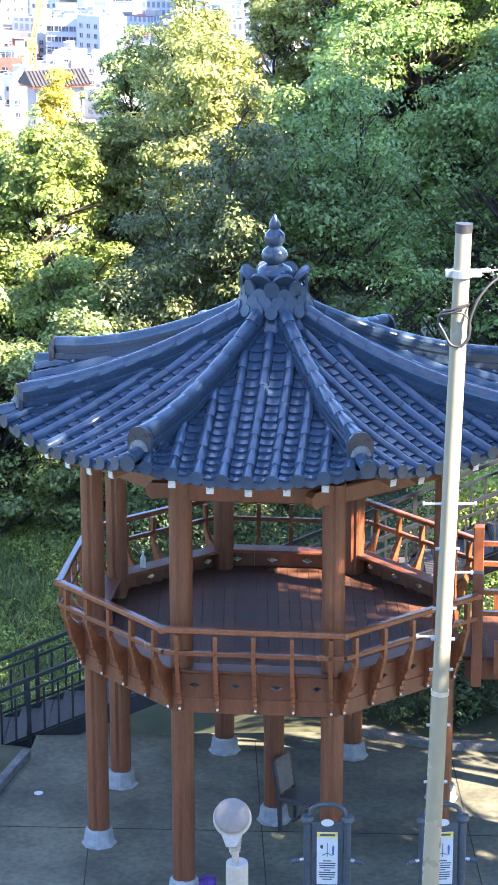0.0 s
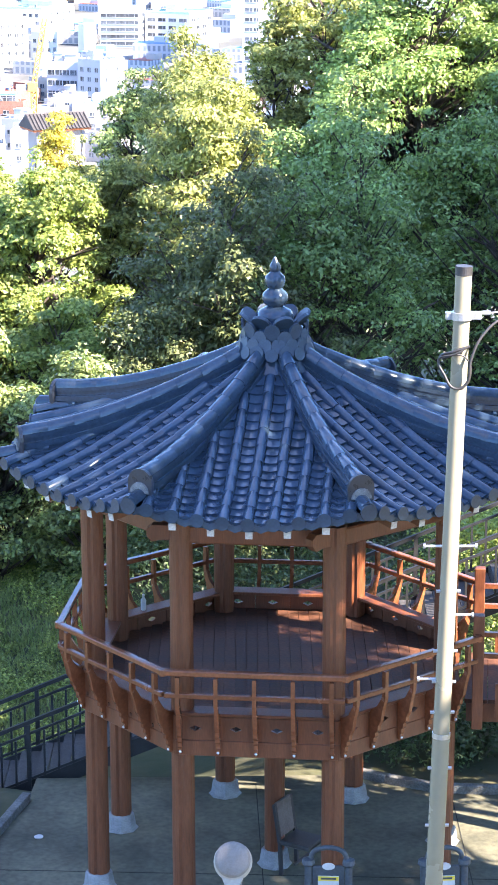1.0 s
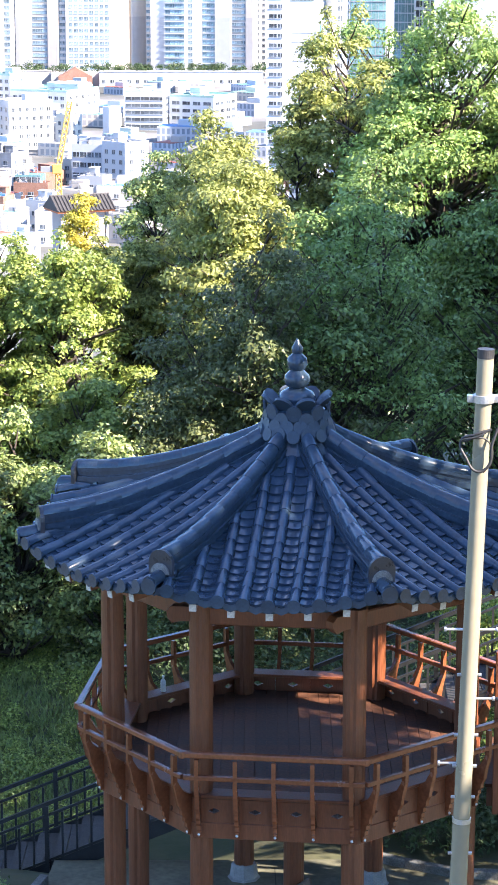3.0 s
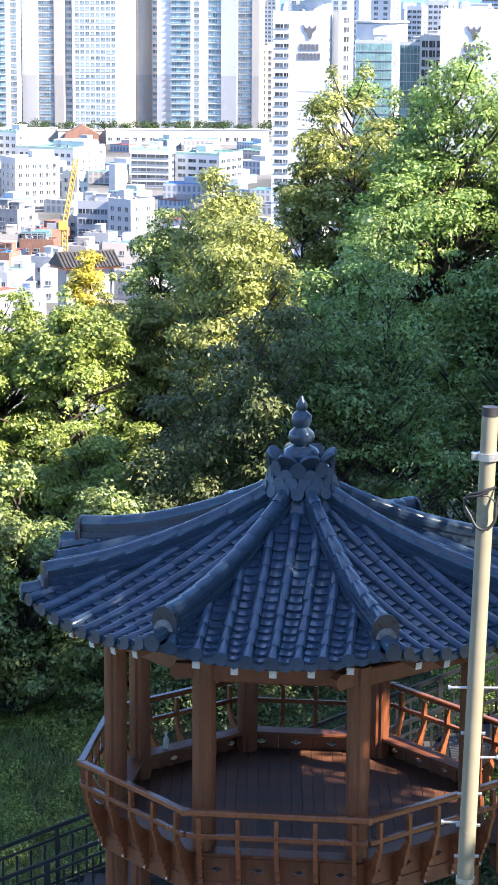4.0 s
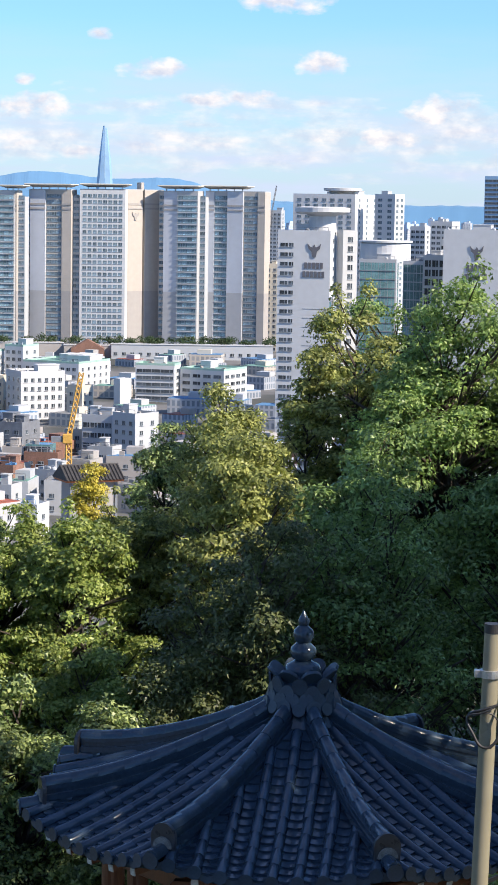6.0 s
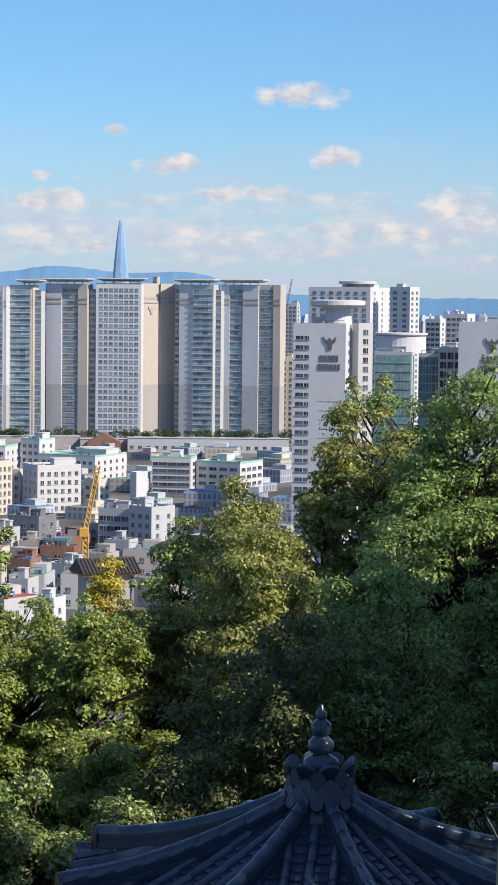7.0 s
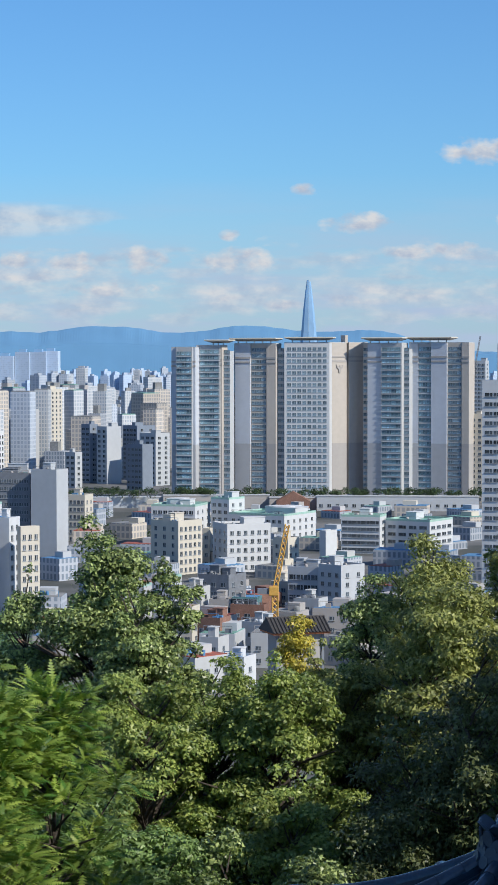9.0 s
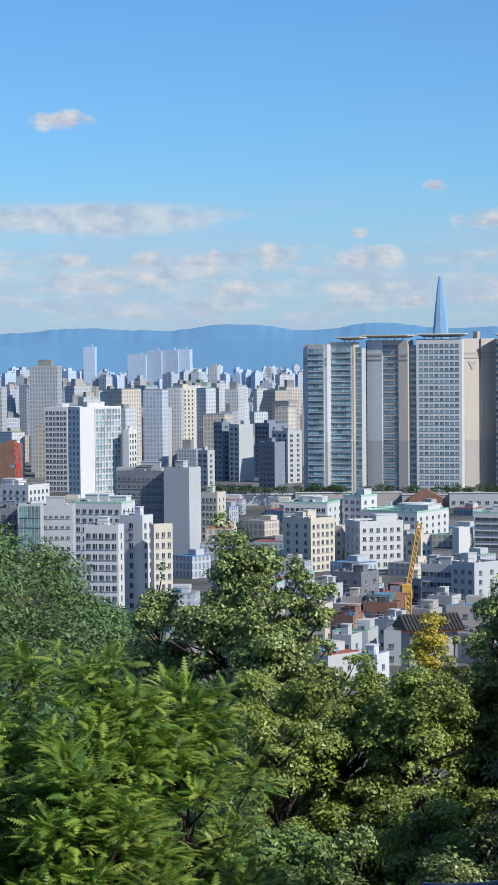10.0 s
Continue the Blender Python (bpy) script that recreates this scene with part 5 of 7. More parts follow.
rnd = random.Random(21)
for dist in (1420, 1500, 1620, 1740, 1880, 2050, 2250, 2500, 2800, 3150, 3550, 4000, 4450):
    az = -17.2 + rnd.uniform(0, 0.4)
    while az < 7.0:
        w = rnd.uniform(8, 16) * (1 if dist < 2300 else 0.8)
        step = math.degrees(w / dist) * (rnd.uniform(1.1, 2.4) if dist < 2300 else rnd.uniform(1.05, 2.2))
        if az < -7.4 or (az > 2.0 and dist > 1700) or (-0.6 < az < 0.5 and dist > 1700):
            h = rnd.choice((18, 26, 38, 45, 52, 58)) * rnd.uniform(0.85, 1.1)
            if dist > 1800 and rnd.random() < 0.35:
                h = rnd.uniform(50, 70)
            if dist < 1700 and az > -9.5:
                h = min(h, 40)
            h = min(h, 74 - dist * 0.0122 * rnd.uniform(1, 1.3)) if dist < 2300 else max(14, min(h, 74 - dist * 0.0045 * rnd.uniform(1, 2.4)))
            far_block(rnd, az + step / 2, dist + rnd.uniform(-40, 40), w, rnd.uniform(10, 18), h, rnd.choice((12, 18, 35, 50, 62)) + rnd.uniform(-5, 5))
        az += step
far_city = mesh_object("far_city", FAR_VERTS, FAR_FACES, FACADES[0])
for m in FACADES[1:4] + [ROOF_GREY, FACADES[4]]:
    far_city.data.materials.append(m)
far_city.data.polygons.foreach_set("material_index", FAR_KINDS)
tagged(far_city, "countless small pale blocks of the distant city", "buildings", kind="stuff")
for az, top, w in ((-13.4, 0.22, 16), (-12.2, 0.02, 26), (-11.75, 0.12, 20), (-11.35, 0.12, 22), (-11.05, 0.14, 22), (-14.55, -0.25, 18)):
    ob = thing("far_tower", "tall slim tower far beyond the city", "tower", toward(az, 0, 3100 if az > -14 else 1450), -az - 14, "far towers")
    d = 3100 if az > -14 else 1450
    ob.location.z = CITY
    h = EYE + d * math.tan(radians(top)) - CITY
    # the farthest towers get haze-tinted walls and roof houses
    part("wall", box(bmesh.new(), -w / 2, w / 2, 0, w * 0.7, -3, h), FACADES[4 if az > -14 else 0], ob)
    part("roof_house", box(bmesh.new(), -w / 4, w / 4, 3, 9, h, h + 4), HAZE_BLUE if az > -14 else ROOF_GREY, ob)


def small_house(rnd, az, dist, w, d, h, turn):
    """A low house of the old quarter with a flat roof, a parapet and a stair head."""
    p = toward(az, 0, dist)
    kind = rnd.choice((1, 2, 2, 3, 4, 5, 5, 5)) if dist < 720 else rnd.choice((1, 3, 3, 4, 5, 5))
    wall = (WHITE_WALL, CREAM_WALL, BROWN_BRICK, PALE_GREY, CONCRETE, TAUPE_WALL)[kind]
    ob = thing("house", "low %s house of the old quarter" % ("white", "cream", "brown brick", "pale grey", "concrete", "taupe")[kind], "house", (p.x, p.y, CITY), -turn - az, "old quarter houses")
    part("wall", box(bmesh.new(), -w / 2, w / 2, 0, d, -2, h), wall if dist < 600 or kind == 2 else FACADES[(0, 1, 2, 2, 2, 2)[kind]], ob)
    part("roof", box(bmesh.new(), -w / 2 + 0.25, w / 2 - 0.25, 0.25, d - 0.25, h, h + 0.15), rnd.choice((ROOF_GREEN, ROOF_GREY, ROOF_GREY, ROOF_RED, ROOF_BLUE)), ob)
    a = w * rnd.uniform(-0.3, 0.1)
    part("stair_head", box(bmesh.new(), a, a + w * 0.42, d * 0.4, d * 0.85, h + 0.15, h + 2.1), wall, ob)
    if dist < 720:
        roof_clutter(ob, rnd, -w / 2 + 0.8, w / 2 - 0.8, 0.6, d * 0.38, h + 0.15)
    n = max(2, int(w / 3.2))
    floors = max(1, int(h / 3))
    centres = [(-w / 2 + w * (i + 0.5) / n, 3.0 * j + 1.7) for j in range(max(0, floors - 2), floors) for i in range(n)]
    if dist < 600:
        windows(ob, Matrix(), centres, 1.3, 1.1, WINDOW)
        windows(ob, Matrix.Translation((w / 2, d / 2, 0)) @ pose(0, 0, 0, 0, 0, 90), [(x * d / w, z) for x, z in centres[-n:]], 1.1, 1.1, WINDOW)


rnd = random.Random(33)
for dist in (500, 545, 590, 640, 690, 745, 800, 860, 920, 985, 1040):
    az = -17.0 + rnd.uniform(0, 0.6)
    while az < 7.2:
        w = rnd.uniform(8, 15)
        step = math.degrees(w / dist) * rnd.uniform(1.3, 2.3)
        if dist > 520 or az < -6.5:
            small_house(rnd, az + step / 2, dist + rnd.uniform(-14, 14), w, rnd.uniform(7, 12), rnd.uniform(4, 8.5) if dist < 640 or az < -10 else rnd.uniform(3, 6), rnd.uniform(8, 50))
        az += step


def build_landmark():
    """The tapering skyscraper with a split crown, scaled down and set near; its blue holds haze."""
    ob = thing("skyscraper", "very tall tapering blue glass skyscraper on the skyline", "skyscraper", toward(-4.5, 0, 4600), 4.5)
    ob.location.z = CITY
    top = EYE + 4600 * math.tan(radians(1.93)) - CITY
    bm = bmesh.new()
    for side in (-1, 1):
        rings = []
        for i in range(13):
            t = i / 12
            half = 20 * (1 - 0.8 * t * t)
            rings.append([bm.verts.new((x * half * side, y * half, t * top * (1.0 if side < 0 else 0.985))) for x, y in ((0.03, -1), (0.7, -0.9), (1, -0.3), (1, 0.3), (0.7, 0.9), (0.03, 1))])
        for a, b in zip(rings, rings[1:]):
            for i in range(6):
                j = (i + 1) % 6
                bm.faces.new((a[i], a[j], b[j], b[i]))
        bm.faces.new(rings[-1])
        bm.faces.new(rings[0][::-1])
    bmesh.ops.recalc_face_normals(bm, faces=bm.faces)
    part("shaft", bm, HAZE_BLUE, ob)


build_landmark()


def build_hills():
    """Wooded ridges that close the horizon, with the blue of haze in their colour."""
    verts, faces = [], []
    n = 900
    for i in range(n + 1):
        az = -30 + 60 * i / n
        near = 0.56 + 0.22 * math.exp(-((az + 9.7) / 1.3) ** 2) + 0.22 * math.exp(-((az + 6.0) / 1.2) ** 2) + 0.13 * math.exp(-((az + 13.4) / 1.4) ** 2) + 0.1 * math.exp(-((az + 3.0) / 1.2) ** 2)
        near += 0.035 * noise.noise((az * 1.3, 0, 0)) + 0.02 * noise.noise((az * 4.2, 5, 0))
        near -= 0.5 * float(smoothstep(-3.2, 0.8, np.array(az)))
        for el, d in ((-1.2, 4650), (near * 0.45, 4720), (near, 4800), (-1.0, 4880)):
            verts.append(tuple(toward(az, el, d)))
    for i in range(n):
        for j in range(3):
            a = 4 * i + j
            faces.append((a, a + 4, a + 5, a + 1))
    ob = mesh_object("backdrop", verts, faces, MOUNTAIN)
    tagged(ob, "blue hazy mountain ridge on the horizon", "mountains", kind="structure")


build_hills()


# ---- trees ----
def leaf_cloud(name, clumps, count, size, mat, parent, seed, droop=0.0, slim=0.55, dense=(1.4, 0.88)):
    """Leaves over the domes of clumps (x, y, z, radius, flatness), each leaf a pointed blade of its own."""
    rng = np.random.default_rng(seed)
    count, size = int(count * dense[0]), size * dense[1]
    c = np.array(clumps, float)
    weight = c[:, 3] ** 2
    pick = rng.choice(len(c), count, p=weight / weight.sum())
    d = rng.normal(size=(count, 3))
    d[:, 2] = np.where(rng.random(count) < 0.65, np.abs(d[:, 2]), d[:, 2])
    d /= np.linalg.norm(d, axis=1)[:, None]
    rad = c[pick, 3] * (0.35 + 0.75 * rng.random(count) ** 0.7)
    at = c[pick, :3] + d * rad[:, None] * np.stack([np.ones(count), np.ones(count), c[pick, 4]], 1)
    out = d * 0.9 + np.array([0, 0, 0.4]) + rng.normal(size=(count, 3)) * 0.45
    out /= np.linalg.norm(out, axis=1)[:, None]
    along = np.cross(out, rng.normal(size=(count, 3)))
    along[:, 2] -= droop
    along -= out * (along * out).sum(1)[:, None]
    along /= np.linalg.norm(along, axis=1)[:, None] + 1e-9
    side = np.cross(along, out)
    ln = size * rng.uniform(0.55, 1.4, count)[:, None]
    wd = ln * slim * 0.46
    v = np.stack([at - along * ln / 2 - side * wd, at - along * ln * 0.3 + side * wd, at + along * ln / 2], 1).reshape(-1, 3)
    me = bpy.data.meshes.new(name)
    me.vertices.add(3 * count)
    me.vertices.foreach_set("co", v.astype(np.float32).ravel())
    me.loops.add(3 * count)
    me.loops.foreach_set("vertex_index", np.arange(3 * count, dtype=np.int32))
    me.polygons.add(count)
    me.polygons.foreach_set("loop_start", (np.arange(count) * 3).astype(np.int32))
    me.update(calc_edges=True)
    me.materials.append(mat)
    ob = new(name, me)
    ob.parent = parent
    return ob


def frond_cloud(name, clumps, count, size, mat, parent, seed):
    """Feathery compound leaves that spread from the clumps: a stalk with pairs of pointed leaflets."""
    rng = np.random.default_rng(seed)
    c = np.array(clumps)
    weight = c[:, 3] ** 1.6
    pick = rng.choice(len(c), count, p=weight / weight.sum())
    turn = rng.uniform(0, 2 * np.pi, count)
    lift = rng.uniform(-0.15, 1.45, count)
    d = np.stack([np.cos(turn) * np.cos(lift), np.sin(turn) * np.cos(lift), np.sin(lift)], 1)
    root = c[pick, :3] + d * (c[pick, 3] * rng.uniform(0.25, 0.85, count))[:, None] * np.stack([np.ones(count), np.ones(count), c[pick, 4]], 1)
    along = d * np.array([1, 1, 0.35]) + np.array([0, 0, 0.12]) + rng.normal(size=(count, 3)) * 0.22
    along /= np.linalg.norm(along, axis=1)[:, None]
    up = np.array([0, 0, 1.0]) + d * 0.45 + rng.normal(size=(count, 3)) * 0.3
    side = np.cross(along, up)
    side /= np.linalg.norm(side, axis=1)[:, None]
    face = np.cross(side, along)
    length = size * rng.uniform(0.6, 1.3, count)
    pairs = 8
    stalk, tips = [], []
    for k in range(pairs + 1):
        f = k / pairs
        stalk.append(root + along * (length * f)[:, None] - face * (length * 0.3 * f * f)[:, None])
    for k in range(pairs):
        f = (k + 0.6) / pairs
        wide = length * 0.27 * math.sin(math.pi * (0.16 + 0.76 * f)) * rng.uniform(0.85, 1.1, count)
        base = (stalk[k] + stalk[k + 1]) / 2 + along * (length * 0.05)[:, None] - face * (wide * 0.25)[:, None]
        tips += [base - side * wide[:, None], base + side * wide[:, None]]
    per = 3 * pairs + 1
    v = np.stack(stalk + tips, 1).reshape(-1, 3)
    tri = []
    for k in range(pairs):
        tri += [(k, k + 1, pairs + 1 + 2 * k), (k + 1, k, pairs + 2 + 2 * k)]
    f = (np.arange(count)[:, None, None] * per + np.array(tri)[None]).reshape(-1, 3)
    me = bpy.data.meshes.new(name)
    me.vertices.add(len(v))
    me.vertices.foreach_set("co", v.astype(np.float32).ravel())
    me.loops.add(f.size)
    me.loops.foreach_set("vertex_index", f.astype(np.int32).ravel())
    me.polygons.add(len(f))
    me.polygons.foreach_set("loop_start", (np.arange(len(f)) * 3).astype(np.int32))
    me.update(calc_edges=True)
    me.materials.append(mat)
    ob = new(name, me)
    ob.parent = parent
    return ob


def crown_clumps(rng, rx, rz, zc, count, small=0.5, big=1.0, top=1.0, many=2.4):
    """Clumps over and inside an uneven egg of half-widths rx, rz round the height zc."""
    clumps = []
    lobes = rng.normal(size=(7, 3))
    lobes /= np.linalg.norm(lobes, axis=1)[:, None]
    for i in range(int(count * many)):
        d = rng.normal(size=3)
        d /= np.linalg.norm(d)
        reach = 0.7 + 0.35 * max(0.0, float((lobes @ d).max())) ** 5
        shoot = rng.random() < 0.22 and d[2] > -0.3
        reach *= rng.uniform(0.95, 1.08) if shoot else rng.uniform(0.35, 1.0) ** 0.5
        taper = 1 - 0.3 * max(d[2], 0) * top
        size = rng.uniform(small, big) * (0.5 if shoot else rng.uniform(0.6, 1.15))
        clumps.append((d[0] * rx * reach * taper, d[1] * rx * reach * taper, zc + d[2] * rz * reach, size, rng.uniform(1.0, 1.9) if shoot else rng.uniform(0.4, 0.85)))
    low, crest = zc - rz, max(c[2] + 0.5 * c[3] for c in clumps)
    stretch = 2 * rz / (crest - low)
    return [(x, y, low + (z - low) * stretch, r, f) for x, y, z, r, f in clumps]


def trunk_mesh(rng, height, radius, limbs, rx, zc):
    """A tapered, bent trunk with limbs that reach into the crown."""
    bm = bmesh.new()
    p, r = Vector((0, 0, -0.4)), radius
    steps = 6
    pts = [p]
    for i in range(steps):
        q = Vector((rng.normal() * 0.1 * height / 8, rng.normal() * 0.1 * height / 8, (i + 1) / steps * height))
        r2 = radius * (1 - 0.8 * (i + 1) / steps)
        rod(bm, p, q, r, r2, 9)
        p, r = q, r2
        pts.append(q)
    for i in range(limbs):
        k = int(rng.integers(2, steps))
        a = rng.uniform(0, 2 * math.pi)
        base = pts[k]
        lr = radius * 0.45 * (1 - 0.6 * k / steps) + 0.02
        mid = base + Vector((math.cos(a), math.sin(a), 0.8)) * rx * 0.4
        tip = mid + Vector((math.cos(a + rng.normal() * 0.5), math.sin(a + rng.normal() * 0.5), 0.5)) * rx * 0.45
        rod(bm, base, mid, lr, lr * 0.65, 7)
        rod(bm, mid, tip, lr * 0.65, lr * 0.2, 6)
        for s in (-1, 1):
            rod(bm, mid, mid + Vector((math.cos(a + s), math.sin(a + s), 0.4)) * rx * 0.35, lr * 0.45, lr * 0.12, 5)
    return bm


def branches(clumps, zc, crown_h, radius, parent):
    """Bent, tapering branches from the stem to the clumps of leaves."""
    verts, faces = [], []
    for x, y, z, r, flat in clumps:
        reach = math.hypot(x, y)
        start = Vector((0, 0, max(z - 0.75 * reach - 0.3, zc - crown_h * 0.42)))
        end = Vector((x, y, z))
        mid = start.lerp(end, 0.5) + Vector((0, 0, -0.12 * reach))
        thick = min(0.3 * radius, 0.02 + 0.02 * reach)
        for p, q, r0, r1 in ((start, mid, thick, thick * 0.65), (mid, end, thick * 0.65, thick * 0.25)):
            along = (q - p).normalized()
            side = along.orthogonal().normalized()
            other = along.cross(side)
            n = len(verts)
            for c, rr in ((p, r0), (q, r1)):
                verts.extend(tuple(c + (side * math.cos(a) + other * math.sin(a)) * rr) for a in (0, 1.571, 3.142, 4.712))
            faces.extend((n + k, n + (k + 1) % 4, n + 4 + (k + 1) % 4, n + 4 + k) for k in range(4))
    tagged(mesh_object("branching", verts, faces, BARK, parent), kind="stuff")


def tree(label, az, dist, top_el, rx, crown_h, leaves, leaf, mat, seed, clumps=70, small=0.35, big=0.8, droop=0.0, slim=0.75, radius=0.16, limbs=9, group="hillside trees", top=1.0, name="tree", many=1.5, fronds=False):
    """A tree whose crown top reaches an elevation seen from the lookout."""
    p = toward(az, top_el, dist)
    ground = float(ground_height(p.x, p.y))
    rng = np.random.default_rng(seed)
    ob = thing(name, label, "tree", (p.x, p.y, ground), 0, group)
    high = max(p.z - ground, crown_h * 0.8)
    zc = high - crown_h / 2
    part("trunk", trunk_mesh(rng, max(zc + crown_h * 0.2, 1.5), radius, limbs, rx, zc), BARK, ob)
    cl = crown_clumps(rng, rx, crown_h / 2, zc, clumps, small, big, top, many)
    branches(cl, zc, crown_h, radius, ob)
    if fronds:
        frond_cloud("crown", cl, leaves, leaf, mat, ob, seed + 1)
    else:
        leaf_cloud("crown", cl, leaves, leaf * 0.88, mat, ob, seed + 1, droop, slim, (1.85, 0.73) if group == "bank trees" else (1.4, 0.88))
    return ob


# bright ends of the ranges are raised to hold sunlight on the leaves
LEAF_GREEN = leaf_material("green leaves", (0.085, 0.15, 0.045), (0.28, 0.40, 0.125))
LEAF_OLIVE = leaf_material("olive leaves", (0.12, 0.15, 0.042), (0.43, 0.45, 0.14))
LEAF_GOLD = leaf_material("turning leaves", (0.34, 0.32, 0.05), (0.62, 0.50, 0.08))
# wide range: shaded and sunlit leaf tones both put into the colour
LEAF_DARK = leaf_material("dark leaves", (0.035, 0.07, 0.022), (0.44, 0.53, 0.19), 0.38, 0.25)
LEAF_BRIGHT = leaf_material("sun-bright leaves", (0.11, 0.18, 0.04), (0.40, 0.46, 0.12))
LEAF_FEATHER = leaf_material("feathery leaves", (0.06, 0.16, 0.03), (0.42, 0.52, 0.11), 0.45, 0.45)
LEAF_WOOD = leaf_material("distant wood leaves", (0.035, 0.085, 0.035), (0.17, 0.26, 0.085), 0.6, 0.2)
# undergrowth colour is darkened to hold the shade it grows in
LEAF_SHADE = leaf_material("shade-dark undergrowth leaves", (0.045, 0.08, 0.03), (0.11, 0.16, 0.06))
LEAF_FRESH = leaf_material("light green leaves", (0.09, 0.17, 0.05), (0.37, 0.50, 0.15))
LEAF_DEEP = leaf_material("deep green leaves", (0.03, 0.055, 0.025), (0.06, 0.10, 0.035))
# darker copy of the olive leaves, for trees that stand in shade
LEAF_DUSK = leaf_material("shade-dulled green leaves", (0.07, 0.095, 0.035), (0.17, 0.195, 0.07))

# right of the pavilion
tree("tall tree with lit green upper leaves and a shaded foot", 4.2, 55, -1.6, 3.5, 11.5, 100000, 0.138, LEAF_FRESH, 11, 200, 0.35, 0.8, radius=0.34, limbs=16, many=2.3)
tree("olive tree beside a taller green one", 1.9, 58, -2.0, 2.6, 12.0, 50000, 0.132, LEAF_OLIVE, 31, 90, 0.3, 0.65, radius=0.16, many=2.3)
tree("leafy olive tree low beside a taller one", 0.7, 57, -3.6, 1.5, 9.0, 24000, 0.132, LEAF_OLIVE, 58, 70, 0.3, 0.65)
tree("green tree in the middle of the thicket", 2.2, 47, -5.4, 2.0, 9.0, 17000, 0.13, LEAF_GREEN, 59, 90, 0.35, 0.7)
tree("slim green tree beyond a taller one", 2.9, 60, -2.3, 2.1, 10.0, 32000, 0.132, LEAF_GREEN, 33, 80, 0.35, 0.7)
tree("green tree in the shade with thin leaves", 2.9, 43, -6.6, 2.0, 9.0, 15000, 0.12, LEAF_GREEN, 32, 90, 0.3, 0.65, radius=0.2, limbs=6)
tree("green tree beyond the tall one", 6.6, 56, -2.6, 2.2, 9.0, 22000, 0.14, LEAF_GREEN, 70, 70, 0.35, 0.75)
tree("leafy green tree at the edge of the wood", 7.0, 48, -6.3, 2.1, 10.0, 10000, 0.138, LEAF_GREEN, 56, 90, 0.35, 0.75)
tree("green tree close beside the tall one", 5.6, 50, -6.1, 2.4, 10.0, 30000, 0.14, LEAF_GREEN, 57, 110, 0.4, 0.8)
# behind the pavilion
tree("olive green tree with drooping leaves", -1.4, 55, -4.5, 2.2, 10.0, 40000, 0.14, LEAF_OLIVE, 81, 120, 0.3, 0.7, droop=0.8, slim=0.55)
tree("yellowing tree with drooping leaves", -0.8, 52, -5.8, 2.1, 8.0, 38000, 0.156, LEAF_OLIVE, 34, 100, 0.3, 0.7, droop=0.9, slim=0.52)
tree("dark slender tree with some sun-bright leaf tones", -2.9, 60, -5.5, 1.2, 8.0, 24000, 0.126, LEAF_DARK, 35, 70, 0.3, 0.55)
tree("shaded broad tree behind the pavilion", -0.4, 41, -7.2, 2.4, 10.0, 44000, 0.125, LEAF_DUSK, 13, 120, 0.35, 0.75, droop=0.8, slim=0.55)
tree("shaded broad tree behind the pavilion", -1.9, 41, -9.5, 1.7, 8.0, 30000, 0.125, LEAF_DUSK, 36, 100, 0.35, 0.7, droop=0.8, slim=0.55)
tree("shaded leafy tree near the tall one", 1.4, 42, -8.2, 1.9, 8.0, 15000, 0.12, LEAF_GREEN, 37, 90, 0.3, 0.65, radius=0.18, limbs=5)
# the lit trees of the slope
tree("sunlit yellow-green tree on the slope", -3.7, 54, -7.8, 2.0, 7.0, 36000, 0.126, LEAF_OLIVE, 14, 90, 0.3, 0.6)
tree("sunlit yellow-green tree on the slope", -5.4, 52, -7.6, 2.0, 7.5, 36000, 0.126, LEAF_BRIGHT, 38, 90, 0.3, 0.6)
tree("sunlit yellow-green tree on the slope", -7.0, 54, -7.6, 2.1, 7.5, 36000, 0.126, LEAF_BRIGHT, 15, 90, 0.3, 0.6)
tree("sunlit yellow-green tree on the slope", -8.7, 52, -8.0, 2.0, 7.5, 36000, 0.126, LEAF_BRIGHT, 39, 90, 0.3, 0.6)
tree("small bright green tree below larger ones", -4.9, 45, -10.4, 0.9, 5.0, 16000, 0.108, LEAF_BRIGHT, 40, 40, 0.25, 0.5, limbs=6, radius=0.1)
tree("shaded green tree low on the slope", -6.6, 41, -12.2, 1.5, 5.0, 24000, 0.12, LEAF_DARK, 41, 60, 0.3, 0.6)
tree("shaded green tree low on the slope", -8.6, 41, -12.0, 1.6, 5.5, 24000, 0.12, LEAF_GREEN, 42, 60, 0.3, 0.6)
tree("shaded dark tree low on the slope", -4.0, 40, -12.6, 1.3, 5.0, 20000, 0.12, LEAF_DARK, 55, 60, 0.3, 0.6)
tree("narrow ginkgo turning golden yellow", -4.7, 66, -6.6, 0.55, 4.0, 9000, 0.108, LEAF_GOLD, 43, 30, 0.2, 0.4, radius=0.08, limbs=6)
tree("low yellowing tree beside the ginkgo", -4.2, 64, -7.2, 0.7, 3.0, 9000, 0.108, LEAF_OLIVE, 44, 30, 0.2, 0.4, radius=0.08, limbs=6)
tree("dark leafy tree with some sun-bright leaf tones", -9.75, 60, -4.15, 2.6, 11.0, 70000, 0.138, LEAF_DARK, 16, 170, 0.3, 0.7, top=2.0)
tree("dark leafy tree with some sun-bright leaf tones", -8.3, 60, -5.3, 1.6, 9.0, 30000, 0.138, LEAF_DARK, 45, 70, 0.25, 0.55)
tree("dark leafy tree with some sun-bright leaf tones", -11.7, 61, -5.4, 1.5, 9.0, 34000, 0.138, LEAF_DARK, 46, 95, 0.25, 0.6)
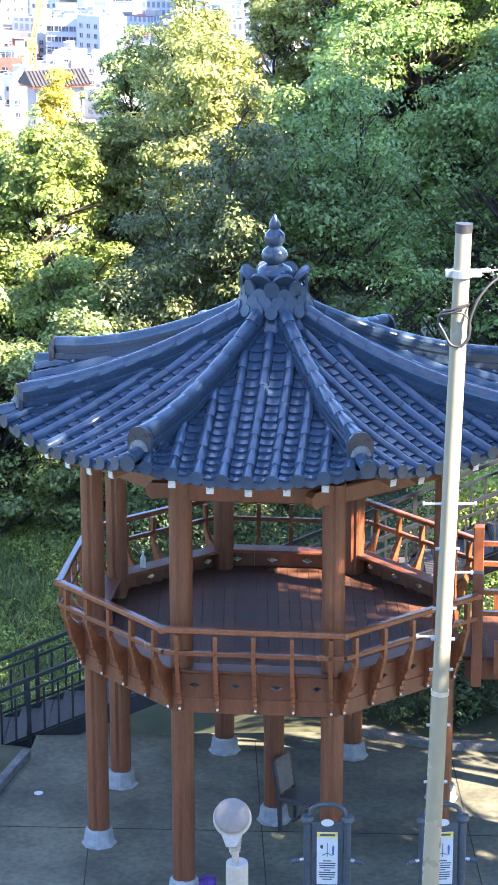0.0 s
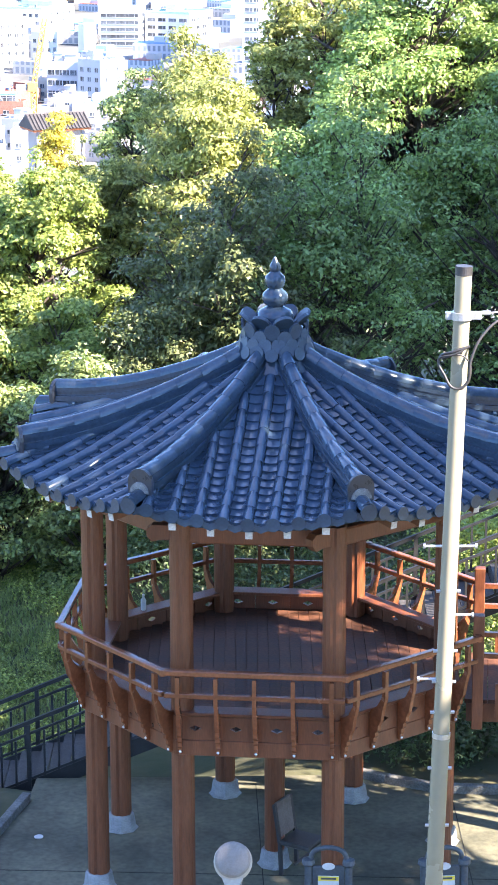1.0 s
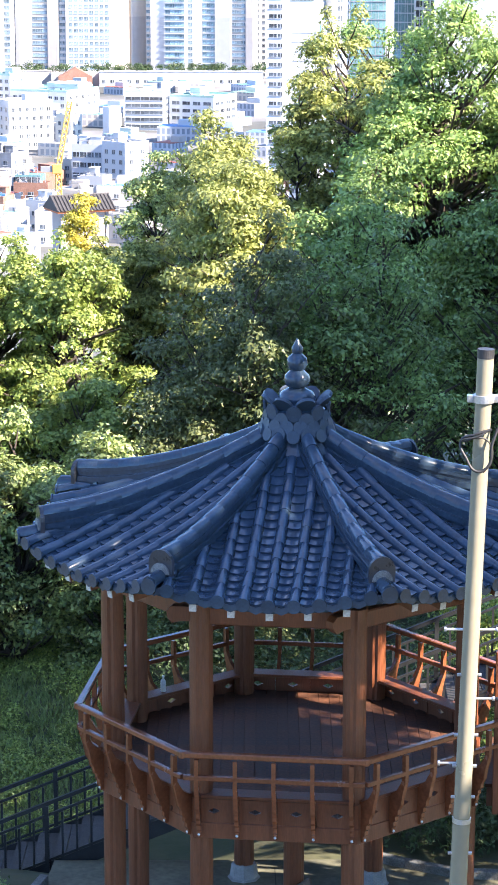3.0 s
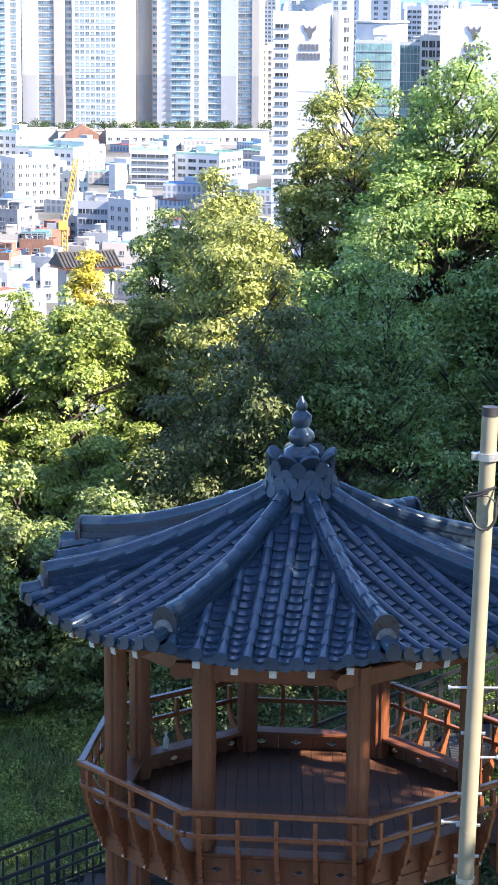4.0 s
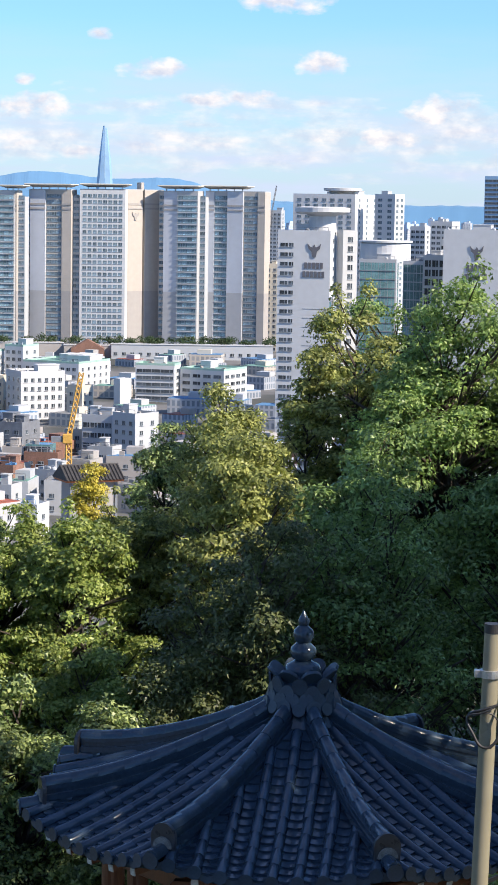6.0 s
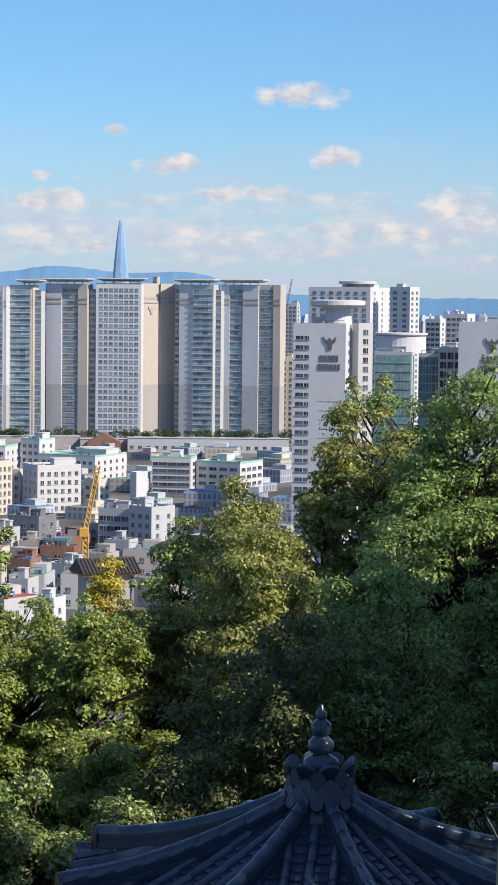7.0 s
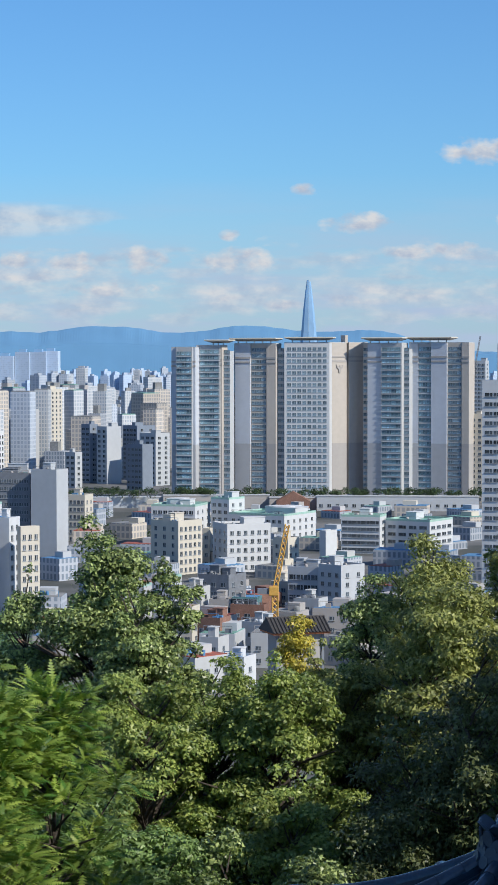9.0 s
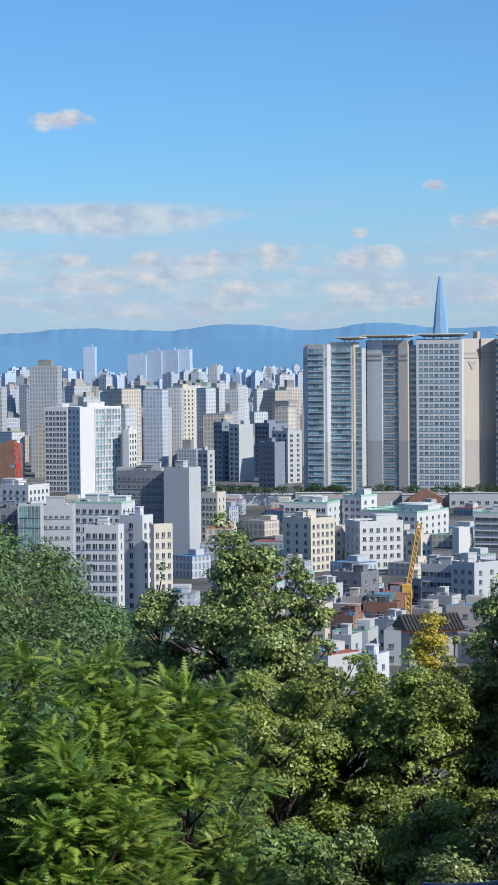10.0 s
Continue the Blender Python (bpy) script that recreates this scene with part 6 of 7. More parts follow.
tree("dark leafy tree with some sun-bright leaf tones", -8.9, 58, -5.6, 1.5, 8.0, 30000, 0.138, LEAF_DARK, 60, 90, 0.25, 0.6)
tree("fresh green tree with feathery leaves", -12.9, 38, -7.3, 1.8, 8.0, 5200, 0.31, LEAF_FEATHER, 17, 70, 0.4, 0.8, many=1.3, fronds=True)
tree("fresh green tree with feathery leaves", -15.4, 39, -7.4, 1.9, 8.0, 5200, 0.31, LEAF_FEATHER, 18, 70, 0.4, 0.8, many=1.3, fronds=True)
tree("fresh green tree with feathery leaves", -11.0, 39, -8.2, 1.6, 7.5, 4600, 0.31, LEAF_FEATHER, 47, 65, 0.4, 0.8, many=1.3, fronds=True)
tree("fresh green tree with feathery leaves", -13.8, 36, -10.0, 1.8, 6.5, 4600, 0.31, LEAF_FEATHER, 48, 65, 0.4, 0.8, many=1.3, fronds=True)
tree("fresh green tree with feathery leaves", -16.8, 37, -9.0, 1.8, 7.5, 3600, 0.31, LEAF_FEATHER, 49, 65, 0.4, 0.8, many=1.3, fronds=True)
tree("shaded tree at the foot of the slope", -10.2, 41, -10.6, 1.6, 6.0, 26000, 0.132, LEAF_GREEN, 50, 70, 0.3, 0.6)
# trees added out of view on the bank, to throw dappled shade on the pavilion
tree("large dense tree added out of view as shade for the plaza", 25.5, 23.7, 17.7, 3.3, 17.5, 12000, 0.45, LEAF_GREEN, 51, 90, 0.6, 1.1, radius=0.3, slim=0.7, group="bank trees", many=1.7)
tree("tall high-crowned tree added out of view as shade", 21.9, 31.6, 12.05, 3.8, 10.8, 12000, 0.45, LEAF_GREEN, 52, 90, 0.6, 1.2, radius=0.25, slim=0.7, group="bank trees", many=1.6)
tree("large dense tree added out of view as shade for the plaza", 33.6, 20.8, 20.0, 3.6, 15.0, 9000, 0.5, LEAF_GREEN, 53, 80, 0.6, 1.1, radius=0.3, slim=0.7, group="bank trees", many=1.3)
tree("large dense tree added out of view as shade for the plaza", 38.5, 16.6, 5.0, 3.4, 9.0, 8000, 0.5, LEAF_GREEN, 54, 90, 0.6, 1.2, radius=0.3, slim=0.7, group="bank trees")
tree("slim dense tree added out of view as shade for a column", 22.0, 27.5, 3.6, 1.0, 4.0, 2600, 0.34, LEAF_GREEN, 57, 40, 0.45, 0.8, radius=0.14, slim=0.7, group="bank trees")
tree("small dense tree added out of view as shade for the planting", 18.1, 30.0, -9.9, 2.2, 7.0, 6000, 0.32, LEAF_GREEN, 56, 60, 0.5, 0.9, radius=0.15, slim=0.7, group="bank trees")


def scatter(name, label, category, x0, x1, y0, y1, count, lift, rmin, rmax, leaves, leaf, mat, seed, keep=None, raised=0.0):
    """Shrubs or woods that nobody could count, as one body of leaves."""
    rng = np.random.default_rng(seed)
    cl = []
    while len(cl) < count:
        x, y = rng.uniform(x0, x1), rng.uniform(y0, y1)
        if keep and not keep(x, y):
            continue
        cl.append((x, y, float(ground_height(x, y)) + raised + rng.uniform(0, lift), rng.uniform(rmin, rmax), 0.8))
    ob = leaf_cloud(name, cl, leaves, leaf, mat, None, seed)
    return tagged(ob, label, category, kind="stuff")


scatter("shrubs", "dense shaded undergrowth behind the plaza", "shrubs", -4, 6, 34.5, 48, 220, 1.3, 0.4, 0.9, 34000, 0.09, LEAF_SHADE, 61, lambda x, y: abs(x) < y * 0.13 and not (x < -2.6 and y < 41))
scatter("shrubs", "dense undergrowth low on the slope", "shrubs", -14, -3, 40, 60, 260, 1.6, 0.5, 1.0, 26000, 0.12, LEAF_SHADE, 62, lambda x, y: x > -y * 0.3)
scatter("shrubs", "sunlit bright green shrubs beside the stair", "shrubs", 3.0, 6.0, 34, 38, 60, 2.8, 0.4, 0.8, 18000, 0.10, LEAF_BRIGHT, 63)
scatter("shrubs", "low shade-darkened planting between the plaza and the stair", "shrubs", 1.3, 6.0, 30.95, 34.0, 90, 0.5, 0.3, 0.6, 12000, 0.09, LEAF_SHADE, 71)
# bright leaves put sunlight into the weeds' colour
scatter("weeds", "weeds and low plants in sun-bright leaves on the bank", "weeds", -6.6, -2.0, 33.0, 42.0, 170, 0.12, 0.15, 0.42, 20000, 0.07, LEAF_BRIGHT, 72)
scatter("shrubs", "clipped hedge at the edge of the plaza", "hedge", -4.7, -3.75, 27.0, 30.0, 40, 0.5, 0.25, 0.45, 9000, 0.06, LEAF_GREEN, 64)
scatter("woods", "dense green wood on a nearby ridge", "woods", -80, -16, 88, 235, 340, 3.0, 1.7, 3.2, 115000, 0.46, LEAF_WOOD, 65, lambda x, y: -0.31 * y < x < -0.17 * y)
scatter("woods", "dense green wood down the hillside", "woods", -26, 20, 75, 170, 300, 2.0, 1.5, 2.6, 8000, 0.5, LEAF_DARK, 66)
# deep leaf colour here also holds the dark shade at the tower foot
scatter("hedge", "shade-dark planting at the foot of the towers", "planting", -205, 0, 1091, 1108, 150, 2.5, 1.6, 3.2, 14000, 1.0, LEAF_DEEP, 67, None, 6.0)
scatter("street_trees", "green street trees among the blocks", "trees", -300, -120, 860, 1100, 120, 4.0, 2.5, 4.5, 8000, 1.2, LEAF_DEEP, 68)


def build_grass():
    rng = np.random.default_rng(5)
    n = 26000
    x, y = rng.uniform(-6.5, -2.2, n), rng.uniform(33.0, 42.0, n)
    z = ground_height(x, y)
    h = rng.uniform(0.05, 0.16, n)
    a = rng.uniform(0, 2 * np.pi, n)
    dx, dy = np.cos(a) * 0.015, np.sin(a) * 0.015
    lean = rng.normal(size=(n, 2)) * 0.05
    v = np.stack([np.stack([x - dx, y - dy, z - 0.01], 1), np.stack([x + dx, y + dy, z - 0.01], 1), np.stack([x + lean[:, 0], y + lean[:, 1], z + h], 1)], 1).reshape(-1, 3)
    ob = mesh_object("grass", v.tolist(), [(3 * i, 3 * i + 1, 3 * i + 2) for i in range(n)], GRASS)
    tagged(ob, "rough grass in a sun-brightened colour below the stair", "grass", kind="stuff")


build_grass()


# ---- the lookout building behind the camera, and an unseen block added to shade the trees ----
lookout = thing("lookout_building", "pale plastered lookout building behind the camera", "building", (0, 0, 0))
part("rear_wall", box(bmesh.new(), -9, 9, -7.3, -7.0, 0, 16.5), CONCRETE, lookout)
part("side_wall", box(bmesh.new(), -9, -8.7, -7.0, -0.6, 0, 16.5), CONCRETE, lookout)
part("side_wall", box(bmesh.new(), 8.7, 9, -7.0, -0.6, 0, 16.5), CONCRETE, lookout)
part("floor_slab", box(bmesh.new(), -8.7, 8.7, -7.0, -0.6, 11.3, 11.7), CONCRETE, lookout)
part("roof", box(bmesh.new(), -9, 9, -7.3, -0.3, 16.5, 16.9), ROOF_GREY, lookout)
part("sill_wall", box(bmesh.new(), -9, 9, -0.6, -0.35, 0, 12.4), CONCRETE, lookout)
part("lintel", box(bmesh.new(), -9, 9, -0.6, -0.35, 14.6, 16.5), CONCRETE, lookout)
# added out of view: its top edge draws the shadow line across the trees
wing = thing("unseen_shade_block", "unseen long block added to shade the trees", "building", (12.6, 33.5, 0), -27)
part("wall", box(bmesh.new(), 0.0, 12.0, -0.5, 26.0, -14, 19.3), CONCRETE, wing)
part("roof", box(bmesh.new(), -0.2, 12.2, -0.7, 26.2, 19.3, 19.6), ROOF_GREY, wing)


# ---- the stair behind the pavilion ----
STAIR_X, STAIR_Z, STAIR_Y, RISE, TREAD, STEPS = -5.13, -0.98, 30.74, 0.142, 0.335, 29


def build_stair():
    stair = thing("stair", "weathered timber stair rising behind the pavilion to its deck", "stair")
    board = part("tread_board", box(bmesh.new(), -0.074, 0.074, 0.0, 1.25, -0.035, 0.0), DECK_WOOD, stair)
    used = False
    riser = part("riser", box(bmesh.new(), -0.012, 0.012, 0.0, 1.25, -RISE, -0.036), DECK_WOOD, stair)
    for i in range(STEPS):
        x, z = STAIR_X + i * TREAD, STAIR_Z + (i + 1) * RISE
        for j in range(2):
            m = Matrix.Translation((x + 0.08 + j * 0.158, STAIR_Y, z))
            if not used:
                board.matrix_basis = m
                riser.matrix_basis = Matrix.Translation((x, STAIR_Y, z))
                used = True
            else:
                share("tread_board", board, m, stair)
        if i:
            share("riser", riser, Matrix.Translation((x, STAIR_Y, z)), stair)
    end = Vector((STAIR_X + STEPS * TREAD, STAIR_Y, STAIR_Z + STEPS * RISE))
    for y in (STAIR_Y - 0.03, STAIR_Y + 1.28):
        part("stringer", bar(bmesh.new(), (STAIR_X, y, STAIR_Z), (end.x, y, end.z - 0.05), 0.05, 0.24), BLACK_STEEL, stair)
    for y in (STAIR_Y - 0.06, STAIR_Y + 1.33):
        rail = thing("stair_railing", "black painted steel railing along the timber stair", "railing", group="stair railings")
        for h, w in ((1.0, 0.055), (0.82, 0.035), (0.12, 0.035)):
            part("rail", bar(bmesh.new(), (STAIR_X - 0.1, y, STAIR_Z + h), (end.x, y, end.z + h), w), BLACK_STEEL, rail)
        first = part("baluster", box(bmesh.new(), -0.016, 0.016, -0.016, 0.016, 0.12, 0.82), BLACK_STEEL, rail)
        n = 46
        slope = (end.z - STAIR_Z) / (end.x - STAIR_X)
        for i in range(n):
            x = STAIR_X + 0.05 + i * 0.21
            m = Matrix.Translation((x, y, STAIR_Z + (x - STAIR_X) * slope))
            if i == 0:
                first.matrix_basis = m
            else:
                share("baluster", first, m, rail)
        for i in range(6):
            x = STAIR_X + 0.02 + i * 1.9
            z = STAIR_Z + (x - STAIR_X) * slope
            part("post", box(bmesh.new(), x - 0.03, x + 0.03, y - 0.03, y + 0.03, z - 0.05, z + 1.0), BLACK_STEEL, rail)


build_stair()


def build_bridge():
    """The timber walkway that joins the pavilion's open side."""
    ob = thing("walkway", "timber walkway with posts joining the pavilion deck", "walkway", AXIS, HEAD - 22.5)
    first = part("deck_board", box(bmesh.new(), -0.07, 0.07, -0.85, 0.85, 2.74, 2.79), FLOOR_WOOD, ob)
    for i in range(20):
        m = Matrix.Translation((2.55 + i * 0.147, 0, 0))
        if i == 0:
            first.matrix_basis = m
        else:
            share("deck_board", first, m, ob)
    for s in (-1, 1):
        part("beam", box(bmesh.new(), 2.5, 5.5, s * 0.8 - 0.06, s * 0.8 + 0.06, 2.5, 2.74), WOOD, ob)
        for x in (2.64, 4.0, 5.3):
            part("post", box(bmesh.new(), x - 0.07, x + 0.07, s * 0.95 - 0.07, s * 0.95 + 0.07, 2.45, 3.95, bevel=0.01), WOOD, ob)
        for z in (3.70, 3.42):
            part("rail", bar(bmesh.new(), (2.71, s * 0.95, z), (5.4, s * 0.95, z), 0.06), RAIL_WOOD, ob)
        part("side_panel", box(bmesh.new(), 2.86, 5.2, s * 0.95 - 0.02, s * 0.95 + 0.02, 2.6, 3.05), WOOD, ob)
    for s in (-1, 1):
        part("support", box(bmesh.new(), 4.8, 5.0, s * 0.7 - 0.1, s * 0.7 + 0.1, 0, 2.5), WOOD, ob)


build_bridge()


# ---- the pole in front of the pavilion ----
def build_pole():
    top = toward(5.55, -10.42, 17.0)
    foot = Vector((top.x - 0.265, top.y, 0.02))
    ob = thing("utility_pole", "tall cream steel pole with climbing pegs and a dark cap", "utility pole", foot)
    tilt = Vector((0.0, 0, 0)) + Vector((top.x, top.y, top.z)) - foot
    lean = tilt.normalized()

    def along(h):
        return lean * h

    joint = 6.29
    part("lower_shaft", rod(bmesh.new(), along(0), along(joint), 0.072, 0.070, 24), WHITE_STEEL, ob, smooth=True)
    part("upper_shaft", rod(bmesh.new(), along(joint), along(tilt.length - 0.06), 0.068, 0.0635, 24), WHITE_STEEL, ob, smooth=True)
    part("joint_ring", rod(bmesh.new(), along(joint - 0.02), along(joint + 0.02), 0.074, 0.074, 24), GALVANISED, ob)
    part("cap", rod(bmesh.new(), along(tilt.length - 0.07), along(tilt.length), 0.066, 0.066, 24), DARK_PLASTIC, ob, "dark plastic cap")
    peg = None
    h = tilt.length - 2.05
    side = 1
    heights = (tilt.length - 2.23, tilt.length - 2.80, tilt.length - 3.34)
    for i, h in enumerate(heights):
        sides = ((-1, 1), (1,), (-1,))[i]
        for s in sides:
            bm = rod(bmesh.new(), (s * 0.06, 0, 0), (s * 0.2, 0, 0), 0.011, 0.011, 8)
            rod(bm, (s * 0.195, 0, 0), (s * 0.212, 0, 0), 0.021, 0.021, 10)
            part("climbing_peg", bm, GALVANISED, ob).location = along(h)
    for h in (tilt.length - 3.1, tilt.length - 3.36, tilt.length - 3.62, tilt.length - 4.1, tilt.length - 4.6, tilt.length - 2.6):
        for s in (-1, 1):
            bm = rod(bmesh.new(), (s * 0.06, -0.01, 0), (s * 0.096, -0.01, 0), 0.014, 0.014, 6)
            part("bolt", bm, GALVANISED, ob).location = along(h)
    clamp = along(tilt.length - 0.385)
    bm = lathe(bmesh.new(), [(0.078, -0.03), (0.085, -0.028), (0.085, 0.028), (0.078, 0.03)], 20)
    box(bm, -0.125, -0.07, -0.03, 0.03, -0.03, 0.03, bevel=0.006)
    box(bm, 0.07, 0.15, -0.03, 0.03, -0.03, 0.03, bevel=0.006)
    part("clamp", bm, GALVANISED, ob).location = clamp
    bm = rod(bmesh.new(), (0.15, 0, 0.02), (0.22, 0, 0.02), 0.018, 0.018, 8)
    rod(bm, (0.2, 0, 0.018), (6.0, 2.0, 0.25), 0.007, 0.007, 6)
    part("stay_wire", bm, GALVANISED, ob).location = clamp

    def cable(name, pts, r):
        curve = bpy.data.curves.new(name, "CURVE")
        curve.dimensions, curve.bevel_depth, curve.bevel_resolution = "3D", r, 2
        s = curve.splines.new("BEZIER")
        s.bezier_points.add(len(pts) - 1)
        for b, p in zip(s.bezier_points, pts):
            b.co, b.handle_left_type, b.handle_right_type = p, "AUTO", "AUTO"
        curve.materials.append(DARK_PLASTIC)
        o = new(name, curve)
        o.parent, o.location = ob, clamp

    cable("cable", [(6.0, 2.0, 0.2), (1.5, 0.45, 0.03), (0.32, 0, -0.02), (0.16, -0.06, -0.14), (0.07, -0.1, -0.32), (0.03, -0.1, -0.52), (-0.05, -0.1, -0.55), (-0.13, -0.08, -0.45), (-0.17, -0.04, -0.33), (-0.06, -0.1, -0.26), (0.06, -0.1, -0.22)], 0.011)
    cable("cable", [(0.06, -0.1, -0.22), (-0.06, -0.11, -0.28), (-0.16, -0.06, -0.32), (-0.1, -0.1, -0.29), (0.03, -0.1, -0.31), (0.06, -0.1, -0.48), (0.0, -0.1, -0.56)], 0.007)


build_pole()


# ---- lamp, exercise machines, chair and small things on the plaza ----
def build_lamp():
    at = Vector((-0.10, 18.0, 0.02))
    ob = thing("street_lamp", "pale grey street lamp with a round head on a thick post", "street lamp", at)
    top = 4.16
    part("post", lathe(bmesh.new(), [(0.13, 0), (0.13, 0.25), (0.1, 0.3), (0.098, top + 0.07), (0.093, top + 0.09)], 24), LAMP_WHITE, ob)
    part("neck", rod(bmesh.new(), (0, 0, top - 0.02), (-0.02, -0.02, top + 0.22), 0.032, 0.032, 14), LAMP_WHITE, ob)
    bm = rod(bmesh.new(), (-0.02, -0.02, top + 0.18), (-0.03, 0.0, top + 0.36), 0.04, 0.06, 14)
    for i in range(5):
        rod(bm, (-0.02, -0.02, top + 0.20 + i * 0.032), (-0.02, -0.018, top + 0.212 + i * 0.032), 0.052 + i * 0.003, 0.052 + i * 0.003, 14)
    part("knuckle", bm, LAMP_WHITE, ob)
    m = pose(-0.04, 0.02, top + 0.5, 60, 0, -4)
    bm = lathe(bmesh.new(), [(0.05, -0.05), (0.14, -0.04), (0.17, 0.0), (0.165, 0.03), (0.14, 0.05), (0.06, 0.062)], 28)
    prism(bm, [(-0.13, -0.05), (-0.045, -0.25), (0.045, -0.25), (0.13, -0.05)], 0.07, pose(0, 0, 0.0, -90))
    head = part("head", bm, LAMP_WHITE, ob, "round pale lamp head tipped back")
    head.matrix_basis = m
    bm = lathe(bmesh.new(), [(0.158, -0.02), (0.156, -0.004), (0.135, 0.012), (0.09, 0.024), (0.03, 0.03)], 28)
    part("cover", bm, material("lamp cover", (0.20, 0.18, 0.16), 0.6, 0.1, 20.0), ob, "grey round cover").matrix_basis = m @ Matrix.Translation((0, 0.012, 0.064))


build_lamp()

MACHINE_GREY = material("machine paint", (0.05, 0.066, 0.08), 0.45, 0.15, 4.0)
SIGN_WHITE = material("sign face", (0.5, 0.51, 0.51), 0.5, 0.04, 5.0)
SIGN_YELLOW = material("sign header", (0.75, 0.55, 0.05), 0.5, 0.05, 5.0)
INK = material("sign print", (0.05, 0.06, 0.07), 0.6, 0.05, 5.0)
INK_BLUE = material("sign drawing", (0.04, 0.12, 0.25), 0.6, 0.05, 5.0)


def build_machine(at, turn, group):
    ob = thing("exercise_machine", "grey outdoor exercise machine with an instruction board", "exercise machine", at, turn, group)
    part("base", box(bmesh.new(), -0.3, 0.3, -0.35, 0.35, 0, 0.05, bevel=0.01), MACHINE_GREY, ob)
    for s in (-1, 1):
        part("upright", rod(bmesh.new(), (s * 0.24, 0, 0.05), (s * 0.24, 0, 1.5), 0.045, 0.045, 14), MACHINE_GREY, ob)
        part("shoulder_cap", lathe(bmesh.new(), [(0.055, 1.5), (0.08, 1.53), (0.07, 1.58), (0.02, 1.6)], 14, Matrix.Translation((s * 0.24, 0, 0))), MACHINE_GREY, ob)
        part("handle", rod(bmesh.new(), (s * 0.28, -0.02, 1.02), (s * 0.42, -0.05, 1.0), 0.02, 0.02, 10), GALVANISED, ob)
        part("grip", rod(bmesh.new(), (s * 0.33, -0.03, 1.015), (s * 0.42, -0.05, 1.0), 0.034, 0.03, 10), MACHINE_GREY, ob)
    pts = [Vector((0.2 * math.cos(a) * 1.05, 0, 1.55 + 0.18 * abs(math.sin(a)) ** 0.6)) for a in [math.pi * i / 28 for i in range(29)]]
    bm = sweep(bmesh.new(), pts, 0.03, 12)
    part("top_bar", bm, MACHINE_GREY, ob)
    part("back_panel", box(bmesh.new(), -0.19, 0.19, -0.02, 0.02, 0.35, 1.5, bevel=0.01), MACHINE_GREY, ob)
    bm = lathe(bmesh.new(), [(0.01, -0.012), (0.075, -0.01), (0.075, 0.0), (0.01, 0.004)], 18, pose(0, -0.03, 1.5, 90) @ Matrix.Diagonal((1, 0.6, 1, 1)))
    part("badge", bm, SIGN_WHITE, ob, "pale oval badge")
    board = part("instruction_board", box(bmesh.new(), -0.125, 0.125, -0.035, -0.022, 0.70, 1.38, bevel=0.004), SIGN_WHITE, ob, "white instruction board with a yellow header")
    part("header_strip", box(bmesh.new(), -0.122, 0.122, -0.04, -0.036, 1.32, 1.376), SIGN_YELLOW, board)
    part("title_bar", box(bmesh.new(), -0.09, 0.09, -0.0435, -0.0405, 1.338, 1.362), INK, board)
    part("drawing_bar", box(bmesh.new(), -0.004, 0.004, -0.04, -0.036, 1.06, 1.24), INK, board)
    part("drawing_figure", prism(bmesh.new(), [(-0.09, 1.19), (-0.055, 1.16), (-0.05, 1.21), (-0.075, 1.22)], 0.005, Matrix.Translation((0, -0.038, 0))), INK, board)
    part("drawing_figure", prism(bmesh.new(), [(0.06, 1.09), (0.08, 1.09), (0.085, 1.19), (0.07, 1.22), (0.058, 1.19)], 0.005, Matrix.Translation((0, -0.038, 0))), INK_BLUE, board)
    part("drawing_line", bar(bmesh.new(), (-0.06, -0.038, 1.08), (-0.005, -0.038, 1.11), 0.006), INK, board)
    part("drawing_line", bar(bmesh.new(), (0.005, -0.038, 1.11), (0.06, -0.038, 1.08), 0.006), INK, board)
    first = part("text_bar", box(bmesh.new(), -0.1, 0.1, -0.002, 0.002, -0.006, 0.006), INK, board)
    for i in range(9):
        m = Matrix.Translation((0, -0.038, 1.01 - i * 0.03)) @ Matrix.Diagonal(((0.5, 1, 0.95, 0.9, 0.4, 1, 0.97, 0.9, 0.6)[i], 1, 1, 1))
        if i == 0:
            first.matrix_basis = m
        else:
            share("text_bar", first, m, board)
    return ob


build_machine((0.94, 24.55, 0.02), -3, "exercise machines")
build_machine((2.31, 24.55, 0.02), 4, "exercise machines")
chair_leather = material("worn dark vinyl", (0.055, 0.05, 0.045), 0.5, 0.2, 6.0)


def build_chair():
    ob = thing("dining_chair", "dark wooden chair with a padded vinyl seat under the pavilion", "chair", (0.70, 27.47, 0.02), 58)
    for x in (-0.2, 0.2):
        part("leg", bar(bmesh.new(), (x, -0.2, 0), (x, -0.2, 0.43), 0.045), DARK_PLASTIC, ob)
        part("leg", bar(bmesh.new(), (x, 0.2, 0), (x, 0.22, 0.43), 0.045), DARK_PLASTIC, ob)
        part("back_post", bar(bmesh.new(), (x, 0.22, 0.43), (x, 0.31, 0.98), 0.045, 0.04), DARK_PLASTIC, ob)
    part("seat", box(bmesh.new(), -0.22, 0.22, -0.23, 0.23, 0.43, 0.5, bevel=0.02), chair_leather, ob)
    part("backrest", box(bmesh.new(), -0.18, 0.18, -0.02, 0.02, -0.24, 0.24, pose(0, 0.27, 0.76, -9), bevel=0.012), material("worn taupe vinyl", (0.14, 0.12, 0.11), 0.5, 0.2, 6.0), ob)
    part("stretcher", bar(bmesh.new(), (-0.2, 0, 0.2), (0.2, 0, 0.2), 0.03), DARK_PLASTIC, ob)


build_chair()


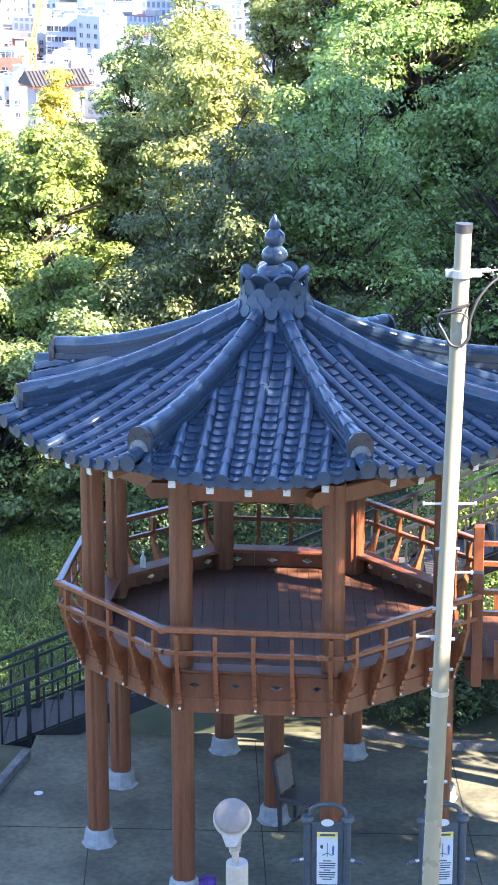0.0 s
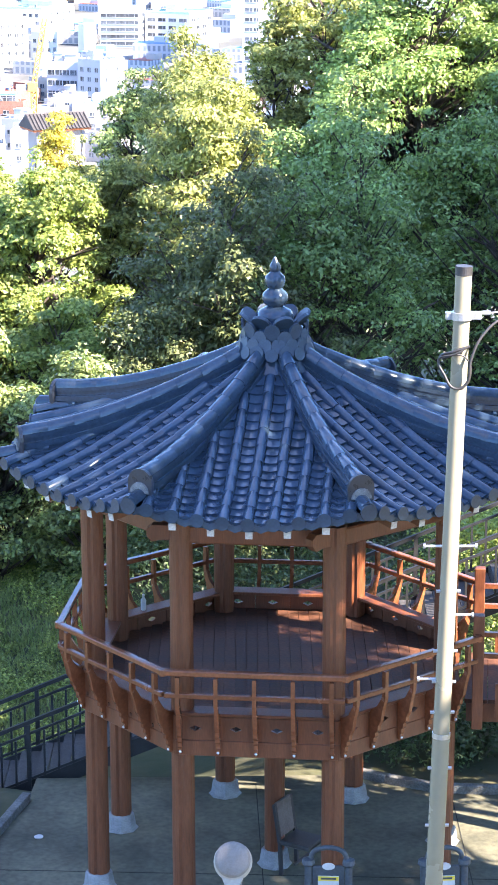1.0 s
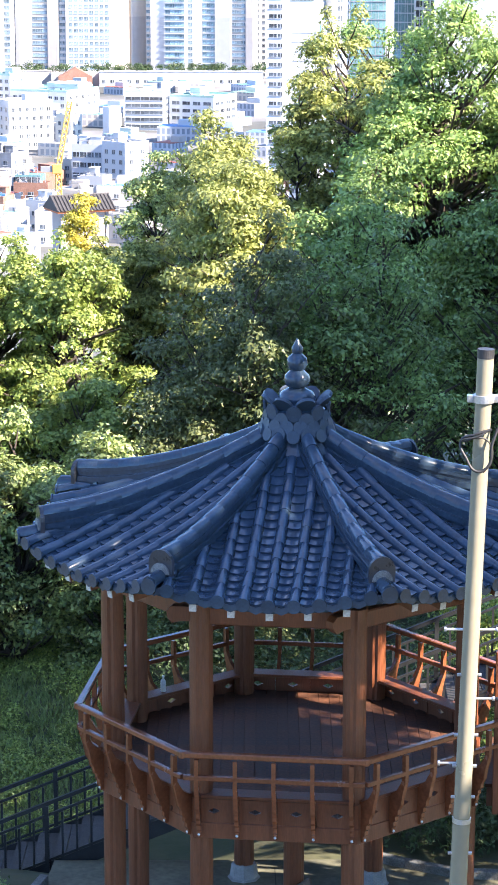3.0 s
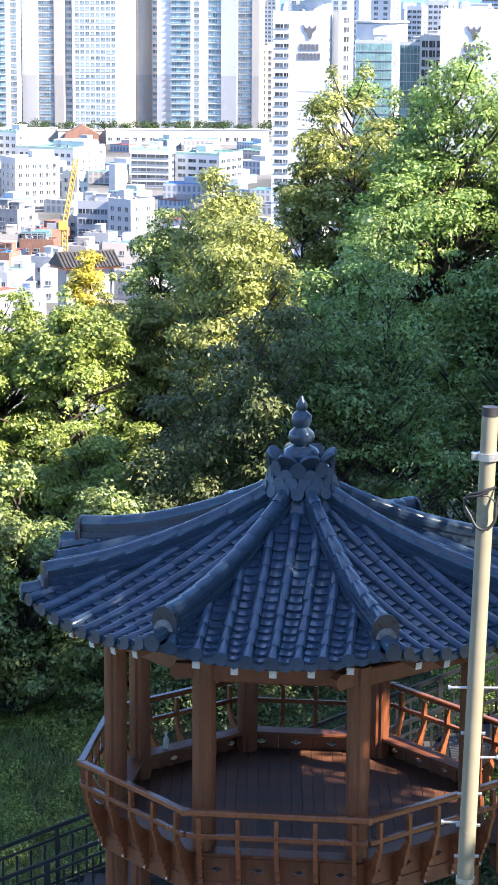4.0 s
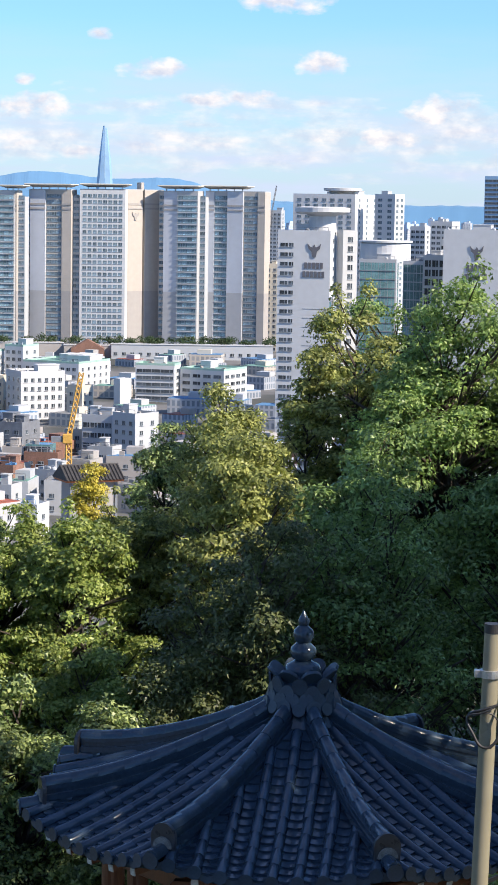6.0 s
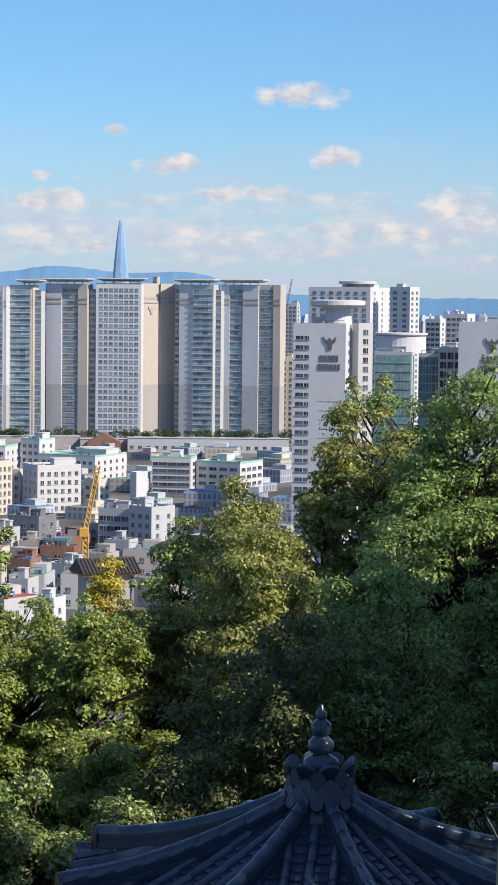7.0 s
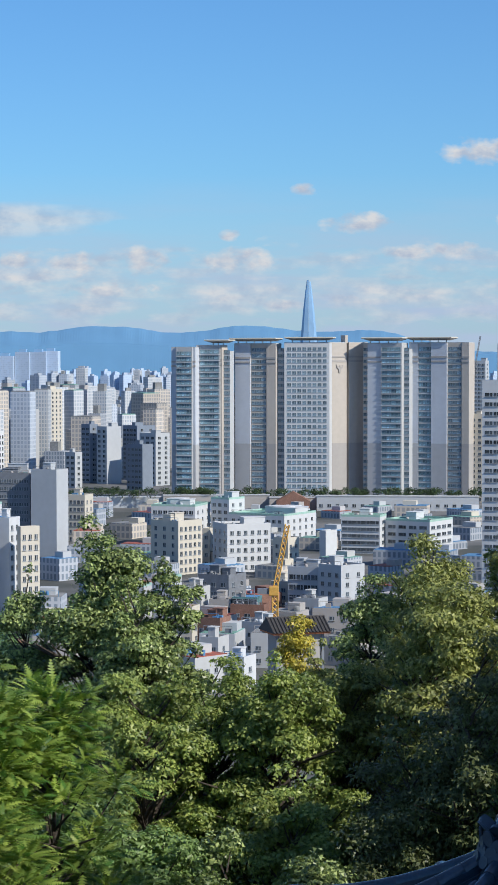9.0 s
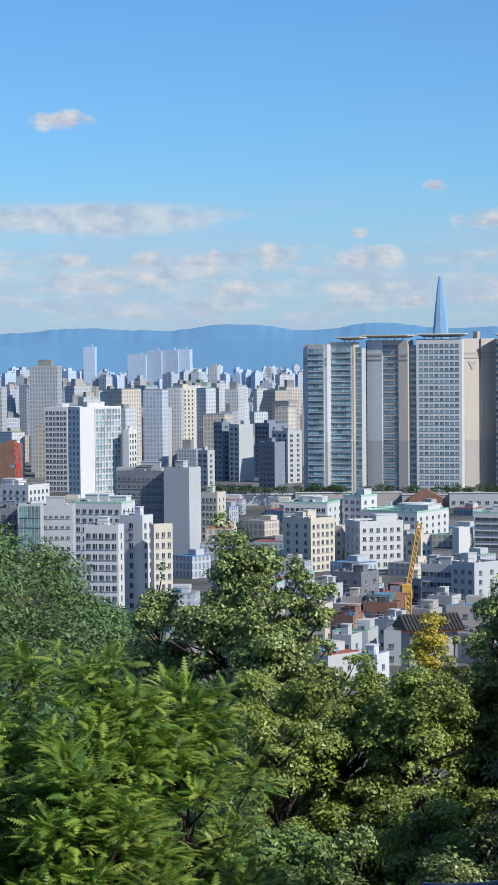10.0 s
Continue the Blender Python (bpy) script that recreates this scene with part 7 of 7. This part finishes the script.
def build_small_things():
    bm = bmesh.new()
    bmesh.ops.create_icosphere(bm, subdivisions=3, radius=0.16)
    for v in bm.verts:
        v.co *= 0.8 + 0.45 * noise.noise(v.co * 9)
        v.co.z = max(v.co.z * 0.8, -0.08)
    ob = finish("bag", bm, material("purple cloth", (0.10, 0.04, 0.22), 0.8, 0.3, 14.0), smooth=True)
    ob.location = (-0.50, 25.75, 0.10)
    tagged(ob, "crumpled purple cloth bag beside a column foot", "bag")
    ob = finish("plate", lathe(bmesh.new(), [(0.06, 0.0), (0.065, 0.012), (0.05, 0.016)], 18), SIGN_WHITE)
    ob.location = (-2.89, 28.6, 0.02)
    tagged(ob, "small white round lid lying on the plaza", "lid")
    ob = finish("bottle", lathe(bmesh.new(), [(0.035, 0), (0.037, 0.02), (0.037, 0.14), (0.015, 0.18), (0.015, 0.2), (0.018, 0.205), (0.018, 0.225)], 16), material("pale plastic", (0.6, 0.62, 0.6), 0.4, 0.05, 9.0))
    p = AXIS + corner(2.75, SKIRT_R - 0.28, 3.09)
    ob.location = p
    tagged(ob, "small pale plastic bottle on the low wall", "bottle")
    ob = thing("tiled_house", "traditional house with a dark tiled roof and taupe walls", "house", toward(-4.85, 0, 420), 24)
    z = EYE + 420 * math.tan(radians(-6.6))
    ob.location.z, ob.scale = z - 6.1, (1.7, 1.7, 1.5)
    part("wall", box(bmesh.new(), -2.6, 2.6, -1.6, 1.6, -26, 2.2), TAUPE_WALL, ob)
    for x in (-2.6, 2.6):
        part("post", box(bmesh.new(), x - 0.15, x + 0.15, -1.75, -1.45, -26, 2.2), DARK_WALL, ob)
    part("eave_board", box(bmesh.new(), -3.3, 3.3, -2.3, 2.3, 2.2, 2.45), material("orange painted eaves", (0.5, 0.16, 0.06), 0.7, 0.1, 2.0), ob)
    roof_mat = material("dark clay tile", (0.045, 0.042, 0.042), 0.7, 0.2, 2.0, per_piece=0.3)
    roof = part("roof", prism(bmesh.new(), [(-2.5, 2.45), (2.5, 2.45), (0.15, 4.0), (-0.15, 4.0)], 6.8, pose(0, 0, 0, 0, 0, 90)), roof_mat, ob)
    first = None
    for i in range(17):
        for j in range(7):
            t = j / 7
            p = Vector((-3.3 + i * 0.41, -2.5 + t * 2.35, 2.47 + t * 1.55))
            if first is None:
                first = part("roof_tile", tube_mesh(0.1, 0.085, 0.46), roof_mat, roof)
                first.matrix_basis = Matrix.Translation(p) @ pose(0, 0, 0, 33)
            else:
                share("roof_tile", first, Matrix.Translation(p) @ pose(0, 0, 0, 33), roof)
    part("ridge", rod(bmesh.new(), (-3.4, 0, 4.05), (3.4, 0, 4.05), 0.16, 0.16, 10), roof_mat, ob)


build_small_things()
